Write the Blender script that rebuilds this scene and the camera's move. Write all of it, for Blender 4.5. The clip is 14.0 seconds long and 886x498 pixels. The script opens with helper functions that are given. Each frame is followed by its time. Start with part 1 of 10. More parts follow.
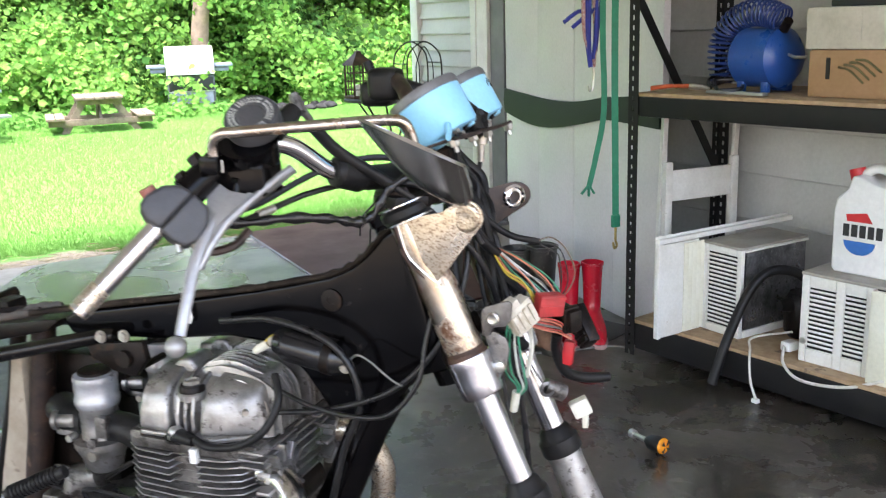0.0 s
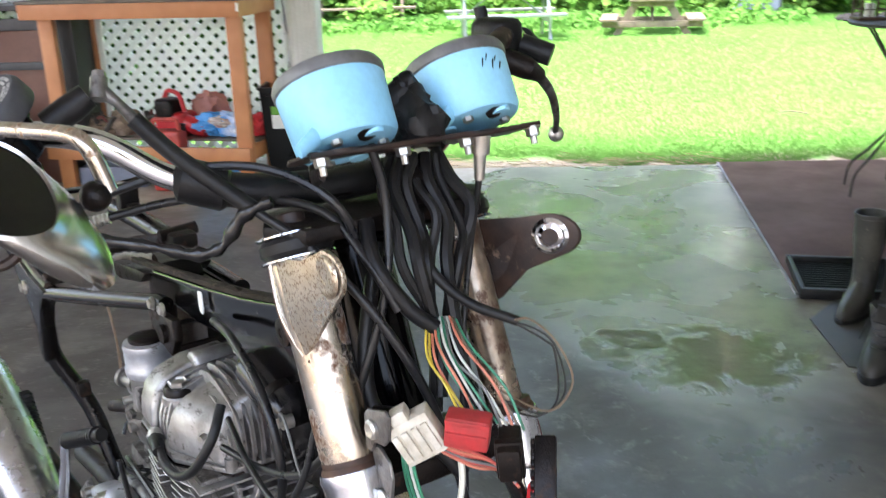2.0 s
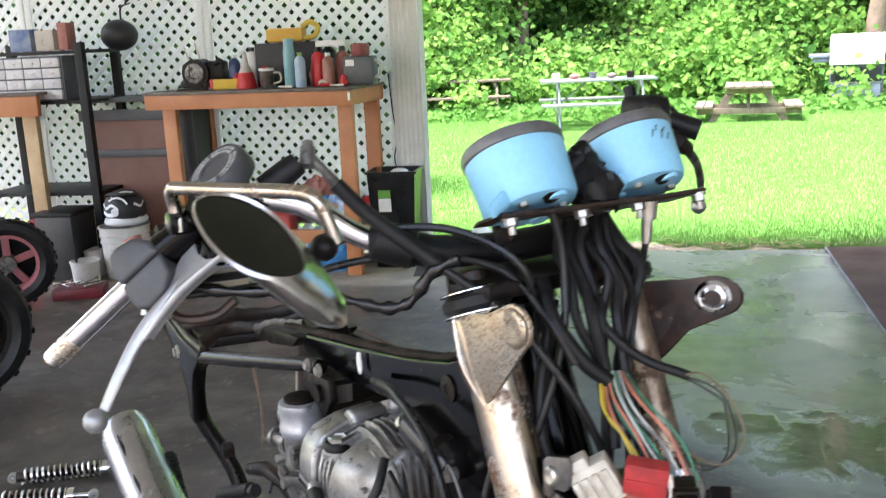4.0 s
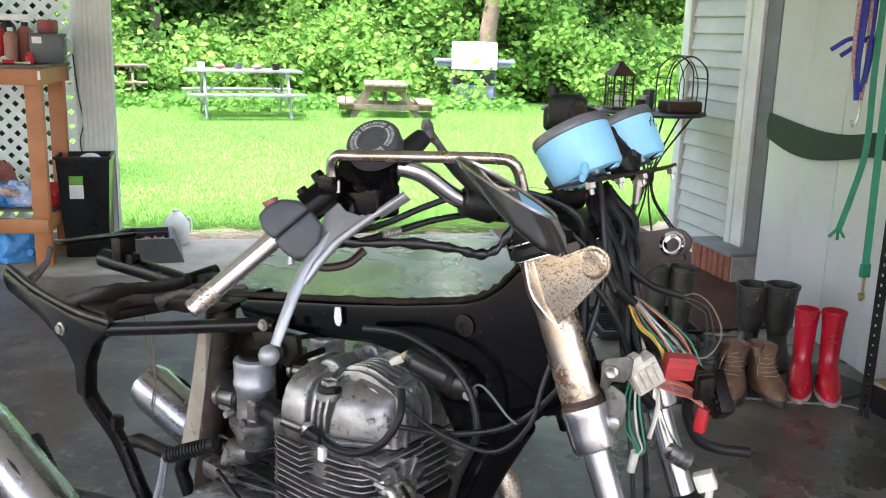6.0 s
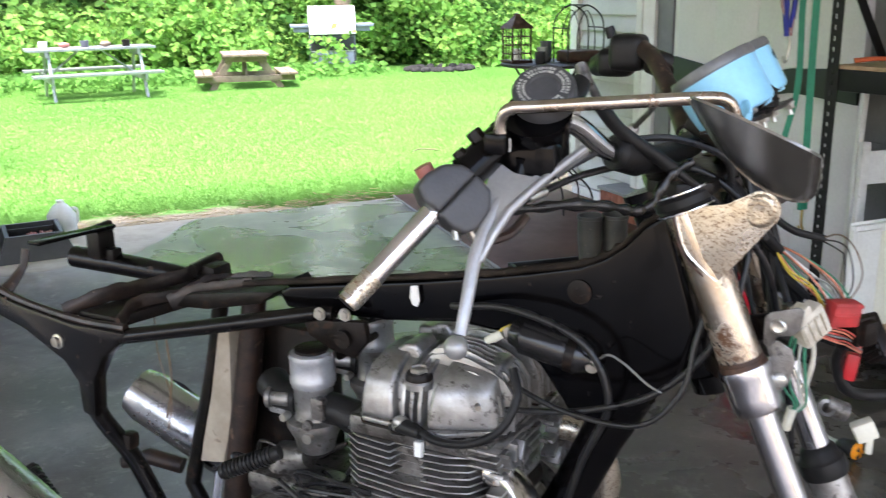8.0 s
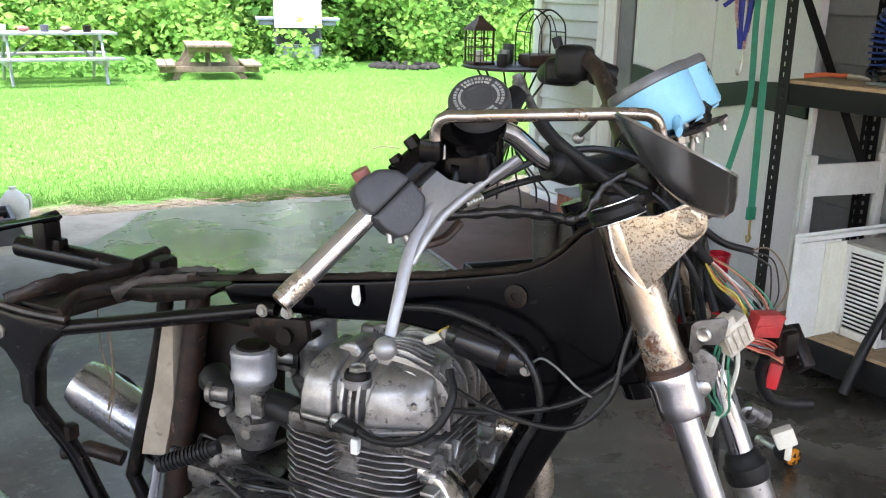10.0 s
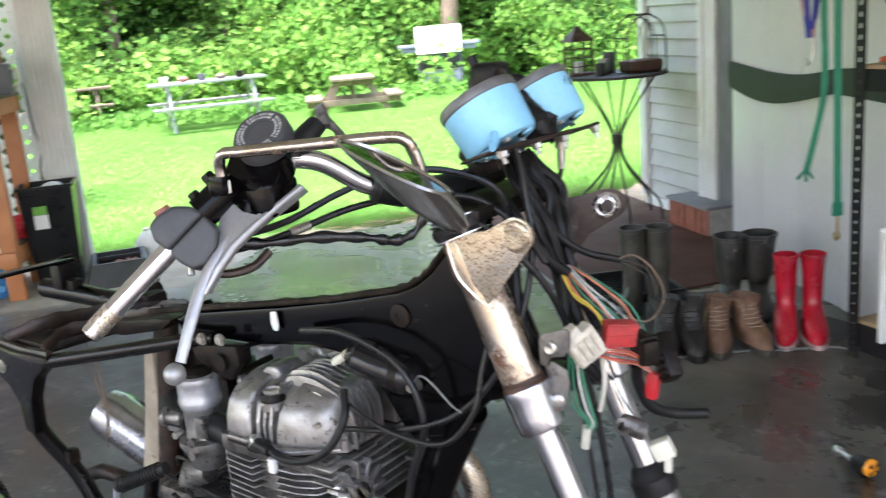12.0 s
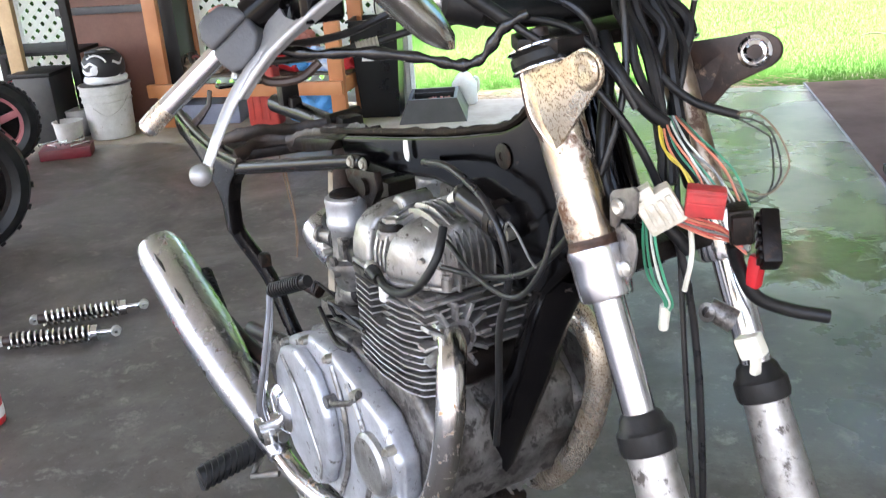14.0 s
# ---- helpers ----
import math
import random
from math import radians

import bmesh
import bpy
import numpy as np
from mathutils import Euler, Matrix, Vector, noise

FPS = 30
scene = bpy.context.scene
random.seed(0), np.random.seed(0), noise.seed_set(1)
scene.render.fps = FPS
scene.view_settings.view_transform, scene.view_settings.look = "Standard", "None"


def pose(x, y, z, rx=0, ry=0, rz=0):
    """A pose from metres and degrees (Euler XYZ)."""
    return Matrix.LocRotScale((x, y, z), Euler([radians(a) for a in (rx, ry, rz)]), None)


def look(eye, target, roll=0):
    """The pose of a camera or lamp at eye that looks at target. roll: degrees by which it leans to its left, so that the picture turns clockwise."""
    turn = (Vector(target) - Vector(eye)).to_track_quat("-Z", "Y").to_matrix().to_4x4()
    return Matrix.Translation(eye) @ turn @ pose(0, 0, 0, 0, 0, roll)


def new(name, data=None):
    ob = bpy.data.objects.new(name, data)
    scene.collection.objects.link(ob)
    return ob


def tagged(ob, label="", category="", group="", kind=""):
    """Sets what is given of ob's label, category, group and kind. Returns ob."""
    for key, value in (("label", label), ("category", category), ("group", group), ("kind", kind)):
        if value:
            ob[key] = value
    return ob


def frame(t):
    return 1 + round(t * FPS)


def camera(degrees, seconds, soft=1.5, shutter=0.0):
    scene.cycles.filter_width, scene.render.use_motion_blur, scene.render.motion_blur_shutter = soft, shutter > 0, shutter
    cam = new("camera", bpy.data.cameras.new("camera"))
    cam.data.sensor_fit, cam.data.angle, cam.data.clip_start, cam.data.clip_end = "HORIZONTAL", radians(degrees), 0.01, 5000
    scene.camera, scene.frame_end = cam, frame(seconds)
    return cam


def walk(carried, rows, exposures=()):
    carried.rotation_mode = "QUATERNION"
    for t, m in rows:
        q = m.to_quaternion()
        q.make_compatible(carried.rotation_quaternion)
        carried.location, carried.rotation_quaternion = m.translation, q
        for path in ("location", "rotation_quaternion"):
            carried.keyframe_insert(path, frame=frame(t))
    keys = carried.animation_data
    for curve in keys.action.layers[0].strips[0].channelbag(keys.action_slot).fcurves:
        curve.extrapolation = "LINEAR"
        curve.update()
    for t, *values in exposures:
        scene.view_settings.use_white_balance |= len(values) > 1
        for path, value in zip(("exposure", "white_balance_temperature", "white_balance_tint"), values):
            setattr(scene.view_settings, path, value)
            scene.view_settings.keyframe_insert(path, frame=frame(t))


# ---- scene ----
cam = camera(50.5, 14.0, 1.1, 0.3)
EXPOSURES = [(0, 2.85, 6150, 19), (0.5, 2.95, 6150, 19), (1, 3.05, 6150, 19), (1.5, 3.05, 6150, 19), (2, 2.95, 6150, 19), (2.5, 2.75, 6150, 19), (3, 2.55, 6150, 19), (3.5, 2.55, 6150, 19), (4.2, 2.75, 6150, 19), (6.3, 2.65, 6150, 19), (7.5, 2.6, 6150, 19), (8.2, 2.6, 6150, 19), (10.5, 2.65, 6150, 19), (11, 2.75, 6150, 19), (11.5, 2.9, 6150, 19), (12, 2.75, 6150, 19), (12.5, 2.95, 6150, 19), (13, 3.15, 6150, 19), (13.5, 3.3, 6150, 19), (14, 3.25, 6150, 19)]
PATH = [
    (0, (0.184, 0.083, 1.334), (1.184, 1.752, 0.871), -1.8),
    (0.5, (0.385, 0.168, 1.296), (1.36, 1.824, 0.74), -1.3),
    (1, (0.6, 0.294, 1.287), (1.341, 2.021, 0.601), -1.5),
    (1.4, (0.72, 0.361, 1.298), (1.126, 2.179, 0.57), -2.2),
    (1.5, (0.758, 0.35, 1.3), (1.048, 2.199, 0.594), -2.7),
    (2, (0.951, 0.338, 1.358), (0.812, 2.233, 0.735), -1.8),
    (2.5, (0.984, 0.323, 1.373), (0.699, 2.241, 0.883), -1.0),
    (3, (0.999, 0.281, 1.361), (0.797, 2.229, 0.953), -0.7),
    (3.5, (0.937, 0.268, 1.364), (0.769, 2.224, 0.981), -1.3),
    (4, (0.875, 0.264, 1.352), (0.552, 2.188, 0.913), -2.6),
    (4.2, (0.811, 0.275, 1.351), (0.581, 2.202, 0.869), -0.8),
    (6.3, (0.298, 0.033, 1.37), (0.794, 1.915, 0.909), 1.4),
    (6.5, (0.255, 0.064, 1.365), (0.712, 1.955, 0.9), 1.0),
    (7, (0.134, 0.238, 1.347), (0.595, 2.104, 0.793), -0.3),
    (7.5, (0.072, 0.313, 1.342), (0.606, 2.168, 0.819), -2.3),
    (8, (0.09, 0.277, 1.336), (0.852, 2.049, 0.806), -1.0),
    (8.2, (0.098, 0.267, 1.336), (0.895, 2.019, 0.79), -1.0),
    (10.3, (0.111, 0.238, 1.348), (0.951, 1.973, 0.814), 1.5),
    (10.5, (0.148, 0.208, 1.347), (1.002, 1.936, 0.812), 1.3),
    (11, (0.296, 0.069, 1.362), (1.239, 1.753, 0.836), -0.0),
    (11.5, (0.377, -0.002, 1.388), (1.185, 1.75, 0.861), -1.9),
    (12, (0.46, 0.082, 1.351), (0.955, 1.957, 0.862), -4.8),
    (12.5, (0.565, 0.294, 1.344), (0.661, 2.215, 0.796), -3.8),
    (13, (0.651, 0.338, 1.324), (0.5, 2.23, 0.691), -4.9),
    (13.5, (0.738, 0.229, 1.299), (0.493, 2.104, 0.646), -5.3),
    (14, (0.782, 0.14, 1.272), (0.518, 1.989, 0.559), -4.3),
]
walk(cam, [(t, look(eye, target, roll)) for t, eye, target, roll in PATH], EXPOSURES)

SKY, SUN = 0.16, 2.5

# ---- world, sun, exposure ----
world = bpy.data.worlds.new("sky")
scene.world = world
world.use_nodes = True
_n = world.node_tree.nodes
_n.clear()
_sky = _n.new("ShaderNodeTexSky")
_sky.sky_type = "NISHITA"
_sky.sun_disc = False
_sky.sun_elevation = radians(73)
_sky.sun_rotation = radians(-120)
_sky.air_density = 1.6
_sky.dust_density = 4.0
_sky.ozone_density = 0.6
_bg = _n.new("ShaderNodeBackground")
_bg.inputs["Strength"].default_value = SKY
_hsv = _n.new("ShaderNodeHueSaturation")
_hsv.inputs["Saturation"].default_value = 0.9
_out = _n.new("ShaderNodeOutputWorld")
world.node_tree.links.new(_sky.outputs[0], _hsv.inputs["Color"])
world.node_tree.links.new(_hsv.outputs[0], _bg.inputs["Color"])
world.node_tree.links.new(_bg.outputs[0], _out.inputs["Surface"])
sun_data = bpy.data.lights.new("sun", "SUN")
sun_data.energy, sun_data.angle, sun_data.color = SUN, radians(25), (1.0, 0.985, 0.955)
sun = new("sun", sun_data)
sun.matrix_world = look((-7, -4, 27), (0, 0, 0))


# ---- materials ----
def surf(name, col, col2=None, rough=0.5, metal=0.0, scale=6.0, fine=90.0, bump=0.15, mix=0.5, spots=None, rvar=0.12, isl=False, span=(0.6, 1.45), hues=(0.485, 0.515),
         coat=0.0, trans=0.0, grain=None, spec=0.5, dist=0.0015):
    """A node material: two scales of variation, fine relief, and, if wanted, spots (colour, scale, threshold, roughness, metal)."""
    m = bpy.data.materials.new(name)
    m.use_nodes = True
    nt = m.node_tree
    N, K = nt.nodes, nt.links.new
    bs = N["Principled BSDF"]
    col2 = col2 or tuple(c * 0.7 for c in col)
    tc = N.new("ShaderNodeTexCoord")
    oi = N.new("ShaderNodeObjectInfo")
    off = N.new("ShaderNodeVectorMath")
    off.operation = "MULTIPLY_ADD"
    K(oi.outputs["Random"], off.inputs[0])
    off.inputs[1].default_value = (7.0, 13.0, 5.0)
    K(tc.outputs["Object"], off.inputs[2])
    vec = off.outputs[0]
    if grain:
        mp = N.new("ShaderNodeMapping")
        mp.inputs["Scale"].default_value = grain
        K(vec, mp.inputs[0])
        vec = mp.outputs[0]
    n1, n2 = N.new("ShaderNodeTexNoise"), N.new("ShaderNodeTexNoise")
    for n, sc, det in ((n1, scale, 5), (n2, fine, 3)):
        n.inputs["Scale"].default_value, n.inputs["Detail"].default_value, n.inputs["Roughness"].default_value = sc, det, 0.6
        K(vec, n.inputs["Vector"])
    r1 = N.new("ShaderNodeMapRange")
    r1.inputs["From Min"].default_value, r1.inputs["From Max"].default_value = 0.35, 0.68
    K(n1.outputs["Fac"], r1.inputs["Value"])
    mx = N.new("ShaderNodeMix")
    mx.data_type = "RGBA"
    mx.inputs["A"].default_value, mx.inputs["B"].default_value = (*col, 1), (*col2, 1)
    f = N.new("ShaderNodeMath")
    f.operation = "MULTIPLY"
    f.inputs[1].default_value = mix * 2
    f.use_clamp = True
    K(r1.outputs[0], f.inputs[0])
    K(f.outputs[0], mx.inputs["Factor"])
    out = mx.outputs["Result"]
    hv = N.new("ShaderNodeHueSaturation")
    va = N.new("ShaderNodeMapRange")
    va.inputs["To Min"].default_value, va.inputs["To Max"].default_value = span if isl else (0.86, 1.12)
    if isl:
        geo = N.new("ShaderNodeNewGeometry")
        K(geo.outputs["Random Per Island"], va.inputs["Value"])
        vh = N.new("ShaderNodeMapRange")
        vh.inputs["To Min"].default_value, vh.inputs["To Max"].default_value = hues
        wn = N.new("ShaderNodeTexWhiteNoise")
        wn.noise_dimensions = "1D"
        K(geo.outputs["Random Per Island"], wn.inputs["W"])
        K(wn.outputs["Value"], vh.inputs["Value"])
        K(vh.outputs[0], hv.inputs["Hue"])
    else:
        K(n2.outputs["Fac"], va.inputs["Value"])
    K(va.outputs[0], hv.inputs["Value"])
    K(out, hv.inputs["Color"])
    out = hv.outputs[0]
    rr = N.new("ShaderNodeMapRange")
    rr.inputs["To Min"].default_value, rr.inputs["To Max"].default_value = max(0.02, rough - rvar), min(1, rough + rvar)
    K(n1.outputs["Fac"], rr.inputs["Value"])
    rough_out = rr.outputs[0]
    bs.inputs["Metallic"].default_value = metal
    bs.inputs["Specular IOR Level"].default_value = spec
    if spots:
        sc_, ssc, th, srough, smetal = spots
        n3 = N.new("ShaderNodeTexNoise")
        n3.inputs["Scale"].default_value, n3.inputs["Detail"].default_value, n3.inputs["Roughness"].default_value = ssc, 7, 0.72
        K(vec, n3.inputs["Vector"])
        r3 = N.new("ShaderNodeMapRange")
        r3.inputs["From Min"].default_value, r3.inputs["From Max"].default_value = th, th + 0.07
        K(n3.outputs["Fac"], r3.inputs["Value"])
        m3 = N.new("ShaderNodeMix")
        m3.data_type = "RGBA"
        m3.inputs["B"].default_value = (*sc_, 1)
        K(r3.outputs[0], m3.inputs["Factor"])
        K(out, m3.inputs["A"])
        out = m3.outputs["Result"]
        m4 = N.new("ShaderNodeMix")
        m4.inputs["B"].default_value = srough
        K(r3.outputs[0], m4.inputs["Factor"])
        K(rough_out, m4.inputs["A"])
        rough_out = m4.outputs["Result"]
        m5 = N.new("ShaderNodeMix")
        m5.inputs["A"].default_value, m5.inputs["B"].default_value = metal, smetal
        K(r3.outputs[0], m5.inputs["Factor"])
        K(m5.outputs["Result"], bs.inputs["Metallic"])
    K(out, bs.inputs["Base Color"])
    K(rough_out, bs.inputs["Roughness"])
    bs.inputs["Coat Weight"].default_value = coat
    bs.inputs["Coat Roughness"].default_value = 0.08
    if bump:
        bp = N.new("ShaderNodeBump")
        bp.inputs["Strength"].default_value, bp.inputs["Distance"].default_value = bump, dist
        K(n2.outputs["Fac"], bp.inputs["Height"])
        K(bp.outputs[0], bs.inputs["Normal"])
    if trans:
        tr = N.new("ShaderNodeBsdfTranslucent")
        K(out, tr.inputs["Color"])
        ms = N.new("ShaderNodeMixShader")
        ms.inputs["Fac"].default_value = trans
        K(bs.outputs[0], ms.inputs[1])
        K(tr.outputs[0], ms.inputs[2])
        K(ms.outputs[0], N["Material Output"].inputs["Surface"])
    return m


RUST = (0.04, 0.02, 0.013)
BLACKPAINT = surf("black_frame_paint", (0.0012, 0.0012, 0.0018), (0.0035, 0.003, 0.003), 0.13, scale=14, fine=42, bump=0.16, rvar=0.09, spots=((0.04, 0.033, 0.028), 40, 0.65, 0.6, 0), spec=0.14)
WORNBLACK = surf("worn_black_paint", (0.0016, 0.0015, 0.0017), (0.006, 0.0045, 0.004), 0.22, scale=18, fine=200, bump=0.35, rvar=0.12, spots=((0.055, 0.034, 0.024), 30, 0.62, 0.7, 0), spec=0.3)
BLACKGRIME = surf("grimy_black_metal", (0.0025, 0.002, 0.002), (0.012, 0.008, 0.006), 0.4, scale=22, fine=220, bump=0.5, rvar=0.2, spots=((0.035, 0.02, 0.013), 34, 0.57, 0.75, 0), spec=0.2)
RUSTWORN = surf("rust_worn_edge", (0.04, 0.025, 0.018), (0.006, 0.0045, 0.004), 0.42, 0.1, scale=34, fine=200, bump=0.5, rvar=0.2, spots=((0.2, 0.15, 0.11), 46, 0.64, 0.5, 0.2))
MUFFLERCHROME = surf("scuffed_blue_chrome", (0.58, 0.585, 0.62), (0.36, 0.36, 0.38), 0.26, 1.0, scale=10, fine=240, bump=0.2, rvar=0.16, spots=((0.13, 0.09, 0.065), 34, 0.6, 0.6, 0.4))
GRIMETOP = surf("brown_grime", (0.03, 0.022, 0.016), (0.008, 0.006, 0.005), 0.75, scale=28, fine=160, bump=0.8, spec=0.15, spots=((0.11, 0.085, 0.06), 40, 0.6, 0.8, 0))
DEEPRUST = surf("red_brown_rust", (0.06, 0.025, 0.012), (0.02, 0.01, 0.006), 0.6, 0.1, scale=40, fine=240, bump=0.4)
COVERCHROME = surf("amber_stained_chrome", (0.6, 0.57, 0.52), (0.32, 0.22, 0.12), 0.24, 1.0, scale=11, fine=220, bump=0.12, rvar=0.15, spots=((0.1, 0.042, 0.016), 17, 0.555, 0.7, 0.2))
ALUSMOOTH = surf("dull_polished_aluminium", (0.38, 0.38, 0.38), (0.26, 0.26, 0.258), 0.4, 0.6, scale=14, fine=260, bump=0.08, rvar=0.12, spots=((0.16, 0.15, 0.14), 60, 0.66, 0.5, 0.5))
STEMCHROME = surf("rust_hazed_chrome", (0.6, 0.57, 0.53), (0.36, 0.28, 0.2), 0.22, 1.0, scale=18, fine=260, bump=0.08, spots=((0.2, 0.11, 0.05), 50, 0.56, 0.6, 0.2))
CHROME = surf("chrome", (0.78, 0.78, 0.8), (0.66, 0.66, 0.68), 0.1, 1.0, scale=20, fine=300, bump=0.02, rvar=0.06)
FORKCHROME = surf("dulled_fork_chrome", (0.58, 0.58, 0.6), (0.44, 0.44, 0.46), 0.17, 1.0, scale=16, fine=260, bump=0.05, rvar=0.08, spots=((0.24, 0.2, 0.16), 70, 0.66, 0.5, 0.5))
CHROMEPIT = surf("pitted_chrome", (0.72, 0.71, 0.7), (0.55, 0.52, 0.48), 0.18, 1.0, scale=16, fine=260, bump=0.08, spots=((0.30, 0.18, 0.08), 60, 0.58, 0.6, 0.2))
RUSTCHROME = surf("rust_speckled_chrome", (0.62, 0.58, 0.5), (0.44, 0.36, 0.25), 0.28, 0.9, scale=10, fine=220, bump=0.25, spots=((0.13, 0.07, 0.03), 330, 0.52, 0.75, 0.0))
RUSTMETAL = surf("rusty_brown_steel", RUST, (0.01, 0.006, 0.005), 0.5, 0.1, scale=26, fine=180, bump=0.25, mix=0.6, rvar=0.2, spots=((0.16, 0.11, 0.08), 34, 0.6, 0.4, 0.4))
ALU = surf("greasy_cast_aluminium", (0.45, 0.44, 0.43), (0.17, 0.158, 0.143), 0.38, 0.85, scale=17, fine=620, bump=0.3, mix=0.5, rvar=0.17, spots=((0.06, 0.05, 0.042), 46, 0.57, 0.6, 0.2))
ALUDIRTY = surf("oily_cast_aluminium", (0.24, 0.23, 0.22), (0.06, 0.052, 0.045), 0.42, 0.75, scale=22, fine=260, bump=0.5, rvar=0.18, spots=((0.02, 0.016, 0.013), 34, 0.52, 0.5, 0.1))
ALUPAINT = surf("scuffed_grey_cover", (0.47, 0.48, 0.51), (0.28, 0.28, 0.29), 0.36, 0.55, scale=16, fine=240, bump=0.25, rvar=0.15, spots=((0.08, 0.066, 0.055), 40, 0.585, 0.6, 0))
STEEL = surf("zinc_steel", (0.55, 0.54, 0.5), (0.4, 0.37, 0.32), 0.35, 0.9, scale=30, fine=300, bump=0.1, spots=((0.2, 0.11, 0.05), 50, 0.64, 0.7, 0.1))
SHINYTAPE = surf("glossy_black_tape", (0.004, 0.004, 0.0045), (0.01, 0.0095, 0.009), 0.16, scale=40, fine=160, bump=0.4, rvar=0.1, spec=0.5)
RUBBER = surf("black_rubber", (0.007, 0.007, 0.0075), (0.016, 0.015, 0.014), 0.42, scale=20, fine=200, bump=0.35, spots=((0.03, 0.028, 0.026), 26, 0.68, 0.7, 0), spec=0.22)
CABLE = surf("black_cable_sheath", (0.01, 0.01, 0.011), (0.018, 0.017, 0.016), 0.3, scale=30, fine=150, bump=0.2, spec=0.3)
SWITCH = surf("black_switch_plastic", (0.035, 0.036, 0.04), (0.06, 0.06, 0.063), 0.5, scale=20, fine=280, bump=0.25)
BLUEGAUGE = surf("sky_blue_painted_plastic", (0.28, 0.60, 0.80), (0.24, 0.54, 0.75), 0.4, scale=12, fine=180, bump=0.06, spots=((0.2, 0.42, 0.55), 34, 0.72, 0.6, 0))
GAUGERIM = surf("grey_gauge_rim", (0.2, 0.2, 0.2), (0.12, 0.12, 0.12), 0.45, 0.4, scale=24, fine=200, bump=0.2)
REDPLAST = surf("red_plastic", (0.55, 0.02, 0.025), (0.42, 0.015, 0.02), 0.4, scale=14, fine=120, bump=0.08)
REDFADED = surf("faded_red_button", (0.35, 0.13, 0.1), (0.28, 0.1, 0.08), 0.5, scale=30, fine=200, bump=0.1)
BEIGEPLAST = surf("yellowed_white_plastic", (0.62, 0.6, 0.5), (0.5, 0.47, 0.38), 0.45, scale=30, fine=150, bump=0.1)
WHITEPLAST = surf("white_plastic", (0.78, 0.78, 0.76), (0.66, 0.66, 0.63), 0.4, scale=9, fine=120, bump=0.05)
# Glass colour darkened to carry the dark reflection itself.
MIRROR = surf("darkened_mirror_glass", (0.035, 0.035, 0.035), (0.02, 0.02, 0.019), 0.03, 1.0, bump=0.0, rvar=0.02)
MIRRORSHELL = surf("dull_silver_shell", (0.6, 0.59, 0.57), (0.48, 0.465, 0.44), 0.22, 1.0, scale=9, fine=200, bump=0.03, rvar=0.05)


def wire_mat(name, c):
    return surf(name, c, tuple(x * 0.6 for x in c), 0.45, scale=40, fine=150, bump=0.05)


W_YEL, W_ORG, W_GRN = wire_mat("yellow_wire", (0.6, 0.45, 0.05)), wire_mat("orange_wire", (0.6, 0.2, 0.12)), wire_mat("green_wire", (0.05, 0.25, 0.14))
W_WHT, W_GRY, W_BRN = wire_mat("white_wire", (0.6, 0.62, 0.55)), wire_mat("grey_wire", (0.2, 0.2, 0.19)), wire_mat("brown_wire", (0.2, 0.14, 0.09))
W_DRK = wire_mat("dark_wire", (0.03, 0.028, 0.025))
W_RED = wire_mat("red_wire", (0.5, 0.08, 0.06))

VINYL = surf("white_vinyl_siding", (0.52, 0.52, 0.5), (0.44, 0.44, 0.42), 0.45, scale=3, fine=60, bump=0.06, spots=((0.42, 0.42, 0.36), 7, 0.66, 0.7, 0))
TRIM = surf("white_trim_paint", (0.75, 0.75, 0.73), (0.62, 0.61, 0.58), 0.5, scale=5, fine=90, bump=0.08, spots=((0.36, 0.34, 0.3), 12, 0.66, 0.7, 0))
GREYJAMB = surf("grey_door_jamb", (0.2, 0.2, 0.21), (0.14, 0.14, 0.15), 0.5, scale=5, fine=80, bump=0.1)
PANELWHITE = surf("off_white_sheet", (0.62, 0.595, 0.61), (0.55, 0.53, 0.54), 0.4, scale=2, fine=70, bump=0.05, spots=((0.45, 0.44, 0.4), 6, 0.68, 0.6, 0))
BRICK = surf("red_brick", (0.3, 0.1, 0.06), (0.2, 0.07, 0.045), 0.8, scale=30, fine=160, bump=0.6)
MORTAR = surf("mortar", (0.4, 0.38, 0.35), (0.3, 0.28, 0.25), 0.9, scale=20, fine=160, bump=0.5)
PINE = surf("orange_pine_lumber", (0.48, 0.2, 0.075), (0.36, 0.13, 0.045), 0.5, scale=5, fine=40, bump=0.15, grain=(1, 1, 1), spots=((0.18, 0.06, 0.02), 10, 0.7, 0.6, 0))
PLY = surf("stained_dark_plywood", (0.09, 0.07, 0.06), (0.16, 0.13, 0.1), 0.6, scale=8, fine=80, bump=0.2)
OSB = surf("raw_particle_board", (0.42, 0.3, 0.18), (0.3, 0.2, 0.11), 0.75, scale=25, fine=120, bump=0.3, spots=((0.14, 0.1, 0.07), 9, 0.6, 0.8, 0))
RACKBLACK = surf("black_rack_steel", (0.008, 0.008, 0.009), (0.014, 0.0135, 0.013), 0.5, 0.0,spec=0.25,  scale=9, fine=140, bump=0.12, spots=((0.06, 0.055, 0.05), 14, 0.7, 0.7, 0))
POSTVINYL = surf("ribbed_grey_white_post", (0.72, 0.72, 0.69), (0.58, 0.58, 0.55), 0.5, scale=4, fine=80, bump=0.08)
LATTICE = surf("white_lattice_plastic", (0.94, 0.94, 0.93), (0.89, 0.89, 0.87), 0.45, scale=3, fine=70, bump=0.05, trans=0.4)
WEATHERED = surf("weathered_wood", (0.2, 0.15, 0.1), (0.1, 0.075, 0.052), 0.8, scale=8, fine=60, bump=0.35)
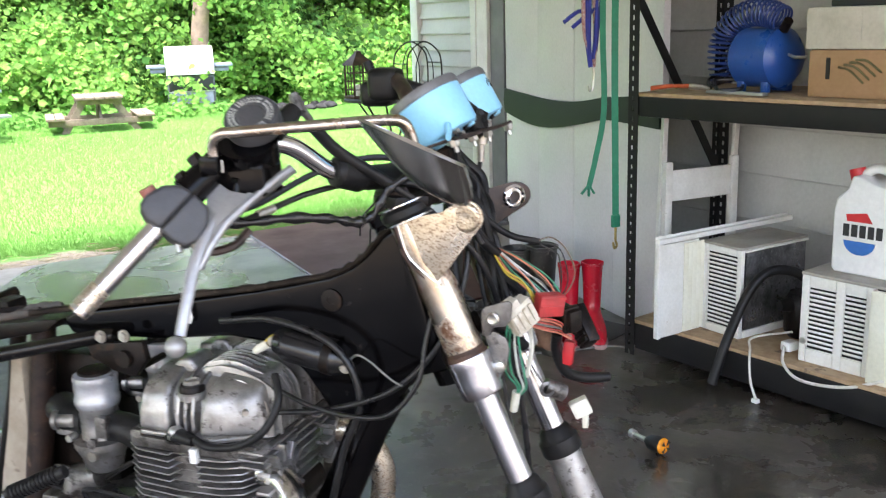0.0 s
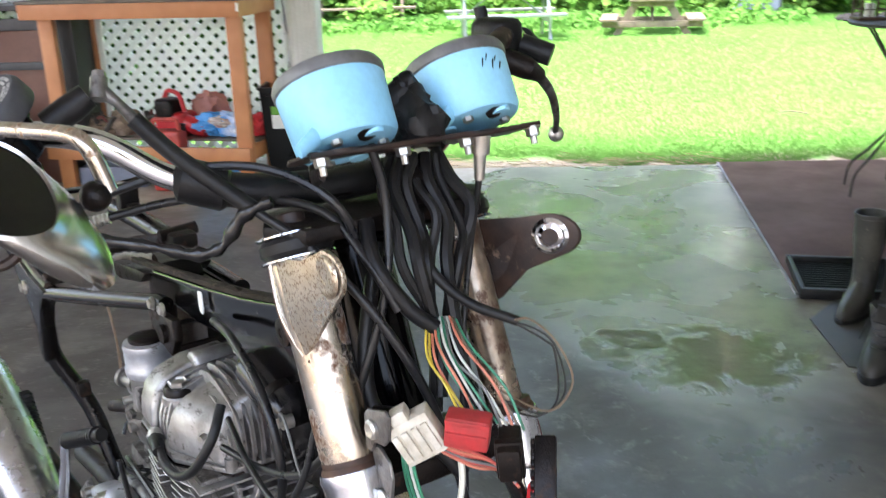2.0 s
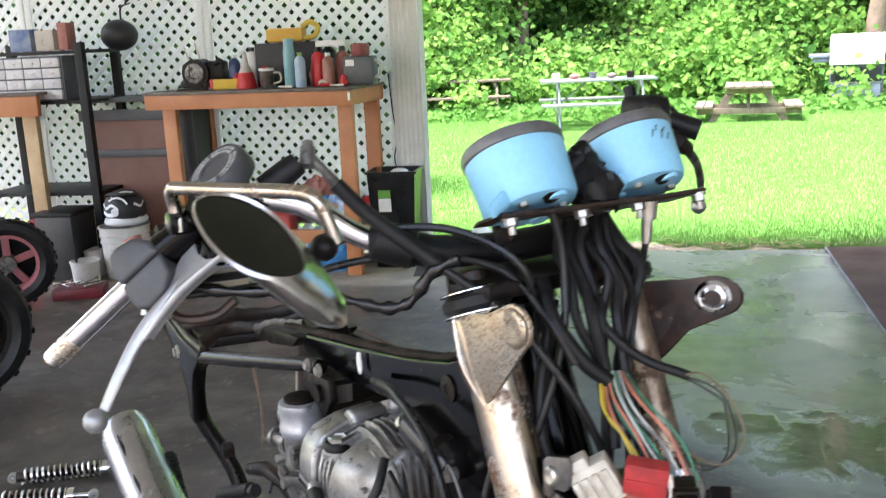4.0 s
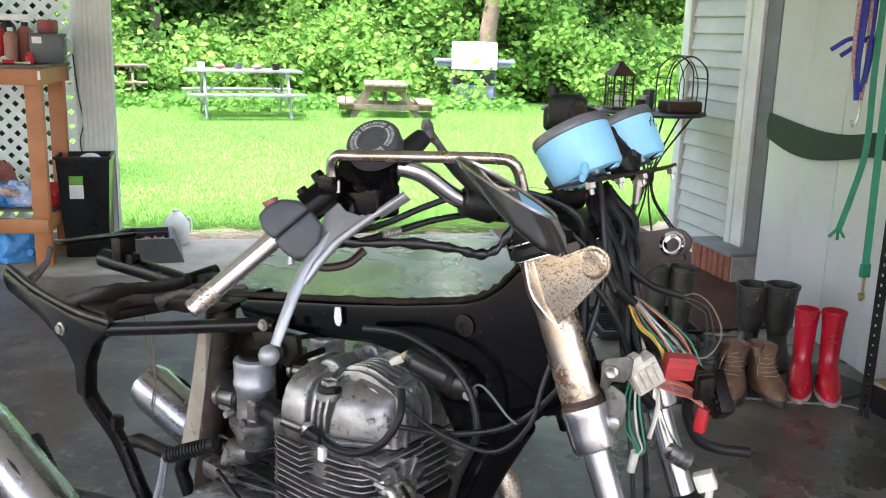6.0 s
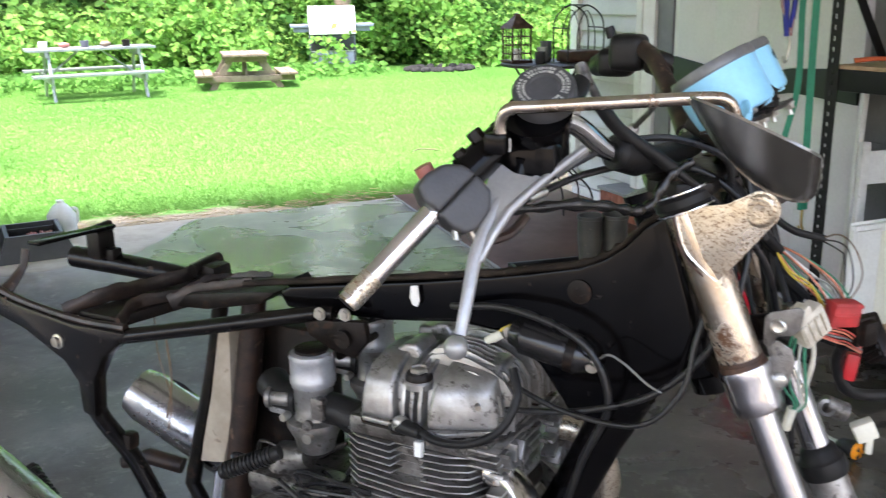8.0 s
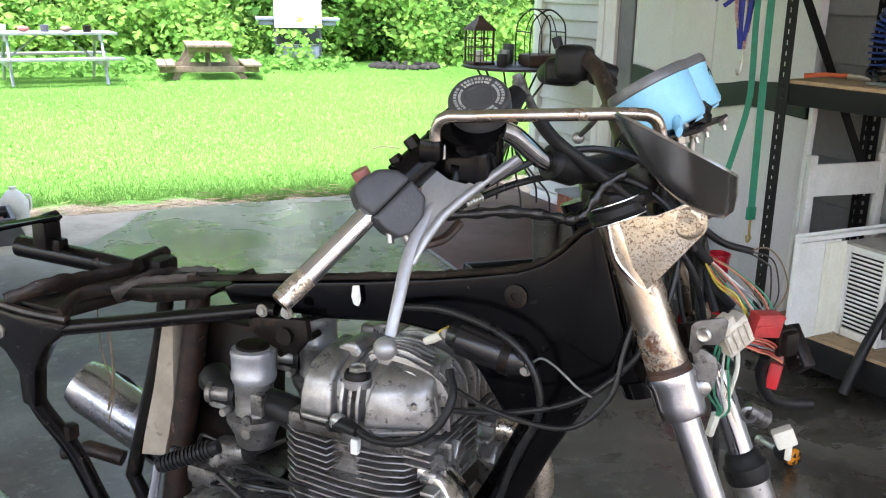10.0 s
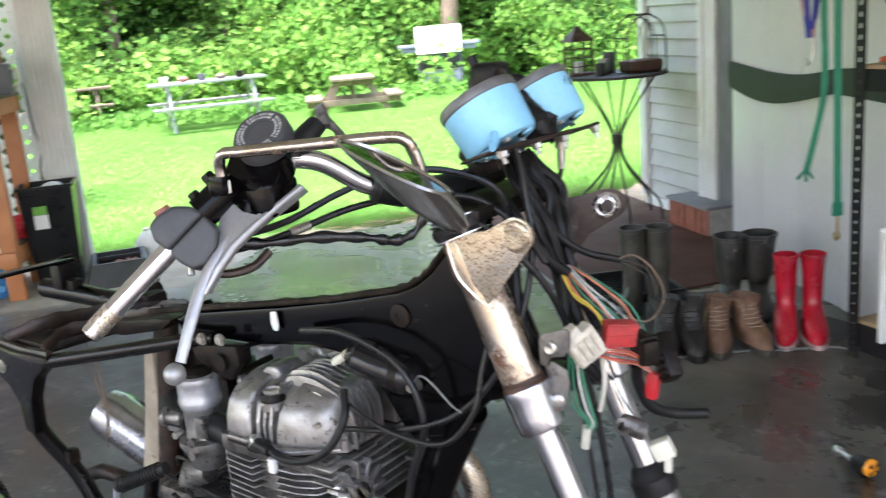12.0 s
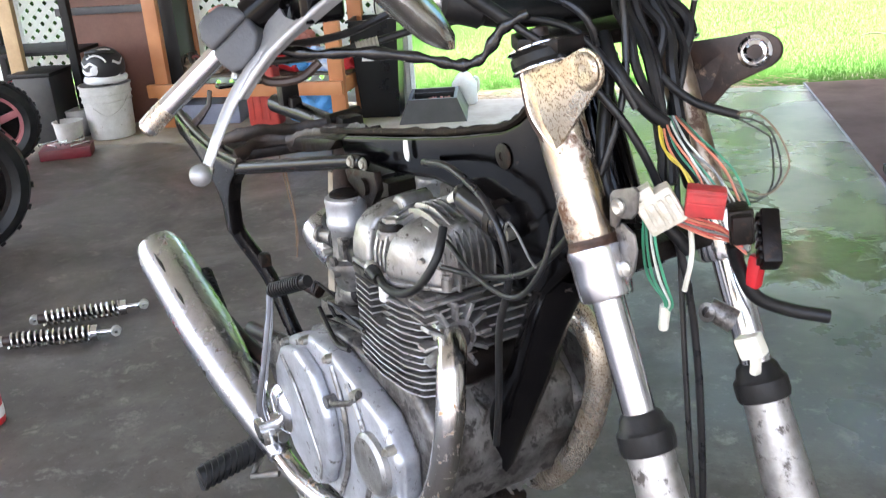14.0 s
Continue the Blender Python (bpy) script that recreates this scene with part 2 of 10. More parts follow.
GALV = surf("galvanised_table_metal", (0.36, 0.37, 0.37), (0.26, 0.27, 0.26), 0.4, 0.6, scale=8, fine=90, bump=0.1)
GRILLGREY = surf("dark_grey_grill_paint", (0.09, 0.095, 0.11), (0.06, 0.063, 0.075), 0.45, scale=6, fine=80, bump=0.08)
GRILLSHELF = surf("blue_grey_grill_shelf", (0.22, 0.24, 0.32), (0.17, 0.18, 0.24), 0.45, scale=6, fine=80, bump=0.08)
IRON = surf("wrought_iron", (0.02, 0.019, 0.018), (0.045, 0.035, 0.03), 0.55, 0.4, scale=30, fine=200, bump=0.3)
LANTERN = surf("rusty_lantern_metal", (0.09, 0.045, 0.03), (0.05, 0.03, 0.022), 0.6, 0.4, scale=20, fine=160, bump=0.3)
BARK = surf("tree_bark", (0.28, 0.2, 0.14), (0.18, 0.13, 0.09), 0.9, scale=7, fine=40, bump=0.8, dist=0.02)
STONE = surf("grey_stone", (0.25, 0.25, 0.25), (0.16, 0.155, 0.15), 0.85, scale=8, fine=60, bump=0.5)
MATBROWN = surf("brown_painted_slab", (0.1, 0.052, 0.04), (0.065, 0.033, 0.025), 0.5, spec=0.05, scale=3, fine=80, bump=0.12, rvar=0.14, spots=((0.16, 0.13, 0.11), 16, 0.68, 0.6, 0))
LEAF = surf("leaf_green", (0.13, 0.27, 0.05), (0.06, 0.15, 0.028), 0.7, spec=0.12, scale=0.45, fine=20, bump=0.0, isl=True, trans=0.5)
LEAFBRIGHT = surf("leaf_bright_green", (0.24, 0.42, 0.085), (0.12, 0.27, 0.045), 0.7, spec=0.12, scale=0.4, fine=20, bump=0.0, isl=True, trans=0.45)
# Shaded copies of the leaf green: the shade sits in their colour.
LEAFSHADE = surf("leaf_shaded_green", (0.07, 0.15, 0.03), (0.03, 0.075, 0.016), 0.7, spec=0.1, scale=0.8, fine=20, bump=0.0, isl=True, trans=0.35)
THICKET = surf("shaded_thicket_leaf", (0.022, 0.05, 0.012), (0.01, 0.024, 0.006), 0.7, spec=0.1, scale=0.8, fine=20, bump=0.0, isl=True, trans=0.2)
# Dark colour stands in for the unlit depth between the trees.
DEEPWOOD = surf("deep_woods_shade", (0.045, 0.075, 0.03), (0.012, 0.02, 0.01), 0.9, scale=0.7, fine=6, bump=0.0)
GRASSBLADE = surf("grass_blades", (0.142, 0.298, 0.059), (0.114, 0.247, 0.05), 0.85, spec=0.05, span=(0.8, 1.06), hues=(0.498, 0.508), scale=0.35, fine=20, bump=0.0, isl=True, trans=0.4)


def ground_material():
    """Lawn, with bare soil and straw along the slab's edge."""
    m = surf("lawn", (0.152, 0.324, 0.063), (0.112, 0.247, 0.051), 0.85, spec=0.1, scale=0.9, fine=14, bump=0.9, mix=0.45, dist=0.03)
    nt = m.node_tree
    N, K = nt.nodes, nt.links.new
    bs = N["Principled BSDF"]
    src = bs.inputs["Base Color"].links[0].from_socket
    tc = N.new("ShaderNodeTexCoord")
    sp = N.new("ShaderNodeSeparateXYZ")
    K(tc.outputs["Object"], sp.inputs[0])
    nz = N.new("ShaderNodeTexNoise")
    nz.inputs["Scale"].default_value, nz.inputs["Detail"].default_value = 3.5, 6
    K(tc.outputs["Object"], nz.inputs["Vector"])
    ma = N.new("ShaderNodeMath")
    ma.operation = "MULTIPLY_ADD"
    ma.inputs[1].default_value = -0.85
    K(nz.outputs["Fac"], ma.inputs[0])
    K(sp.outputs["Y"], ma.inputs[2])
    mr = N.new("ShaderNodeMapRange")
    mr.inputs["From Min"].default_value, mr.inputs["From Max"].default_value = 6.0, 6.16
    mr.inputs["To Min"].default_value, mr.inputs["To Max"].default_value = 1.0, 0.0
    K(ma.outputs[0], mr.inputs["Value"])
    n2 = N.new("ShaderNodeTexNoise")
    n2.inputs["Scale"].default_value, n2.inputs["Detail"].default_value = 40, 5
    K(tc.outputs["Object"], n2.inputs["Vector"])
    soil = N.new("ShaderNodeMix")
    soil.data_type = "RGBA"
    soil.inputs["A"].default_value, soil.inputs["B"].default_value = (0.22, 0.16, 0.1, 1), (0.4, 0.34, 0.25, 1)
    K(n2.outputs["Fac"], soil.inputs["Factor"])
    mx = N.new("ShaderNodeMix")
    mx.data_type = "RGBA"
    K(mr.outputs[0], mx.inputs["Factor"])
    K(src, mx.inputs["A"])
    K(soil.outputs["Result"], mx.inputs["B"])
    K(mx.outputs["Result"], bs.inputs["Base Color"])
    return m


def concrete_material():
    """Worn concrete: dry and matt inside, rain-wet and glossy where the roof ends, in irregular patches; the wet colour
    also holds reflected sky.
    """
    m = bpy.data.materials.new("wet_concrete")
    m.use_nodes = True
    nt = m.node_tree
    N, K = nt.nodes, nt.links.new
    bs = N["Principled BSDF"]
    tc = N.new("ShaderNodeTexCoord")

    def noise_tex(sc, det=6, rough=0.6, dis=0.0):
        n = N.new("ShaderNodeTexNoise")
        n.inputs["Scale"].default_value, n.inputs["Detail"].default_value = sc, det
        n.inputs["Roughness"].default_value, n.inputs["Distortion"].default_value = rough, dis
        K(tc.outputs["Object"], n.inputs["Vector"])
        return n.outputs["Fac"]

    def ramp(v, a, b, lo=0.0, hi=1.0, smooth=True):
        r = N.new("ShaderNodeMapRange")
        r.interpolation_type = "SMOOTHSTEP" if smooth else "LINEAR"
        for k, val in (("From Min", a), ("From Max", b), ("To Min", lo), ("To Max", hi)):
            r.inputs[k].default_value = val
        K(v, r.inputs["Value"])
        return r.outputs[0]

    def mth(op, a, b):
        x = N.new("ShaderNodeMath")
        x.operation = op
        for i, q in enumerate((a, b)):
            if isinstance(q, float):
                x.inputs[i].default_value = q
            else:
                K(q, x.inputs[i])
        return x.outputs[0]

    def mixc(f, a, b):
        x = N.new("ShaderNodeMix")
        x.data_type = "RGBA"
        K(f, x.inputs["Factor"])
        for k, q in (("A", a), ("B", b)):
            if isinstance(q, tuple):
                x.inputs[k].default_value = (*q, 1)
            else:
                K(q, x.inputs[k])
        return x.outputs["Result"]

    sp = N.new("ShaderNodeSeparateXYZ")
    K(tc.outputs["Object"], sp.inputs[0])
    big, mid, fin = noise_tex(0.9, 5, 0.6, 0.6), noise_tex(5.0, 6, 0.65), noise_tex(120.0, 3)
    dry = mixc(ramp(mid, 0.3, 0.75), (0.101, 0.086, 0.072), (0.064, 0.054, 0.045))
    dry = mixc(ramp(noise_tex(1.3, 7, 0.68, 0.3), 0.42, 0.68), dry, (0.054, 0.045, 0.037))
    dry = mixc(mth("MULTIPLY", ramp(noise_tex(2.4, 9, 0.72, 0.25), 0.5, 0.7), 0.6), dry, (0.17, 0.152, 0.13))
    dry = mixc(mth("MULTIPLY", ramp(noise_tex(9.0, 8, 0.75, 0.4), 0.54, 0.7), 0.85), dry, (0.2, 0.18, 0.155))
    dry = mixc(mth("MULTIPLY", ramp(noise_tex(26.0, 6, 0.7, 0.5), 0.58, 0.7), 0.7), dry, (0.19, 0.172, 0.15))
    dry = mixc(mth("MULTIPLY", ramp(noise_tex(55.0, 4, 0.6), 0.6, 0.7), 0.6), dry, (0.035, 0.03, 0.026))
    # Silt streaks towards the rack, also paled to put missing light into the colour.
    silt_lift = mth("MULTIPLY", ramp(mth("ADD", sp.outputs["X"], mth("MULTIPLY", big, 0.8)), 2.1, 2.7), ramp(noise_tex(3.0, 8, 0.7, 0.3), 0.4, 0.62))
    dry = mixc(mth("MULTIPLY", silt_lift, 0.5), dry, (0.17, 0.15, 0.115))
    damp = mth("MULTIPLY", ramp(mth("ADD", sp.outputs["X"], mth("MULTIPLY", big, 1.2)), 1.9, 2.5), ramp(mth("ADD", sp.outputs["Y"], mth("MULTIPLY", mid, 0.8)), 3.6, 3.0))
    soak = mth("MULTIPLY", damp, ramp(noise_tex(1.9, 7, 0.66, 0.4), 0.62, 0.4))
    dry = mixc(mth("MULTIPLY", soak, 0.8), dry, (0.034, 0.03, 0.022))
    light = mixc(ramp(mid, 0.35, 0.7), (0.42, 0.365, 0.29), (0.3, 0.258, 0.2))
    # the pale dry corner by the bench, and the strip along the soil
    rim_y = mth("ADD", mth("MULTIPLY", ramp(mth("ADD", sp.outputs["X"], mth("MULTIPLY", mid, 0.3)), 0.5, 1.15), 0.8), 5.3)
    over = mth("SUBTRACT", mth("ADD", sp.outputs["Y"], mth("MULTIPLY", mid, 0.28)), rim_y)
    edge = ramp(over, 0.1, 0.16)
    # The dry colour grows paler towards the open side.
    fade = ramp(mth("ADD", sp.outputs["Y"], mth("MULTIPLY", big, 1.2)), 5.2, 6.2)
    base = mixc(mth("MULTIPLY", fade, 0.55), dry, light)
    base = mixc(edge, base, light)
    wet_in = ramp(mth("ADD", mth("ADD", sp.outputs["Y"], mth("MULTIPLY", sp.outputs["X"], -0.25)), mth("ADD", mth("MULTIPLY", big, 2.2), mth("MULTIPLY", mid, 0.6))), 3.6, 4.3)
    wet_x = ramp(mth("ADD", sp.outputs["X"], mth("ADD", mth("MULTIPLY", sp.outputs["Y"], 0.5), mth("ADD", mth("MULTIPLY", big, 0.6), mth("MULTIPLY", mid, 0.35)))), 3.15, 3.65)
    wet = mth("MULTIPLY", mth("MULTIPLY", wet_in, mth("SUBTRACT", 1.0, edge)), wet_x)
    # Lighter than the dry colour, to put reflected sky into the wet patches.
    wet_sky_col = mixc(ramp(mid, 0.35, 0.7), (0.29, 0.262, 0.215), (0.17, 0.152, 0.124))
    base = mixc(wet, base, wet_sky_col)
    # standing water near the brown slab, its colour darkened for the trees it mirrors
    px, py = mth("SUBTRACT", sp.outputs["X"], PUDDLE[0]), mth("SUBTRACT", sp.outputs["Y"], PUDDLE[1])
    far_ = mth("ADD", mth("POWER", mth("MULTIPLY", px, 1.0 / PUDDLE[2]), 2.0), mth("POWER", mth("MULTIPLY", py, 1.0 / PUDDLE[3]), 2.0))
    pool = ramp(mth("ADD", far_, mth("MULTIPLY", mth("SUBTRACT", noise_tex(5.0, 7, 0.66, 0.5), 0.5), 9.0)), 1.5, 0.7)
    base = mixc(mth("MULTIPLY", pool, 0.4), base, (0.07, 0.062, 0.05))
    K(base, bs.inputs["Base Color"])
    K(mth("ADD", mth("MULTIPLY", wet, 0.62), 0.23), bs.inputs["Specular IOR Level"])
    rough_ = ramp(noise_tex(1.6, 6, 0.65, 0.5), 0.36, 0.68, 0.3, 0.6)
    rdry = mth("SUBTRACT", rough_, mth("MULTIPLY", soak, 0.24))
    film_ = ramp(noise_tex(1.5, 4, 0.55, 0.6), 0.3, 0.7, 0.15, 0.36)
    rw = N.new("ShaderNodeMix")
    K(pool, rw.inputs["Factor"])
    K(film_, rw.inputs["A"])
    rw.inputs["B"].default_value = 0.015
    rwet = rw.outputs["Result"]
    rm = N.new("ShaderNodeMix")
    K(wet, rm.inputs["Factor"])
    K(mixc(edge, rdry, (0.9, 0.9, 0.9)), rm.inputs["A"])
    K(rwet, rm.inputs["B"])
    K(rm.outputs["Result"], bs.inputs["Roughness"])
    bp = N.new("ShaderNodeBump")
    bp.inputs["Strength"].default_value, bp.inputs["Distance"].default_value = 0.1, 0.003
    K(mth("MULTIPLY", mth("ADD", fin, noise_tex(14.0, 4)), mth("SUBTRACT", 1.0, mth("MULTIPLY", wet, 0.85))), bp.inputs["Height"])
    wv = N.new("ShaderNodeBump")
    wv.inputs["Strength"].default_value, wv.inputs["Distance"].default_value = 0.3, 0.006
    K(mth("MULTIPLY", noise_tex(22.0, 2, 0.4, 0.3), pool), wv.inputs["Height"])
    K(bp.outputs[0], wv.inputs["Normal"])
    K(wv.outputs[0], bs.inputs["Normal"])
    return m


PUDDLE = (1.6, 3.3, 0.36, 0.24)
LAWN = ground_material()
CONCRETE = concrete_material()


# ---- mesh helpers ----
class G:
    """Collects vertices and faces of one mesh."""

    def __init__(self):
        self.v, self.f = [], []

    def add(self, vs, fs, m=None):
        o = len(self.v)
        self.v += [tuple(m @ Vector(p)) for p in vs] if m is not None else [tuple(p) for p in vs]
        self.f += [[i + o for i in q] for q in fs]
        return self

    def bm(self, b, m=None):
        b.verts.index_update()
        self.add([v.co.copy() for v in b.verts], [[v.index for v in q.verts] for q in b.faces], m)
        b.free()
        return self

    def box(self, lo, hi, bev=0.0, seg=2, m=None):
        lo, hi = Vector(lo), Vector(hi)
        b = bmesh.new()
        bmesh.ops.create_cube(b, size=1.0)
        c, s = (lo + hi) / 2, hi - lo
        for q in b.verts:
            q.co = Vector((q.co.x * s.x, q.co.y * s.y, q.co.z * s.z)) + c
        if bev:
            bmesh.ops.bevel(b, geom=b.edges[:], offset=min(bev, min(s) * 0.45), segments=seg, profile=0.6, affect="EDGES", clamp_overlap=True)
        return self.bm(b, m)

    def cyl(self, p0, p1, r0, r1=None, n=16, caps=True):
        return self.loft([p0, p1], [r0, r0 if r1 is None else r1], n, caps)

    def loft(self, pts, rs, n=12, caps=True, flat=1.0, up=None):
        """A tube along pts with a radius at each; flat squeezes it along its second axis."""
        pts = [Vector(p) for p in pts]
        if not isinstance(rs, (list, tuple)):
            rs = [rs] * len(pts)
        vs, fs, ref = [], [], None
        for i, p in enumerate(pts):
            a, c = pts[max(i - 1, 0)], pts[min(i + 1, len(pts) - 1)]
            d = (c - a).normalized() if (c - a).length > 1e-9 else Vector((0, 0, 1))
            if ref is None:
                ref = Vector(up) if up else (Vector((0, 0, 1)) if abs(d.z) < 0.9 else Vector((1, 0, 0)))
            e1 = (ref - d * ref.dot(d))
            e1 = e1.normalized() if e1.length > 1e-6 else d.orthogonal().normalized()
            ref = e1
            e2 = d.cross(e1)
            for k in range(n):
                t = 2 * math.pi * k / n
                vs.append(p + (e1 * math.cos(t) + e2 * math.sin(t) * flat) * rs[i])
        for i in range(len(pts) - 1):
            for k in range(n):
                k2 = (k + 1) % n
                fs.append([i * n + k, i * n + k2, (i + 1) * n + k2, (i + 1) * n + k])
        if caps:
            fs.append(list(range(n))[::-1])
            fs.append([(len(pts) - 1) * n + k for k in range(n)])
        return self.add(vs, fs)

    def tube(self, pts, r, n=8, steps=6, caps=True):
        """A smooth tube through the points."""
        return self.loft(smooth_line(pts, steps), r, n, caps)

    def lathe(self, prof, m=None, n=24):
        """Turns (r, z) pairs round z."""
        vs, fs = [], []
        for r, z in prof:
            for k in range(n):
                t = 2 * math.pi * k / n
                vs.append((r * math.cos(t), r * math.sin(t), z))
        for i in range(len(prof) - 1):
            for k in range(n):
                k2 = (k + 1) % n
                fs.append([i * n + k, i * n + k2, (i + 1) * n + k2, (i + 1) * n + k])
        if prof[0][0] > 1e-5:
            fs.append(list(range(n))[::-1])
        if prof[-1][0] > 1e-5:
            fs.append([(len(prof) - 1) * n + k for k in range(n)])
        return self.add(vs, fs, m)

    def prism(self, poly, d0, d1, axis="y", bev=0.0, seg=2, m=None):
        """A flat outline pushed from d0 to d1 along an axis: (a, b) is (x, z) for y, (x, y) for z, (y, z) for x."""
        put = {"y": lambda a, c, d: (a, d, c), "z": lambda a, c, d: (a, c, d), "x": lambda a, c, d: (d, a, c)}[axis]
        b = bmesh.new()
        lo = [b.verts.new(put(a, c, d0)) for a, c in poly]
        hi = [b.verts.new(put(a, c, d1)) for a, c in poly]
        k = len(poly)
        b.faces.new(lo)
        b.faces.new(hi[::-1])
        for i in range(k):
            b.faces.new((lo[i], hi[i], hi[(i + 1) % k], lo[(i + 1) % k]))
        bmesh.ops.recalc_face_normals(b, faces=b.faces[:])
        if bev:
            bmesh.ops.bevel(b, geom=b.edges[:], offset=bev, segments=seg, profile=0.6, affect="EDGES", clamp_overlap=True)
        return self.bm(b, m)

    def ball(self, c, r, sc=(1, 1, 1), n=16, h=10, m=None):
        prof = [(max(1e-6, math.sin(math.pi * i / h)) * r, -math.cos(math.pi * i / h) * r) for i in range(h + 1)]
        prof[0], prof[-1] = (1e-6, -r), (1e-6, r)
        mm = Matrix.Translation(c) @ Matrix.Diagonal((*sc, 1))
        return self.lathe(prof, (m @ mm) if m is not None else mm, n)

    def coil(self, p0, p1, R, r, turns, n=6, per=14):
        p0, p1 = Vector(p0), Vector(p1)
        d = (p1 - p0).normalized()
        e1 = d.orthogonal().normalized()
        e2 = d.cross(e1)
        k = int(turns * per)
        return self.loft([p0.lerp(p1, i / k) + (e1 * math.cos(2 * math.pi * i / per) + e2 * math.sin(2 * math.pi * i / per)) * R for i in range(k + 1)], r, n)

    def hexa(self, p, d, r, h):
        p, d = Vector(p), Vector(d).normalized()
        return self.loft([p, p + d * h * 0.85, p + d * h], [r, r, r * 0.86], 6)

    def mesh(self, name, mat, sharp=38):
        me = bpy.data.meshes.new(name)
        me.from_pydata(self.v, [], self.f)
        me.materials.append(mat)
        me.validate()
        b = bmesh.new()
        b.from_mesh(me)
        bmesh.ops.recalc_face_normals(b, faces=b.faces[:])
        b.to_mesh(me)
        b.free()
        me.polygons.foreach_set("use_smooth", [True] * len(me.polygons))
        me.set_sharp_from_angle(angle=radians(sharp))
        return me


def smooth_line(pts, steps=6):
    """Points of a soft curve through pts."""
    pts = [Vector(p) for p in pts]
    if len(pts) < 3:
        return pts
    ext = [pts[0] * 2 - pts[1]] + pts + [pts[-1] * 2 - pts[-2]]
    out = []
    for i in range(1, len(ext) - 2):
        a, b, c, d = ext[i - 1:i + 3]
        for s in range(steps):
            t = s / steps
            out.append(0.5 * ((2 * b) + (c - a) * t + (2 * a - 5 * b + 4 * c - d) * t * t + (3 * b - a - 3 * c + d) * t ** 3))
    out.append(pts[-1])
    return out


def thing(name, m, label="", category="", group="", kind=""):
    ob = new(name)
    ob.matrix_world = m
    ob.empty_display_size = 0.05
    return tagged(ob, label, category, group, kind)


def part(name, g, mat, parent, label="", m=None):
    ob = new(name, g if isinstance(g, bpy.types.Mesh) else g.mesh(name, mat))
    ob.parent = parent
    if m is not None:
        ob.matrix_basis = m
    return tagged(ob, label)


def solid(name, g, mat, label="", category="", group="", kind="", m=None):
    ob = new(name, g if isinstance(g, bpy.types.Mesh) else g.mesh(name, mat))
    if m is not None:
        ob.matrix_world = m
    return tagged(ob, label, category, group, kind)

# ---- the carport, the house and the ground ----
def ground_z(x, y):
    return -0.035 + 0.012 * math.sin(x * 0.9) * math.sin(y * 0.7)


def build_ground():
    def axis(lo, hi, fine_lo, fine_hi, step):
        a, x = [lo, lo * 0.4], fine_lo
        while x <= fine_hi:
            a.append(x)
            x += step
        return a + [hi * 0.4, hi]
    xs, ys = axis(-400, 400, -14, 16, 0.6), axis(-400, 400, -12, 24, 0.6)
    vs = [(x, y, ground_z(x, y) if abs(x) < 30 and abs(y) < 40 else -0.04) for y in ys for x in xs]
    k = len(xs)
    fs = [[j * k + i, j * k + i + 1, (j + 1) * k + i + 1, (j + 1) * k + i] for j in range(len(ys) - 1) for i in range(k - 1)]
    solid("ground", G().add(vs, fs), LAWN, "bright green mown lawn with bare soil along the slab", "lawn", kind="structure")


# Unseen ceiling: its grey is set for the light it bounces down.
CEILPAINT = surf("ceiling_bounce_paint", (0.74, 0.73, 0.7), (0.64, 0.63, 0.59), 0.7, scale=2, fine=60, bump=0.1)
build_ground()
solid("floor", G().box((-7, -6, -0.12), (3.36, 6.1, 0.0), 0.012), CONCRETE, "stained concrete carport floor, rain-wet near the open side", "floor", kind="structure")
# brown painted entry slab with its light edging
solid("entry_slab", G().prism([(2.252, 6.11), (3.36, 6.11), (3.36, 3.85), (2.08, 3.85)], 0.0, 0.012, "z", 0.003), MATBROWN,
      "wet brown painted entry slab beside the house", "slab", kind="structure")
solid("trim_slab", G().prism([(2.24, 6.112), (2.2505, 6.112), (2.0785, 3.85), (2.068, 3.85)], 0.0, 0.0125, "z", 0.002), STONE, "pale edging strip along the brown slab", "edging", kind="structure")
# Ceiling and roof are unseen; their edges are cut back to admit sky light.
solid("ceiling", G().box((-4.3, -0.8, 2.5), (3.3, 6.3, 2.56)), CEILPAINT, "plain grey carport ceiling, out of view", "ceiling", kind="structure")
solid("roof", G().box((-4.4, -0.9, 2.565), (3.3, 6.4, 2.7)), POSTVINYL, "flat carport roof, out of view", "roof", kind="structure")


def post(x, y, z1):
    """A square vinyl post with grooves down its faces."""
    g, w = G(), 0.088
    poly = []
    for sx, sy, dx, dy in ((-1, -1, 1, 0), (1, -1, 0, 1), (1, 1, -1, 0), (-1, 1, 0, -1)):
        for i in range(6):
            for o, dep in ((0.0, 0.0), (0.09, 0.006), (0.13, 0.006), (0.16, 0.0)):
                s = (i / 6 + o) * 2 * w
                poly.append((sx * w + dx * s + (-dy) * dep * 1.0, sy * w + dy * s + dx * dep))
    g.prism(poly, 0.0, z1, "z")
    return solid("carport_post", g, POSTVINYL, "ribbed off-white vinyl carport post beside the lattice", "post", "carport posts", m=pose(x, y, 0))


post(-0.265, 6.08, 2.5)
post(-4.15, 6.08, 2.5)
post(-4.15, -0.7, 2.5)
post(2.9, -0.7, 2.5)


# the house: a wall along the carport and a gable end towards the lawn
def wall_box(name, lo, hi, mat, label):
    return solid(name, G().box(lo, hi), mat, label, "wall", kind="structure")


wall_side = wall_box("wall_east", (3.39, -6.0, -0.05), (3.6, 5.64, 3.2), TRIM, "white house wall beside the carport")
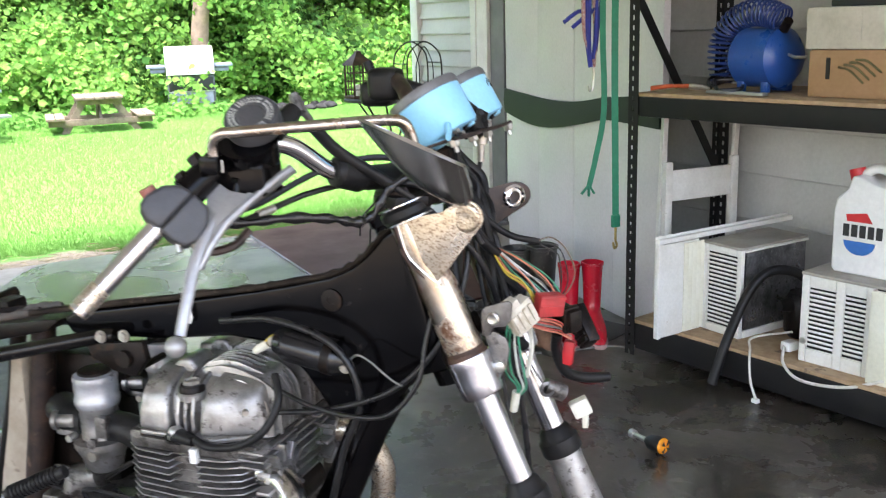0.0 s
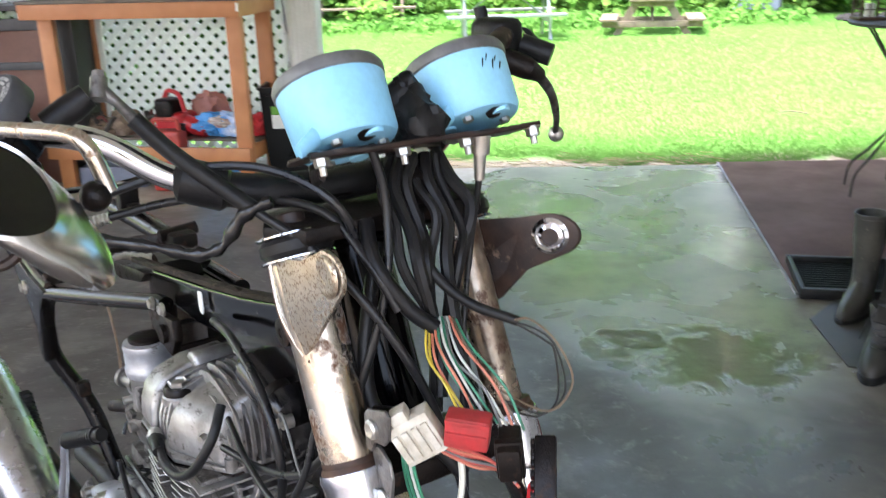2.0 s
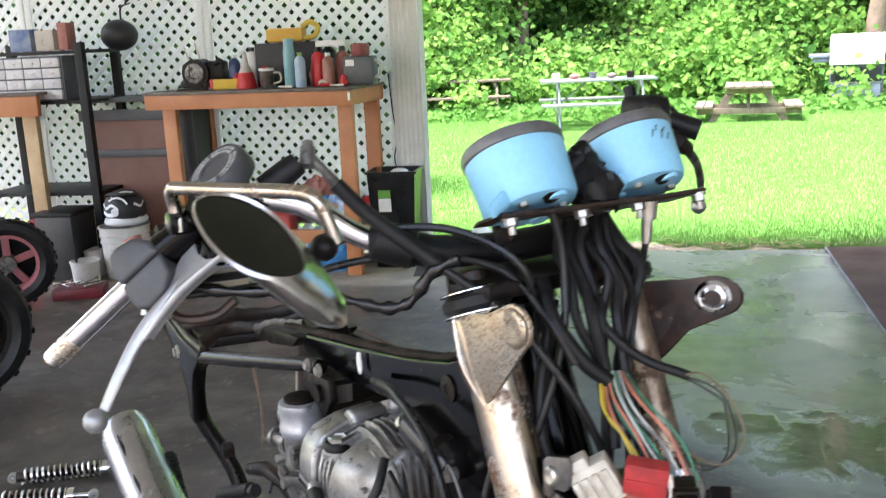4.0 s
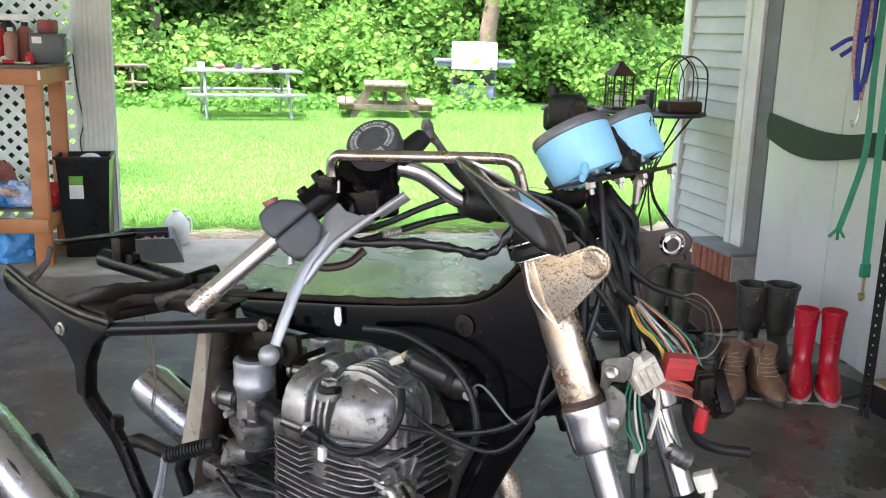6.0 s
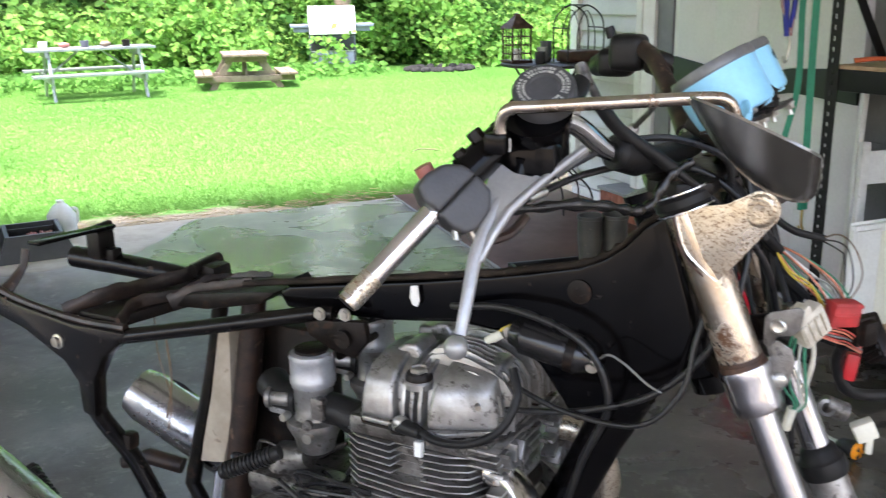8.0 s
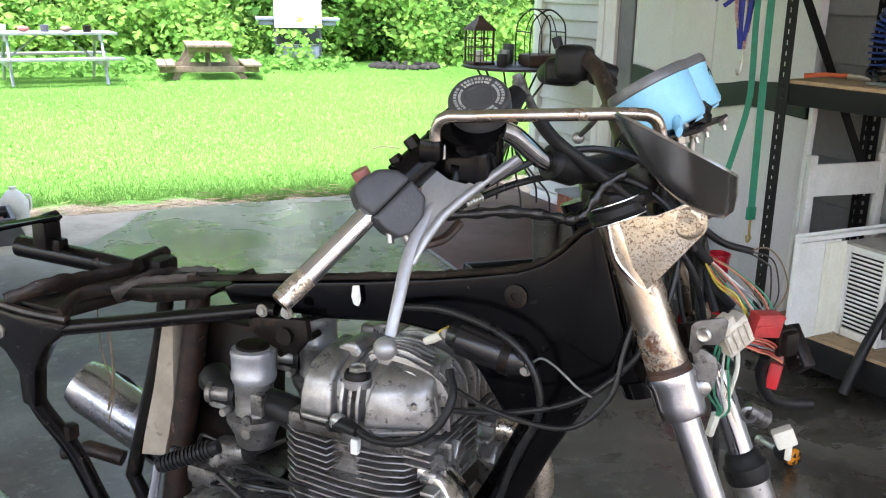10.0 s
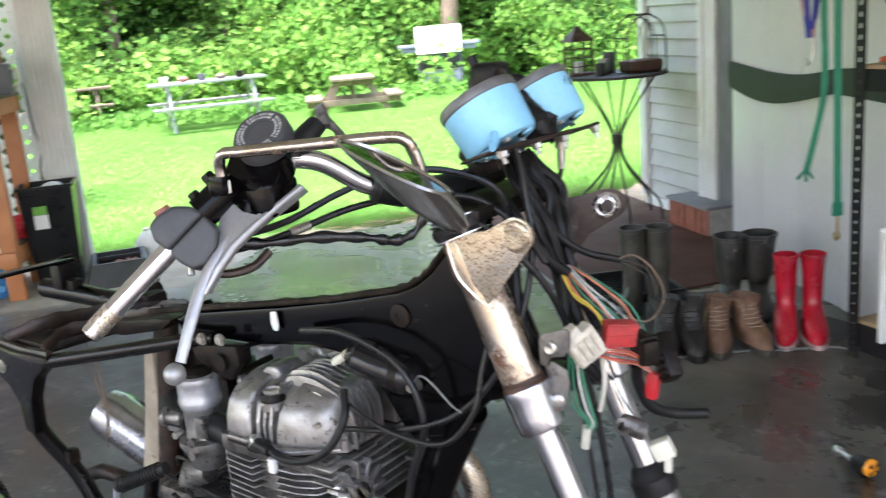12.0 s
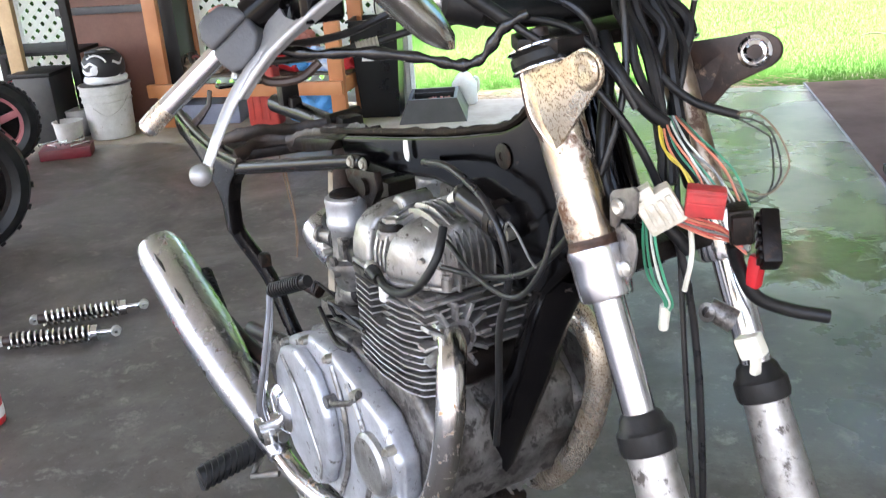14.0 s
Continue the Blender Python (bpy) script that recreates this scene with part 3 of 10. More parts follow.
wall_box("wall_north", (3.605, 5.43, -0.05), (10.0, 5.64, 3.2), TRIM, "white house wall towards the lawn")
solid("roof_house", G().prism([(3.31, 3.21), (10.4, 3.21), (6.8, 5.2)], -6.4, 6.1, "y"), GRILLGREY, "dark shingled house roof", "roof", kind="structure")
solid("trim_corner", G().box((3.345, 5.60, 0.06), (3.388, 5.69, 3.2), 0.004).box((3.39, 5.645, 0.06), (3.44, 5.69, 3.2), 0.004), TRIM, "white vinyl corner trim of the house", "trim", kind="structure")
g = G().box((3.33, 4.76, 0.17), (3.388, 4.9, 2.3), 0.006).box((3.322, 4.87, 0.17), (3.388, 4.93, 2.3), 0.006)
solid("trim_door", g, TRIM, "worn white door casing", "trim", kind="structure")
solid("jamb_door", G().box((3.35, 4.62, 0.17), (3.388, 4.757, 2.3), 0.003), GREYJAMB, "dark grey door jamb", "door jamb", kind="structure")
door = solid("door_1", G().box((3.36, 3.7, 0.18), (3.388, 4.615, 2.2), 0.004), TRIM, "white house door behind a leaning sheet", "door", kind="structure")
solid("baseboard", G().box((3.35, 4.94, 0.0), (3.389, 5.64, 0.07), 0.004), TRIM, "white base strip under the siding", "trim", kind="structure")


def siding(parent, x, y0, y1, z0, z1, step):
    """Overlapping horizontal boards with a rounded butt edge."""
    z, i = z0, 0
    prof = [(0.0, 0.0), (-0.006, 0.0), (-0.022, 0.002), (-0.026, 0.008), (-0.0255, 0.014), (-0.014, step * 0.55), (-0.004, step + 0.004), (0.0, step + 0.004)]
    g0 = G()
    g0.prism([(a, b) for a, b in prof], 0.0, y1 - y0, "y")
    me = g0.mesh("siding_board", VINYL)
    while z < z1 - 0.02:
        part("siding_board", me, VINYL, parent, m=pose(x, y0, z))
        z += step
    return me


siding(wall_side, 3.388, 4.935, 5.597, 0.075, 3.15, 0.1)
siding(wall_side, 3.388, -1.0, 3.69, 0.075, 3.15, 0.2)

# brick step under the door
step = thing("brick_step", pose(3.2, 4.62, 0), "red brick doorstep with upright bricks", "doorstep", kind="structure")
part("mortar_bed", G().box((0.006, 0.0, 0.0), (0.185, 0.44, 0.155)), MORTAR, step)
part("sill", G().box((-0.02, -0.01, 0.157), (0.185, 0.45, 0.178), 0.006), GREYJAMB, step, "dark door sill")
bk = G().box((0, 0, 0), (0.11, 0.052, 0.15), 0.004).mesh("brick", BRICK)
for i in range(7):
    part("brick", bk, BRICK, step, m=pose(-0.006 - 0.002 * (i % 3), 0.008 + i * 0.0625, 0.003, 0, 0, (i % 3 - 1) * 0.7))

# leaning white sheet with a dark band strapped across it
SH0, SH1 = (3.16, 4.32, 0), (2.96, 2.93, 0)
sheet = thing("leaning_sheet", pose(*SH0), "tall off-white sheet standing against the house wall", "sheet")
d0 = Vector(SH1) - Vector(SH0)
ang = math.degrees(math.atan2(d0.y, d0.x))
rot = pose(0, 0, 0, 0, 0, ang)
L = d0.length
for i in range(4):
    part("board", G().box((i * L / 4 + 0.001, -0.002 * (i % 2), 0.004), ((i + 1) * L / 4 - 0.001, 0.03, 2.05), 0.004), PANELWHITE, sheet, m=rot)
pts = [(L * t, -0.016 - 0.012 * math.sin(math.pi * t), 0.9 + 0.03 * (1 - t) - 0.05 * math.sin(math.pi * min(t * 1.4, 1)) + 0.06 * t) for t in [i / 14 for i in range(15)]]
vs, fs = [], []
for i, (a, b, c) in enumerate(pts):
    hgt = 0.062 + 0.012 * math.sin(i * 0.5)
    vs += [(a, b, c - hgt), (a, b - 0.006, c), (a, b, c + hgt), (a, b + 0.012, c + hgt), (a, b + 0.012, c - hgt)]
for i in range(14):
    for k in range(5):
        k2 = (k + 1) % 5
        fs.append([i * 5 + k, i * 5 + k2, (i + 1) * 5 + k2, (i + 1) * 5 + k])
BAND = surf("dark_green_webbing", (0.008, 0.011, 0.008), (0.016, 0.02, 0.015), 0.6, scale=8, fine=160, bump=0.3)
part("band", G().add(vs, fs), BAND, sheet, "dark green webbing band", m=rot)


# lattice screens beside the bench
def lattice(x0, x1, z0, z1, y):
    th = thing("lattice_screen", pose(x0, y, z0), "white plastic diagonal lattice screen", "lattice", "lattice screens", "structure")
    w, h = x1 - x0, z1 - z0
    fr = G().box((0, -0.018, 0), (w, 0.018, 0.045), 0.003).box((0, -0.018, h - 0.045), (w, 0.018, h), 0.003)
    fr.box((0, -0.018, 0.046), (0.04, 0.018, h - 0.046), 0.003).box((w - 0.04, -0.018, 0.046), (w, 0.018, h - 0.046), 0.003)
    part("edge_strip", fr, LATTICE, th)
    q = PITCH * math.sqrt(2)
    for s, yy in ((1, -0.006), (-1, 0.006)):
        c = -h if s == 1 else 0.0
        c += q / 2
        while c < (w if s == 1 else w + h):
            # the line x = c + s * z, cut to the screen
            za, zb = (max(0, -c), min(h, w - c)) if s == 1 else (max(0, c - w), min(h, c))
            if zb - za > 0.05:
                a, b = Vector((c + s * za, yy, za)), Vector((c + s * zb, yy, zb))
                d = (b - a).normalized() * 0.0
                n = Vector((-(b - a).z, 0, (b - a).x)).normalized() * STRIP / 2
                e = Vector((0, 0.0045, 0))
                vs = [a - n - e, a + n - e, b + n - e, b - n - e, a - n + e, a + n + e, b + n + e, b - n + e]
                part("slat", G().add(vs, [[0, 1, 2, 3], [7, 6, 5, 4], [0, 4, 5, 1], [1, 5, 6, 2], [2, 6, 7, 3], [3, 7, 4, 0]]), LATTICE, th)
            c += q


PITCH, STRIP = 0.062, 0.0335
lattice(-1.58, -0.36, 0.02, 2.46, 6.12)
lattice(-2.81, -1.59, 0.02, 2.46, 6.12)
lattice(-4.04, -2.82, 0.02, 2.46, 6.12)

# ---- the motorcycle: x forward, y to its left, z up, from a point under the steering head ----
BIKE = Matrix(((0.616, 0.788, 0, 0.878), (-0.788, 0.616, 0, 1.12), (0, 0, 1, 0), (0, 0, 0, 1)))
bike = thing("motorcycle", BIKE, "half-stripped black motorcycle without tank or seat on its stand", "motorcycle")


def fx(z, off=0.0):
    """Where the raked fork lies at a height."""
    return -0.42 * (z - 0.9) + off


FN, FF = -0.084, 0.092
rake = Vector((-0.42, 0, 1)).normalized()


def fpt(y, z, off=0.0):
    return Vector((fx(z, off), y, z))


# fork legs
RUSTCOVER = surf("brown_rusted_chrome", (0.34, 0.28, 0.21), (0.1, 0.06, 0.038), 0.3, 0.8, scale=26, fine=200, bump=0.2, spots=((0.08, 0.04, 0.022), 36, 0.56, 0.7, 0.1))
EAR_FOOT = [(-0.074, 1.05), (-0.056, 1.03), (-0.036, 1.014), (-0.018, 1.036)]
for side, y in ((-1, FN), (1, FF)):
    leg = part("fork_leg", G().loft([fpt(y, 0.30), fpt(y, 0.33), fpt(y, 0.62), fpt(y, 0.69), fpt(y, 0.715)], [0.02, 0.03, 0.0285, 0.0255, 0.0262], 24), ALU, bike, "dull grey cast fork slider")
    part("stanchion", G().cyl(fpt(y, 0.70), fpt(y, 1.1), 0.0178, n=28), FORKCHROME, leg, "polished chrome fork tube")
    part("dust_seal", G().loft([fpt(y, 0.706), fpt(y, 0.711), fpt(y, 0.727), fpt(y, 0.731), fpt(y, 0.741), fpt(y, 0.746)],
                               [0.0295, 0.031, 0.0305, 0.026, 0.0235, 0.0185], 24), RUBBER, leg, "black rubber dust seal")
    part("axle_clamp", G().cyl(fpt(y, 0.31) + Vector((0, -0.02, 0)), fpt(y, 0.31) + Vector((0, 0.02, 0)), 0.026, n=16), ALU, leg)
    part("lower_clamp", G().loft([fpt(y, 0.86), fpt(y, 0.863), fpt(y, 0.878), fpt(y, 0.9), fpt(y, 0.905), fpt(y, 0.911)],
                                 [0.0275, 0.0292, 0.0295, 0.0298, 0.0312, 0.03], 36), FORKCHROME, leg, "chromed lower fork clamp")
    part("clamp_bolt", G().hexa(fpt(y, 0.892) + Vector((0.0, 0.036 * -side, 0)), (0, side * -1, 0), 0.007, 0.01), STEEL, leg)
    part("rust_ring", G().loft([fpt(y, 0.910), fpt(y, 0.912), fpt(y, 0.9155)], [0.0285, 0.0283, 0.0265], 24), DEEPRUST, leg, "rusty ring under the fork cover")
    part("rust_stain", G().loft([fpt(y, 0.9155), fpt(y, 0.918), fpt(y, 0.9205)], [0.026, 0.0264, 0.0258], 28), DEEPRUST, leg, "dark brown rust at the foot of the cover")
    # headlight ear: a tube round the fork with a plate folded forward
    cover = part("fork_cover", G().loft([fpt(y, 0.92), fpt(y, 0.925), fpt(y, 1.0), fpt(y, 1.04), fpt(y, 1.09), fpt(y, 1.096)],
                                        [q * (1.0 if side < 0 else 0.72) for q in (0.0255, 0.0262, 0.0262, 0.0268, 0.0275, 0.025)], 28), COVERCHROME if side < 0 else RUSTCOVER, bike, "rust-stained chrome fork cover")
    yo, tx, tz = (-0.1095, 0.003, 1.099) if side < 0 else (0.108, -0.010, 1.081)
    flare = 0.0115 if side < 0 else 0.045
    poly = EAR_FOOT if side < 0 else [(-0.078, 1.09), (-0.078, 1.035), (-0.062, 1.016), (-0.048, 1.011), (-0.028, 1.043)]
    poly += [(tx + 0.022 * math.cos(a), tz + 0.022 * math.sin(a)) for a in [radians(q) for q in range(-50, 101, 15)]]
    poly += [(-0.03, 1.105), (-0.088, 1.094)] if side < 0 else [(-0.032, 1.098)]
    ge = G().prism(poly, -0.0022, 0.0022, "y", 0.001)
    ge.v = [(px_, py_ + yo + flare * max(0, (px_ + 0.062) / (tx + 0.062)), pz_) for px_, py_, pz_ in ge.v]
    part("ear", ge, RUSTCHROME if side < 0 else RUSTMETAL, cover, "rust-pitted headlight bracket ear" if side < 0 else "brown rusted headlight bracket ear")
    part("ear_grommet", G().lathe([(0.0075, -0.004), (0.0115, -0.004), (0.0125, -0.002), (0.0125, 0.002), (0.0115, 0.004), (0.0075, 0.004), (0.0075, -0.004)] if side < 0 else [(0.0085, -0.006), (0.015, -0.0065), (0.0185, -0.004), (0.0185, 0.004), (0.015, 0.0065), (0.0125, 0.004), (0.0085, 0.006), (0.0085, -0.006)],
                                  Matrix.Translation((tx, yo + flare, tz)) @ pose(0, 0, 0, 0, 0, 0 if side < 0 else 41) @ pose(0, 0, 0, 90), 26), CHROME if side > 0 else RUSTCHROME, cover)
    seam = [(-0.086, 1.093), (-0.074, 1.052), (-0.056, 1.031), (-0.037, 1.015)] if side < 0 else [(-0.078, 1.088), (-0.077, 1.036), (-0.062, 1.017), (-0.049, 1.012)]
    part("weld_bead", G().tube(smooth_line([(px_, yo + side * 0.001 + flare * max(0, (px_ + 0.062) / (tx + 0.062)), pz_) for px_, pz_ in seam], 5), 0.0024, 8), CHROMEPIT if side < 0 else RUSTMETAL, cover, "bright folded seam of the bracket" if side < 0 else "rusty weld seam")
    if side < 0:
        part("rust_seam", G().tube([(px_ - 0.0035, yo - 0.0008, pz_ - 0.0035) for px_, pz_ in seam[:3]] + [(-0.038, yo + 0.0035, 1.0105), (-0.03, yo + 0.0055, 1.012)], 0.0018, 8), DEEPRUST, cover, "dark rust line beside the seam")
        part("ear_boss", G().lathe([(0.0195, 0.0), (0.0185, 0.002), (0.016, 0.0032), (0.0125, 0.0034), (0.009, 0.0025), (0.0001, 0.002)], Matrix.Translation((tx, yo + flare - 0.001, tz)) @ pose(0, 0, 0, 90), 26), RUSTCHROME, cover, "raised boss of the bracket")
    part("cover_ring", G().loft([fpt(y, 1.092), fpt(y, 1.096), fpt(y, 1.104), fpt(y, 1.108)], [0.030, 0.034, 0.034, 0.030], 28), RUBBER, leg, "black rubber ring under the top clamp")
    for z in (1.089, 1.1085):
        part("trim_ring", G().loft([fpt(y, z), fpt(y, z + 0.001), fpt(y, z + 0.0022), fpt(y, z + 0.003)], [0.0325, 0.0348, 0.0348, 0.0325], 32), CHROME, leg, "thin chrome ring")
    part("fork_cap", G().loft([fpt(y, 1.108), fpt(y, 1.116), fpt(y, 1.117), fpt(y, 1.127), fpt(y, 1.129)], [0.0205, 0.0205, 0.014, 0.014, 0.011], 18), RUSTMETAL, leg, "rust-stained fork cap bolt")

# steering head and clamps
part("top_clamp", G().prism([(-0.085, -0.115), (-0.05, -0.09), (-0.05, 0.098), (-0.085, 0.122), (-0.125, 0.10), (-0.15, 0.03), (-0.15, -0.03), (-0.125, -0.095)], 1.108, 1.124, "z", 0.004), BLACKGRIME, bike, "grimy black top fork clamp")
part("bottom_yoke", G().prism([(0.02, -0.08), (0.02, 0.088), (-0.03, 0.08), (-0.065, 0.03), (-0.065, -0.03), (-0.03, -0.08)], 0.88, 0.905, "z", 0.006), BLACKGRIME, bike, "black lower fork yoke")
HP = -0.062
part("steering_head", G().loft([fpt(0, 0.85, HP), fpt(0, 0.87, HP), fpt(0, 0.872, HP), fpt(0, 1.07, HP), fpt(0, 1.072, HP), fpt(0, 1.095, HP)], [0.04, 0.04, 0.036, 0.036, 0.04, 0.04], 28), BLACKPAINT, bike, "glossy black steering head")
part("stem_nut", G().hexa(fpt(0, 1.122, HP), rake, 0.016, 0.018), STEEL, bike)

# pressed-steel spine
spine_poly = [(-0.112, 1.075), (-0.14, 1.056), (-0.165, 1.028), (-0.19, 1.009), (-0.225, 0.993), (-0.3, 0.975), (-0.35, 0.964), (-0.47, 0.941), (-0.69, 0.904), (-0.715, 0.89), (-0.70, 0.866), (-0.52, 0.872),
              (-0.40, 0.888), (-0.33, 0.884), (-0.275, 0.845), (-0.225, 0.775), (-0.155, 0.79), (-0.085, 0.862), (-0.07, 0.93)]
spine = part("spine", G().prism(spine_poly, -0.045, -0.026, "y", 0.008, 3), BLACKPAINT, bike, "glossy black pressed-steel frame spine with scuffs")
part("spine_web", G().prism([(x, z - (0.034 if z > 0.89 else -0.012)) for x, z in spine_poly], -0.027, 0.036, "y", 0.010, 3), BLACKPAINT, spine)
rim = smooth_line([(x, 0, z + 0.004) for x, z in ((-0.118, 1.07), (-0.14, 1.054), (-0.165, 1.027), (-0.19, 1.008), (-0.225, 0.993), (-0.3, 0.976), (-0.35, 0.965), (-0.47, 0.944), (-0.69, 0.907), (-0.78, 0.892))], 5)
g = G()
vs, fs = [], []
for i, p in enumerate(rim):
    wob = 0.0018 * math.sin(i * 1.7) + 0.0011 * math.sin(i * 4.3)
    for yy, zz in ((-0.047, -0.006), (-0.0505, -0.003), (-0.05, 0.002 + wob * 0.4), (-0.046, 0.004 + wob), (-0.04, 0.001 + wob), (-0.036, 0.002), (-0.034, -0.002), (-0.036, -0.007)):
        vs.append((p.x, yy, p.z + zz))
for i in range(len(rim) - 1):
    for k in range(8):
        fs.append([i * 8 + k, i * 8 + (k + 1) % 8, (i + 1) * 8 + (k + 1) % 8, (i + 1) * 8 + k])
part("top_flange", g.add(vs, fs), GRIMETOP, spine, "brown-grimed top flange of the spine")
part("boss", G().lathe([(0.0165, 0), (0.016, 0.0012), (0.012, 0.002), (0.006, 0.0023), (0.0055, 0.0006), (0.0001, 0.0006)], Matrix.Translation((-0.221, -0.0465, 0.959)) @ pose(0, 0, 0, 90), 20), BLACKGRIME, spine)
part("gusset", G().prism([(-0.145, 1.035), (-0.108, 1.06), (-0.05, 0.87), (-0.09, 0.855)], -0.04, 0.02, "y", 0.006), BLACKPAINT, spine, "ribbed gusset beside the head")
part("maker_strip", G().box((0.001, -0.0405, -0.05), (0.006, -0.0385, 0.05), 0.001, m=Matrix.Translation((-0.108, 0, 0.95)) @ pose(0, 0, 0, 0, -18)), ALUDIRTY, spine, "worn stamped strip")
part("tie_tab", G().prism([(-0.470, 0.935), (-0.459, 0.937), (-0.456, 0.915), (-0.460, 0.905), (-0.468, 0.907), (-0.472, 0.918)], -0.053, -0.0505, "y", 0.001), WHITEPLAST, spine, "white cable tie tab")
for x, z in ((-0.617, 0.877), (-0.572, 0.882)):
    part("frame_bolt", G().lathe([(0.01, 0), (0.01, 0.003), (0.0001, 0.0031)], Matrix.Translation((x, -0.07, z)) @ pose(0, 0, 0, 90), 16).hexa((x, -0.072, z), (0, -1, 0), 0.0075, 0.006), STEEL, spine, "dull steel frame bolt")
part("bolt_plate", G().prism([(-0.65, 0.862), (-0.54, 0.875), (-0.535, 0.845), (-0.56, 0.815), (-0.60, 0.822), (-0.64, 0.84)], -0.071, -0.058, "y", 0.003), BLACKGRIME, spine)
part("bolt_plate_lug", G().cyl((-0.575, -0.078, 0.845), (-0.575, -0.05, 0.845), 0.014, n=14), BLACKGRIME, spine)

# downtube and engine cradle
part("downtube", G().loft([(-0.155, 0, 0.82), (-0.2, 0, 0.74), (-0.245, 0, 0.64), (-0.31, 0, 0.52), (-0.36, 0, 0.43), (-0.42, 0, 0.33)], [0.03, 0.031, 0.031, 0.033, 0.036, 0.03], 20), BLACKPAINT, bike, "black front downtube with red-brown rust at its head")
part("engine_mount", G().prism([(-0.30, 0.56), (-0.34, 0.45), (-0.42, 0.43), (-0.41, 0.52), (-0.36, 0.57)], -0.046, -0.04, "y", 0.002), ALUDIRTY, bike, "front engine mount plate")
for x, z in ((-0.345, 0.545), (-0.365, 0.545), (-0.375, 0.47)):
    part("mount_bolt", G().hexa((x, -0.046, z), (0, -1, 0), 0.011, 0.014), STEEL, bike)

# rear subframe
rail = part("seat_rail", G().loft([(-0.60, -0.058, 0.876), (-0.617, -0.06, 0.876), (-0.80, -0.115, 0.842), (-0.955, -0.152, 0.812)], 0.0125, 14), WORNBLACK, bike, "black seat rail tube")
part("tail_plate", G().prism([(-0.93, 0.825), (-0.95, 0.8), (-0.985, 0.775), (-1.012, 0.73), (-1.02, 0.66), (-1.05, 0.665), (-1.052, 0.72), (-1.08, 0.752), (-1.17, 0.794), (-1.285, 0.823), (-1.302, 0.842), (-1.294, 0.866), (-1.19, 0.838), (-1.05, 0.822)], -0.163, -0.135, "y", 0.006), WORNBLACK, bike, "wedge-shaped black tail frame plate")
part("tail_lip", G().tube([(-1.297, -0.15, 0.868), (-1.19, -0.15, 0.841), (-1.05, -0.15, 0.826), (-0.94, -0.15, 0.828)], 0.007, 8), RUSTWORN, bike, "rust-worn lip of the tail frame")
part("shock_mount", G().lathe([(0.013, 0), (0.013, 0.004), (0.0085, 0.005), (0.0085, 0.01), (0.0001, 0.0105)], Matrix.Translation((-1.086, -0.162, 0.787)) @ pose(0, 0, 0, 90), 18), STEEL, bike, "bright shock absorber stud")
part("rear_stay", G().loft(smooth_line([(-1.03, -0.148, 0.72), (-1.035, -0.142, 0.66), (-1.01, -0.1, 0.56), (-0.97, -0.08, 0.45), (-0.92, -0.06, 0.36)], 5), 0.0155, 14), WORNBLACK, bike, "black rear downtube")
part("rear_stay_tab", G().box((-1.02, -0.12, 0.585), (-0.995, -0.095, 0.615), 0.008), BLACKGRIME, bike)
part("far_rail", G().loft([(-0.60, 0.058, 0.876), (-0.80, 0.09, 0.842), (-0.95, 0.1, 0.828)], 0.0125, 14), BLACKPAINT, bike)
part("far_tail_tube", G().loft([(-0.93, 0.1, 0.825), (-1.08, 0.1, 0.832), (-1.2, 0.09, 0.838), (-1.312, 0.074, 0.845)], [0.016, 0.02, 0.021, 0.021], 16), WORNBLACK, bike, "black tail tube, open at its end")
# Dark disc over the closed end gives the shade of a hollow tube.
part("far_tail_hole", G().cyl((-1.3125, 0.074, 0.845), (-1.3145, 0.0738, 0.8451), 0.016, n=16), BLACKGRIME, bike)
part("far_stay", G().loft([(-0.97, 0.11, 0.82), (-1.0, 0.11, 0.68), (-1.05, 0.07, 0.42), (-1.0, 0.06, 0.36)], 0.0155, 12), BLACKGRIME, bike)
part("cross_member", G().prism([(-1.06, -0.14), (-0.97, -0.14), (-0.92, 0.1), (-1.0, 0.1)], 0.818, 0.838, "z", 0.006), BLACKGRIME, bike, "grimy rust-edged cross member")
for pts in ([(-0.955, -0.15, 0.832), (-0.975, -0.09, 0.845), (-0.95, -0.02, 0.84), (-0.93, 0.04, 0.852), (-0.905, 0.1, 0.838)], [(-1.08, -0.15, 0.834), (-1.05, -0.08, 0.85), (-1.045, 0.0, 0.84), (-1.01, 0.1, 0.846)],
            [(-0.94, -0.05, 0.84), (-0.9, -0.03, 0.858), (-0.85, -0.02, 0.868), (-0.79, -0.01, 0.88)], [(-0.92, 0.06, 0.84), (-0.86, 0.055, 0.862), (-0.8, 0.05, 0.87)]):
    q = smooth_line(pts, 6)
    part("cross_edge", G().loft(q, [0.015 + 0.0015 * math.sin(i * 1.9) for i in range(len(q))], 10, flat=0.3), RUSTWORN, bike, "brown rust along the cross member")
part("seat_hinge", G().box((-1.0, 0.07, 0.838), (-0.95, 0.12, 0.868), 0.01).cyl((-0.99, 0.06, 0.86), (-0.99, 0.13, 0.866), 0.012, n=12), BLACKGRIME, bike)
part("rear_box_plate", G().prism([(-0.905, 0.86), (-0.76, 0.885), (-0.715, 0.89), (-0.75, 0.865), (-0.86, 0.84), (-0.93, 0.835)], -0.05, 0.06, "y", 0.005), BLACKGRIME, bike, "bent black plate with rusty edges")
part("tail_bar", G().box((-1.238, -0.115, 0.912), (-1.208, 0.06, 0.919), 0.002, m=pose(0, 0, 0, -2)), BLACKPAINT, bike, "flat black tail lamp bar")
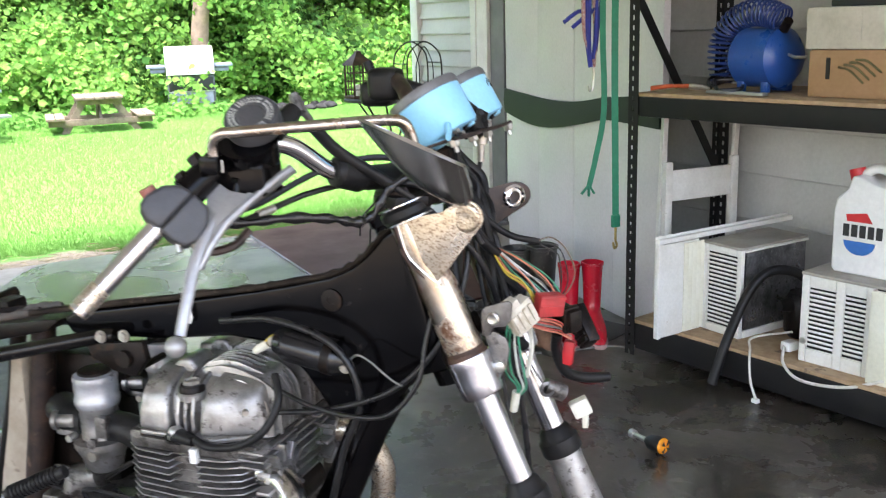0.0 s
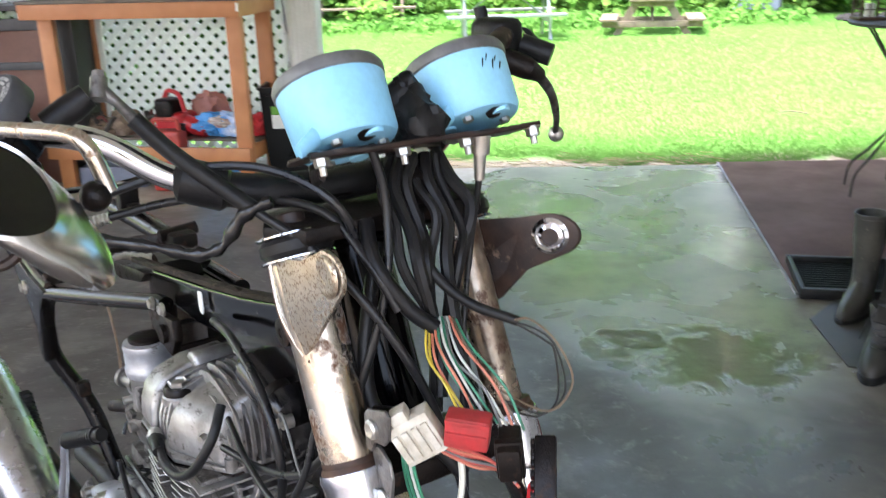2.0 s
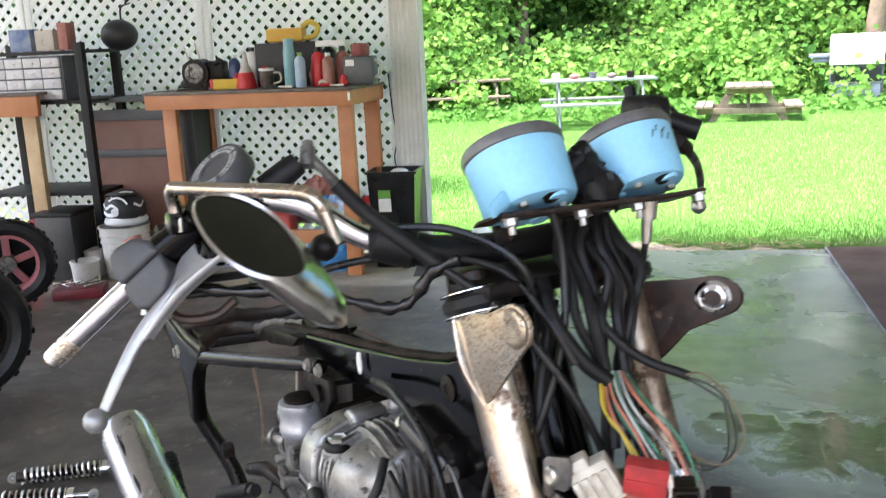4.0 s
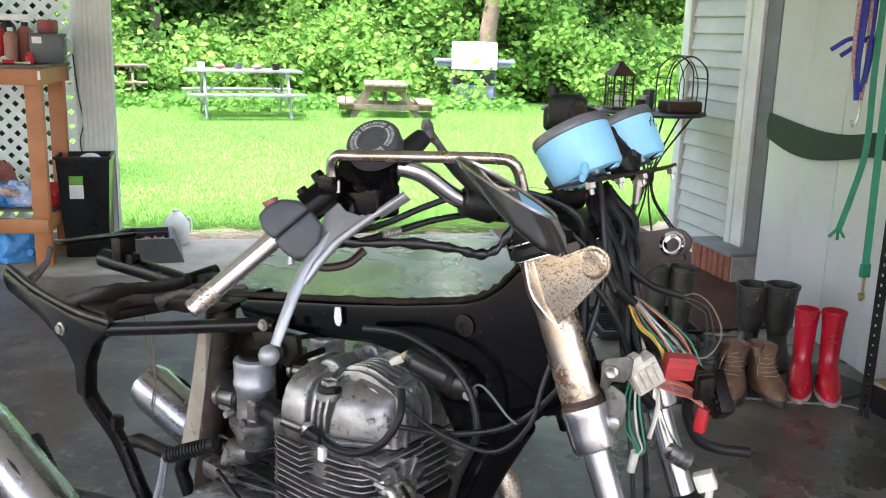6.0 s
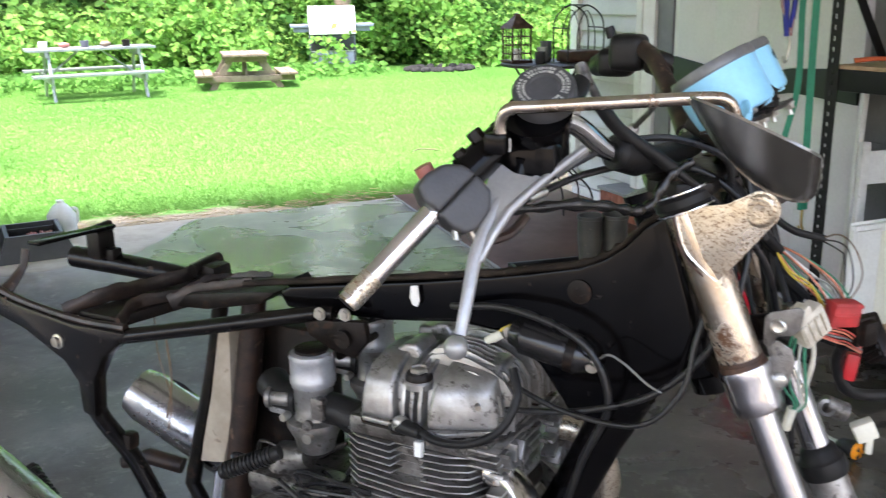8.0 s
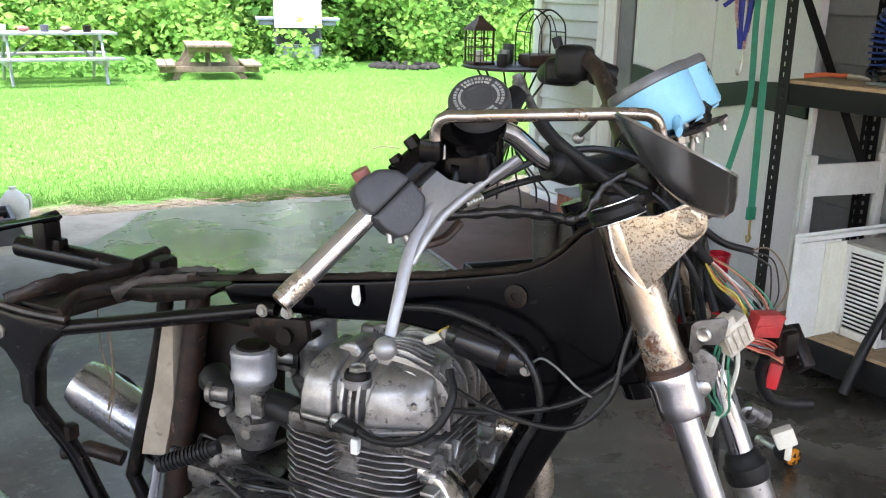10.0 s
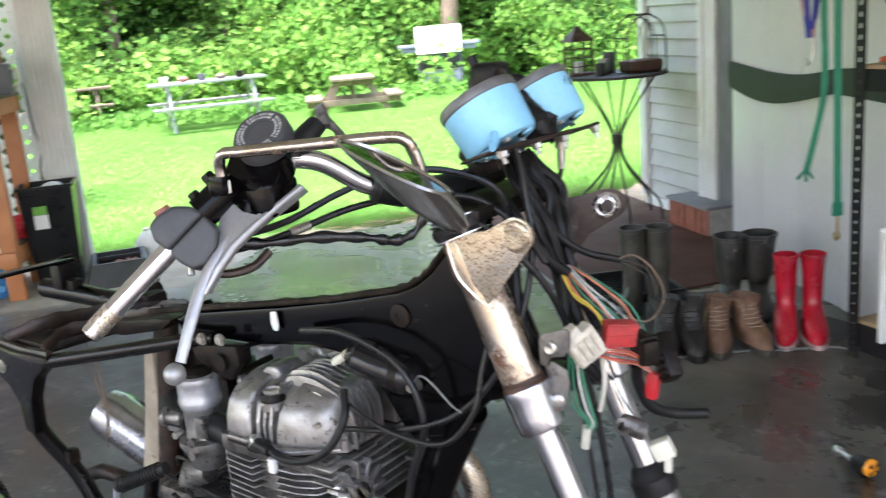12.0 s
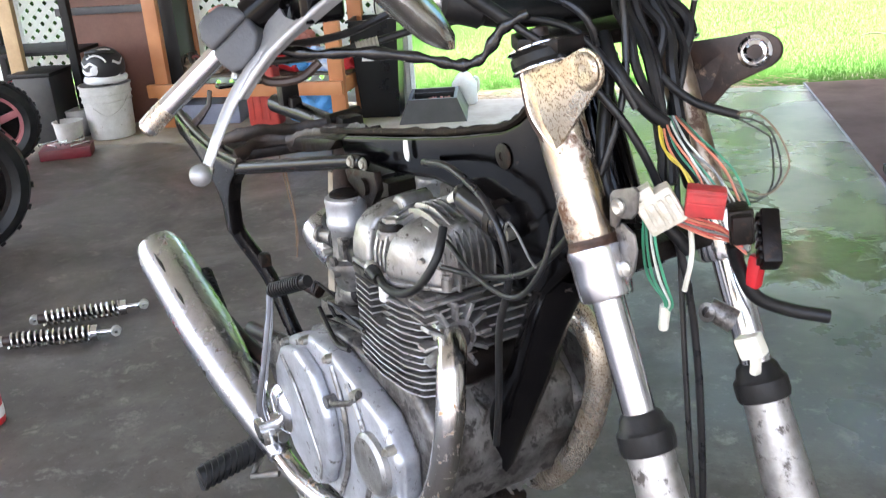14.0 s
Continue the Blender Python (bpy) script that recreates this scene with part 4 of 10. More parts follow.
part("tail_bar_foot", G().loft([(-1.222, -0.1, 0.914), (-1.225, -0.105, 0.885), (-1.23, -0.125, 0.862), (-1.235, -0.145, 0.845)], [0.008, 0.009, 0.012, 0.015], 10, flat=0.55), RUSTMETAL, bike, "corroded tail lamp bracket")
part("tail_bar_block", G().box((-1.258, 0.058, 0.85), (-1.222, 0.1, 0.905), 0.008).cyl((-1.24, 0.06, 0.904), (-1.24, 0.105, 0.908), 0.012, n=14).box((-1.23, 0.07, 0.845), (-1.2, 0.095, 0.872), 0.006), BLACKGRIME, bike)
part("mast", G().loft([(-0.80, 0.0, 0.86), (-0.825, 0.0, 0.72), (-0.855, 0.0, 0.58), (-0.875, 0.0, 0.46), (-0.82, 0.0, 0.34)], [0.02, 0.022, 0.023, 0.026, 0.026], 16), RUSTMETAL, bike, "rusty brown frame mast tube")
part("inner_fender", G().prism([(-0.885, 0.79), (-0.862, 0.79), (-0.872, 0.62), (-0.90, 0.53), (-0.955, 0.52), (-0.945, 0.56), (-0.915, 0.66)], 0.0, 0.05, "y", 0.003), surf("dirty_cream_plate", (0.42, 0.36, 0.28), (0.3, 0.25, 0.19), 0.6, scale=14, fine=120, bump=0.15, spots=((0.1, 0.06, 0.04), 16, 0.6, 0.8, 0)), bike, "dirty cream inner plate")
# Added box whose black stands in for the cavity's shade.
part("inner_box", G().box((-0.86, 0.03, 0.52), (-0.70, 0.1, 0.80), 0.012), BLACKGRIME, bike, "black box filling the dark cavity beside the mast")
part("pivot_lug", G().loft([(-1.11, -0.04, 0.50), (-1.06, -0.02, 0.515), (-1.0, 0.0, 0.5)], [0.012, 0.016, 0.015], 14), RUSTMETAL, bike, "rusty swing arm lug")
part("swing_arm", G().loft([(-0.95, -0.08, 0.40), (-1.1, -0.085, 0.38), (-1.22, -0.09, 0.36)], [0.022, 0.02, 0.018], 14), BLACKGRIME, bike)
for yy in (-0.13, 0.13):
    part("stand_leg", G().loft([(-0.72, yy * 0.7, 0.30), (-0.76, yy, 0.16), (-0.80, yy * 1.2, 0.03), (-0.86, yy * 1.25, 0.012)], [0.016, 0.016, 0.016, 0.012], 12), BLACKGRIME, bike, "centre stand leg")
part("stand_bar", G().cyl((-0.76, -0.13, 0.16), (-0.76, 0.13, 0.16), 0.014, n=12), BLACKGRIME, bike)
part("cradle_tube", G().loft([(-0.41, -0.0, 0.34), (-0.44, -0.1, 0.27), (-0.55, -0.11, 0.25), (-0.74, -0.1, 0.26), (-0.86, -0.06, 0.34)], 0.014, 12), BLACKGRIME, bike)
part("cradle_tube", G().loft([(-0.41, 0.0, 0.34), (-0.44, 0.1, 0.27), (-0.55, 0.11, 0.25), (-0.74, 0.1, 0.26), (-0.86, 0.06, 0.34)], 0.014, 12), BLACKGRIME, bike)

# ---- engine ----
head = part("cylinder_head", G().box((-0.535, -0.128, 0.728), (-0.312, -0.028, 0.757), 0.008).box((-0.535, 0.028, 0.728), (-0.312, 0.128, 0.757), 0.008).box((-0.53, -0.1, 0.69), (-0.33, 0.1, 0.734), 0.01), ALUDIRTY, bike, "grey cast cylinder head")
cover_side = [(-0.02, 0.764), (-0.126, 0.764), (-0.1245, 0.79), (-0.117, 0.814), (-0.101, 0.830), (-0.066, 0.842), (-0.02, 0.845)]


def cover_block(xa, xb, out, up, taper, o, bev=0.007, seg=4):
    """A block of the rocker cover: the side slopes back towards the top, the front corner is chamfered, and the ends draw in."""
    prof = [(yy - (out if yy < -0.05 else 0), zz + (up if zz > 0.78 else 0)) for yy, zz in cover_side]
    g = G().prism(prof, xa, xb, "x", bev, seg)
    xc = (xa + xb) / 2
    out_ = []
    for x, y, z in g.v:
        x2 = xc + (x - xc) * (1 - taper * max(0, z - 0.764) / 0.08)
        y2 = y + max(0.0, x2 + 0.365) * 0.75 * min(1.0, max(0.0, (-y - 0.04) / 0.06))
        out_.append((x2, -o * y2, z))
    g.v = out_
    return g


for o in (-1, 1):
    cv = part("rocker_cover", cover_block(-0.504, -0.316, 0.0, 0.0, 0.16, o, 0.008), ALU, head, "greasy cast rocker cover with two raised lobes")
    rim_poly = [(-0.514, -0.02), (-0.514, -0.125), (-0.503, -0.138), (-0.457, -0.139), (-0.448, -0.147), (-0.43, -0.147), (-0.421, -0.139), (-0.375, -0.138), (-0.318, -0.1), (-0.304, -0.09), (-0.304, -0.02)]
    part("cover_flange", G().prism([(x, -o * y) for x, y in rim_poly], 0.757, 0.7645, "z", 0.0025, 2), ALU, cv)
    part("gasket_line", G().prism([(x * 1.001, -o * y * 1.012) for x, y in rim_poly], 0.7537, 0.7568, "z", 0.001), BLACKGRIME, cv, "black oily gasket line")
    for xa, xb, up in ((-0.509, -0.454, 0.0035), (-0.404, -0.312, 0.003)):
        part("cover_lobe", cover_block(xa, xb, 0.0105, up, 0.22, o, 0.009, 5), ALU, cv)
    for x in (-0.442, -0.429, -0.416):
        part("cover_rib", cover_block(x - 0.003, x + 0.003, 0.0055, 0.003, 0.0, o, 0.0022), ALU, cv)
    part("cover_bolt", G().ball((-0.439, o * 0.139, 0.768), 0.0125, (1.1, 0.8, 0.8), 14, 8), ALU, cv)
    for x, y in ((-0.508, 0.112), (-0.312, 0.088)):
        part("cover_bolt", G().cyl((x, o * y, 0.76), (x, o * y, 0.777), 0.0085, 0.008, 14).hexa((x, o * y, 0.776), (0, 0, 1), 0.006, 0.006), ALU, cv)
    part("face_screw", G().cyl((-0.338, o * 0.108, 0.801), (-0.333, o * 0.116, 0.801), 0.0042, n=12), STEEL, cv)
    part("tappet_cap", G().lathe([(0.019, -0.012), (0.0195, 0.0), (0.019, 0.005), (0.0165, 0.0085), (0.0135, 0.009)], Matrix.Translation((-0.429, o * 0.105, 0.824)), 24), BLACKGRIME, cv, "black tappet cap")
    part("cap_hexagon", G().lathe([(0.0128, 0.008), (0.0132, 0.0095), (0.0132, 0.0135), (0.0115, 0.015), (0.0095, 0.0125), (0.0001, 0.0125)], Matrix.Translation((-0.429, o * 0.105, 0.824)), 6), STEEL, cv, "worn steel hexagon of the cap")
    part("cap_seat", G().lathe([(0.0215, -0.012), (0.0215, -0.003), (0.019, 0.0), (0.0165, 0.0005)], Matrix.Translation((-0.429, o * 0.105, 0.823)), 24), ALU, cv)
    part("cover_crown", G().prism([(-0.497, 0.8), (-0.492, 0.84), (-0.47, 0.856), (-0.452, 0.858), (-0.44, 0.84), (-0.44, 0.8)], min(o * 0.02, o * 0.075), max(o * 0.02, o * 0.075), "y", 0.008, 4), ALU, cv)
# Dark core between the cylinders carries the gap's shade in its colour.
part("cover_core", G().box((-0.5, -0.03, 0.735), (-0.36, 0.03, 0.80), 0.01), ALUDIRTY, head)
fin_poly = [(-0.44, 0.762), (-0.442, 0.838), (-0.425, 0.853), (-0.398, 0.859), (-0.37, 0.857), (-0.335, 0.845), (-0.315, 0.833), (-0.303, 0.815), (-0.3, 0.795), (-0.3, 0.762)]
fin_me = G().prism(fin_poly, -0.0021, 0.0021, "y", 0.0012, 2).mesh("cover_fin", ALU)
near_fin = G().prism([(-0.4, 0.762), (-0.402, 0.835), (-0.385, 0.85), (-0.36, 0.85), (-0.336, 0.838), (-0.322, 0.82), (-0.317, 0.8), (-0.317, 0.762)], -0.0021, 0.0021, "y", 0.0012, 2).mesh("cover_fin", ALU)
for o in (-1, 1):
    part("cover_fin", near_fin, ALU, head, m=pose(0.006, o * 0.0855, -0.011))
    for i in range(6):
        part("cover_fin", fin_me, ALU, head, m=pose(0.002 if i == 0 else 0, o * (0.0745 - i * 0.0118), -0.005 if i == 0 else 0))
mid_fin = G().box((-0.37, -0.036, -0.0018), (-0.308, 0.042, 0.0018), 0.0014, 2).mesh("head_fin", ALU)
for i in range(7):
    part("head_fin", mid_fin, ALU, head, m=pose(0.0, 0, 0.657 + i * 0.0148))
side_fin = G().box((-0.34, -0.05, -0.0018), (-0.298, 0.05, 0.0018), 0.0014, 2).mesh("head_fin", ALU)
for o in (-1, 1):
    for i in range(3):
        part("head_fin", side_fin, ALU, head, m=pose(0.0, o * 0.085, 0.7255 + i * 0.0115))
# Cores darker than their fins: oil, plus the gaps' shade in the colour.
barrel = part("cylinder_barrel", G().box((-0.53, -0.112, 0.575), (-0.355, -0.03, 0.73), 0.02, 3).box((-0.53, 0.03, 0.575), (-0.355, 0.112, 0.73), 0.02, 3).box((-0.5, -0.03, 0.575), (-0.4, 0.03, 0.73), 0.006), ALUDIRTY, bike, "oily finned cylinder barrel")
def fin_outline(notch):
    side = [(-0.552, -0.034), (-0.555, -0.09), (-0.545, -0.115), (-0.52, -0.131)]
    side += [(-0.462, -0.136), (-0.457, -0.112), (-0.418, -0.112), (-0.413, -0.136)] if notch else [(-0.44, -0.137)]
    return side + [(-0.375, -0.133), (-0.345, -0.121), (-0.329, -0.09), (-0.329, -0.034)]


fins = [G().prism(fin_outline(k), -0.0013, 0.0013, "z", 0.0009, 1).mesh("barrel_fin", ALU) for k in (False, True)]
for i in range(14):
    for o in (0, 180):
        part("barrel_fin", fins[i > 8], ALU, barrel, m=pose(0, 0, 0.588 + i * 0.0107) if not o else Matrix.Translation((0, 0, 0.588 + i * 0.0107)) @ Matrix.Diagonal((1, -1, 1, 1)))
part("fin_rubber", G().box((-0.42, -0.141, 0.722), (-0.408, -0.13, 0.745), 0.003), WHITEPLAST, barrel, "pale rubber fin damper")

case_poly = [(-0.82, 0.36), (-0.80, 0.50), (-0.74, 0.56), (-0.62, 0.59), (-0.36, 0.59), (-0.315, 0.55), (-0.305, 0.47), (-0.34, 0.38), (-0.44, 0.30), (-0.62, 0.265), (-0.76, 0.285)]
case = part("crankcase", G().prism(case_poly, -0.13, 0.13, "y", 0.014, 3), ALUDIRTY, bike, "dirty aluminium crankcase")
clutch_poly = [(-0.795, 0.40), (-0.79, 0.49), (-0.75, 0.548), (-0.66, 0.585), (-0.56, 0.588), (-0.48, 0.565), (-0.40, 0.545), (-0.35, 0.49), (-0.355, 0.41), (-0.42, 0.345), (-0.52, 0.30), (-0.65, 0.285), (-0.745, 0.315)]
cc = part("clutch_cover", G().prism(clutch_poly, -0.172, -0.128, "y", 0.014, 3), ALUPAINT, case, "scuffed grey engine side cover")
part("clutch_dome", G().prism([(-0.785, 0.41), (-0.775, 0.49), (-0.735, 0.54), (-0.66, 0.565), (-0.60, 0.545), (-0.555, 0.48), (-0.55, 0.40), (-0.59, 0.33), (-0.65, 0.30), (-0.735, 0.33)], -0.196, -0.17, "y", 0.012, 3), ALUPAINT, cc, "blue-grey domed clutch cover")
part("cover_ridge", G().tube([(-0.72, -0.197, 0.53), (-0.66, -0.199, 0.48), (-0.60, -0.197, 0.38), (-0.61, -0.196, 0.335)], 0.0035, 6).tube([(-0.555, -0.173, 0.57), (-0.52, -0.176, 0.5), (-0.53, -0.175, 0.40), (-0.58, -0.174, 0.31)], 0.005, 8)
     .tube([(-0.50, -0.173, 0.56), (-0.455, -0.176, 0.51), (-0.44, -0.176, 0.44), (-0.47, -0.174, 0.36)], 0.005, 8), ALU, cc)
part("oil_spinner_cap", G().lathe([(0.052, 0.0), (0.052, 0.010), (0.046, 0.016), (0.02, 0.019), (0.0001, 0.019)], Matrix.Translation((-0.425, -0.171, 0.455)) @ pose(0, 0, 0, 90), 28), ALU, cc, "round polished cover cap")
for x, z in ((-0.785, 0.45), (-0.755, 0.535), (-0.66, 0.575), (-0.565, 0.578), (-0.47, 0.555), (-0.37, 0.505), (-0.365, 0.42), (-0.44, 0.35), (-0.55, 0.305), (-0.66, 0.297), (-0.75, 0.335)):
    part("cover_screw", G().cyl((x, -0.165, z), (x, -0.18, z), 0.0085, 0.008, 12).hexa((x, -0.179, z), (0, -1, 0), 0.0055, 0.006), STEEL, cc)
part("clutch_arm", G().loft([(-0.56, -0.178, 0.505), (-0.53, -0.185, 0.515), (-0.485, -0.18, 0.535), (-0.46, -0.172, 0.56)], [0.009, 0.006, 0.005, 0.006], 8).cyl((-0.56, -0.165, 0.505), (-0.56, -0.19, 0.505), 0.011, n=12), ALUDIRTY, cc, "dull clutch lever arm")
part("kick_boss", G().lathe([(0.048, -0.01), (0.048, 0.012), (0.04, 0.02), (0.03, 0.024), (0.0001, 0.024)], Matrix.Translation((-0.765, -0.185, 0.40)) @ pose(0, 0, 0, 90), 26), CHROME, cc, "polished kick starter boss")
part("left_cover", G().prism([(-0.72, 0.36), (-0.70, 0.5), (-0.6, 0.57), (-0.42, 0.56), (-0.35, 0.48), (-0.38, 0.38), (-0.52, 0.30), (-0.66, 0.31)], 0.128, 0.19, "y", 0.016, 3), ALU, case)
part("generator_cover", G().lathe([(0.085, 0.0), (0.085, 0.012), (0.074, 0.024), (0.03, 0.028), (0.0001, 0.028)], Matrix.Translation((-0.40, 0.18, 0.50)) @ pose(0, 0, 0, -90), 28), ALUDIRTY, case)
part("sump", G().prism([(-0.70, 0.27), (-0.45, 0.275), (-0.48, 0.225), (-0.68, 0.22)], -0.09, 0.09, "y", 0.01), ALUDIRTY, case)
g = G()
for i in range(5):
    g.box((-0.70 + i * 0.001, -0.16 + i * 0.004, 0.283 - i * 0.013), (-0.54, -0.10, 0.287 - i * 0.013), 0.0015, 1)
part("sump_fin", g, ALUDIRTY, case)
part("starter_motor", G().cyl((-0.35, -0.08, 0.615), (-0.35, 0.08, 0.615), 0.03, n=18), BLACKGRIME, case)
part("breather", G().loft([(-0.72, -0.06, 0.57), (-0.70, -0.06, 0.62), (-0.66, -0.06, 0.63)], [0.03, 0.028, 0.02], 14).box((-0.76, -0.1, 0.565), (-0.60, -0.03, 0.60), 0.012), ALUDIRTY, case)
rn = random.Random(5)
for i in range(16):
    x, y, z = rn.uniform(-0.8, -0.6), rn.uniform(-0.13, -0.03), rn.uniform(0.57, 0.62)
    part("thin_hose", G().tube([(x, y, z), (x + rn.uniform(0.0, 0.08), y + rn.uniform(-0.03, 0.03), z + rn.uniform(0.0, 0.05)), (x + rn.uniform(0.03, 0.14), y + rn.uniform(-0.03, 0.03), z + rn.uniform(-0.02, 0.03))], 0.0035, 6), CABLE, case, "thin black hose")

# exhaust
for side, y0 in ((-1, -0.085), (1, 0.085)):
    s = side
    pts = [(-0.325, -0.09, 0.7), (-0.285, -0.103, 0.694), (-0.255, -0.125, 0.665), (-0.243, -0.14, 0.6), (-0.272, -0.148, 0.49), (-0.34, -0.155, 0.385), (-0.43, -0.16, 0.305), (-0.55, -0.17, 0.268), (-0.72, -0.19, 0.26), (-0.85, -0.205, 0.30)] if s < 0 else [(-0.315, y0, 0.695), (-0.27, y0 * 1.12, 0.69), (-0.232, y0 * 1.2, 0.65), (-0.228, y0 * 1.25, 0.58), (-0.27, y0 * 1.3, 0.47), (-0.34, y0 * 1.4, 0.37), (-0.43, y0 * 1.6, 0.295), (-0.55, y0 * 1.9, 0.265), (-0.72, y0 * 2.2, 0.26), (-0.85, s * 0.205, 0.30)]
    ex = part("exhaust_pipe", G().tube(pts, 0.0205, 20, 7), CHROMEPIT if s < 0 else RUSTCHROME, bike, "chromed exhaust header" if s < 0 else "rust-browned exhaust header")
    g = G().lathe([(0.021, -0.012), (0.03, -0.012), (0.03, 0.006), (0.021, 0.006), (0.021, -0.012)], Matrix.Translation((-0.296, y0 * 1.05, 0.693)) @ pose(0, 0, 0, 0, 90), 20)
    for k in range(12):
        a = 2 * math.pi * k / 12
        part("collar_fin", G().box((-0.009, -0.0035, 0.028), (0.013, 0.0035, 0.055), 0.003, 2, m=Matrix.Translation((-0.30, y0 * 1.05, 0.693)) @ pose(0, 0, 0, math.degrees(a))), ALU, ex)
    part("finned_collar", g, ALU, ex, "finned exhaust collar")
    ax0, ax1 = Vector((-0.80, s * 0.2, 0.285)), Vector((-1.295, -0.25, 0.588)) if s < 0 else Vector((-1.215, 0.10, 0.575))
    if s > 0:
        ax0 = Vector((-0.80, 0.2, 0.33))
    dd = (ax1 - ax0)
    rs = [(0.0, 0.024), (0.05, 0.028), (0.3, 0.046), (0.55, 0.055), (0.93, 0.054), (0.975, 0.048), (0.99, 0.046), (0.992, 0.034), (0.97, 0.03)]
    mf = part("muffler", G().loft([ax0 + dd * a for a, r in rs], [r for a, r in rs], 32), MUFFLERCHROME, ex, "scuffed chrome muffler")
    up = Vector((0, -s, 0)).cross(dd).normalized() * -1
    for a, ln in ((0.86, 0.055), (0.69, 0.045)):
        c = ax0 + dd * a + Vector((0.03, s * 0.03, 0.036))
        part("scuff", G().loft([c - dd.normalized() * ln / 2, c, c + dd.normalized() * ln / 2], [0.001, 0.006, 0.001], 10, flat=0.4), BLACKGRIME, mf, "black scuff on the muffler")
    part("muffler_bracket", G().prism([(-0.95, 0.43), (-0.86, 0.50), (-0.82, 0.44), (-0.90, 0.36)], s * 0.15 - 0.004, s * 0.15 + 0.004, "y", 0.002), ALUDIRTY, ex)

# carburettors
for y in (-0.085, 0.085):
    c = Matrix.Translation((-0.626, y, 0.66))
    cb = part("carburettor", G().lathe([(0.0001, 0.0), (0.022, 0.0), (0.0285, 0.006), (0.033, 0.024), (0.0405, 0.04), (0.043, 0.045), (0.043, 0.054), (0.031, 0.058), (0.0295, 0.066), (0.0295, 0.104), (0.0325, 0.108), (0.0325, 0.112)], c, 28), ALU, bike, "grey cast carburettor")
    part("carburettor_top", G().lathe([(0.0325, 0.110), (0.0345, 0.114), (0.035, 0.122), (0.0335, 0.125), (0.0335, 0.150), (0.0345, 0.154), (0.033, 0.160), (0.0275, 0.1625), (0.012, 0.1635), (0.0001, 0.1635)], c, 32), ALUPAINT, cb, "smooth blue-grey vacuum chamber top")
    part("carburettor_cap", G().lathe([(0.0255, 0.1625), (0.0255, 0.1665), (0.023, 0.168), (0.0001, 0.168)], c, 24), BLACKGRIME, cb, "dark greasy cap disc")
    part("choke_lug", G().cyl((-0.662, y - 0.012, 0.742), (-0.69, y - 0.02, 0.742), 0.014, 0.011, 14).cyl((-0.69, y - 0.02, 0.742), (-0.697, y - 0.022, 0.742), 0.016, n=14).box((-0.7, y - 0.02, 0.715), (-0.665, y, 0.735), 0.005), ALU, cb)
    part("bowl_screw", G().cyl((-0.612, y - 0.036, 0.72), (-0.61, y - 0.043, 0.72), 0.0075, n=14), ALUDIRTY, cb)
    part("intake_stub", G().loft([(-0.62, y, 0.735), (-0.575, y, 0.735), (-0.54, y, 0.725)], [0.026, 0.024, 0.027], 16).loft([(-0.65, y, 0.738), (-0.685, y, 0.74), (-0.72, y + 0.02, 0.745)], [0.024, 0.026, 0.027], 16), RUBBER, cb, "black rubber intake stub")
    part("idle_screw", G().cyl((-0.612, y - 0.02, 0.70), (-0.61, y - 0.045, 0.70), 0.008, n=10), STEEL, cb)
    part("carburettor_fitting", G().cyl((-0.66, y - 0.02, 0.72), (-0.66, y - 0.036, 0.72), 0.006, n=10), STEEL, cb)
    part("carburettor_fitting", G().box((-0.612, y - 0.03, 0.725), (-0.59, y - 0.014, 0.76), 0.004), ALUDIRTY, cb)
    part("drain_plug", G().hexa((-0.638, y, 0.662), (0, 0, -1), 0.008, 0.012), STEEL, cb)
part("carburettor_rail", G().cyl((-0.60, -0.052, 0.805), (-0.60, 0.052, 0.805), 0.006, n=8), BLACKGRIME, bike)

# ignition coil box under the spine
coil_turn = Matrix.Translation((-0.255, 0, 0.88)) @ pose(0, 0, 0, 0, 8)
BAKELITE = surf("shiny_black_bakelite", (0.006, 0.006, 0.007), (0.014, 0.013, 0.013), 0.22, scale=16, fine=160, bump=0.15, rvar=0.1, spots=((0.05, 0.045, 0.04), 30, 0.64, 0.6, 0), spec=0.45)
coil = part("ignition_coil", G().loft([coil_turn @ Vector((a, -0.052, 0.002 - 0.04 * a)) for a in (-0.062, -0.058, -0.046, -0.04, 0.044, 0.05, 0.058, 0.062)], [0.01, 0.017, 0.0205, 0.0255, 0.0255, 0.022, 0.019, 0.012], 24), BAKELITE, bike, "shiny black ignition coil")
part("coil_strap", G().loft([coil_turn @ Vector((a, -0.052, 0.002 - 0.04 * a)) for a in (0.024, 0.0245, 0.0375, 0.038)], [0.0255, 0.0268, 0.0268, 0.0255], 24), BLACKGRIME, coil)
part("coil_bolt", G().cyl((-0.195, -0.056, 0.868), (-0.195, -0.068, 0.868), 0.009, n=16).hexa((-0.195, -0.067, 0.868), (0, -1, 0), 0.0062, 0.007), STEEL, coil)
part("coil_bolt", G().cyl((-0.316, -0.05, 0.893), (-0.316, -0.06, 0.893), 0.007, n=14), STEEL, coil)
part("coil_plug", G().loft([(-0.352, -0.052, 0.872), (-0.34, -0.053, 0.879), (-0.328, -0.052, 0.886)], [0.005, 0.0065, 0.006], 10, flat=0.6), BEIGEPLAST, coil, "cream wire connector")
part("yellow_lead", G().tube([(-0.335, -0.052, 0.886), (-0.326, -0.052, 0.894), (-0.315, -0.05, 0.9)], 0.002, 6), W_YEL, coil)
part("coil_wire", G().tube([(-0.193, -0.07, 0.87), (-0.172, -0.078, 0.892), (-0.15, -0.082, 0.888), (-0.115, -0.09, 0.868), (-0.095, -0.095, 0.862)], 0.0016, 6), W_GRY, coil)

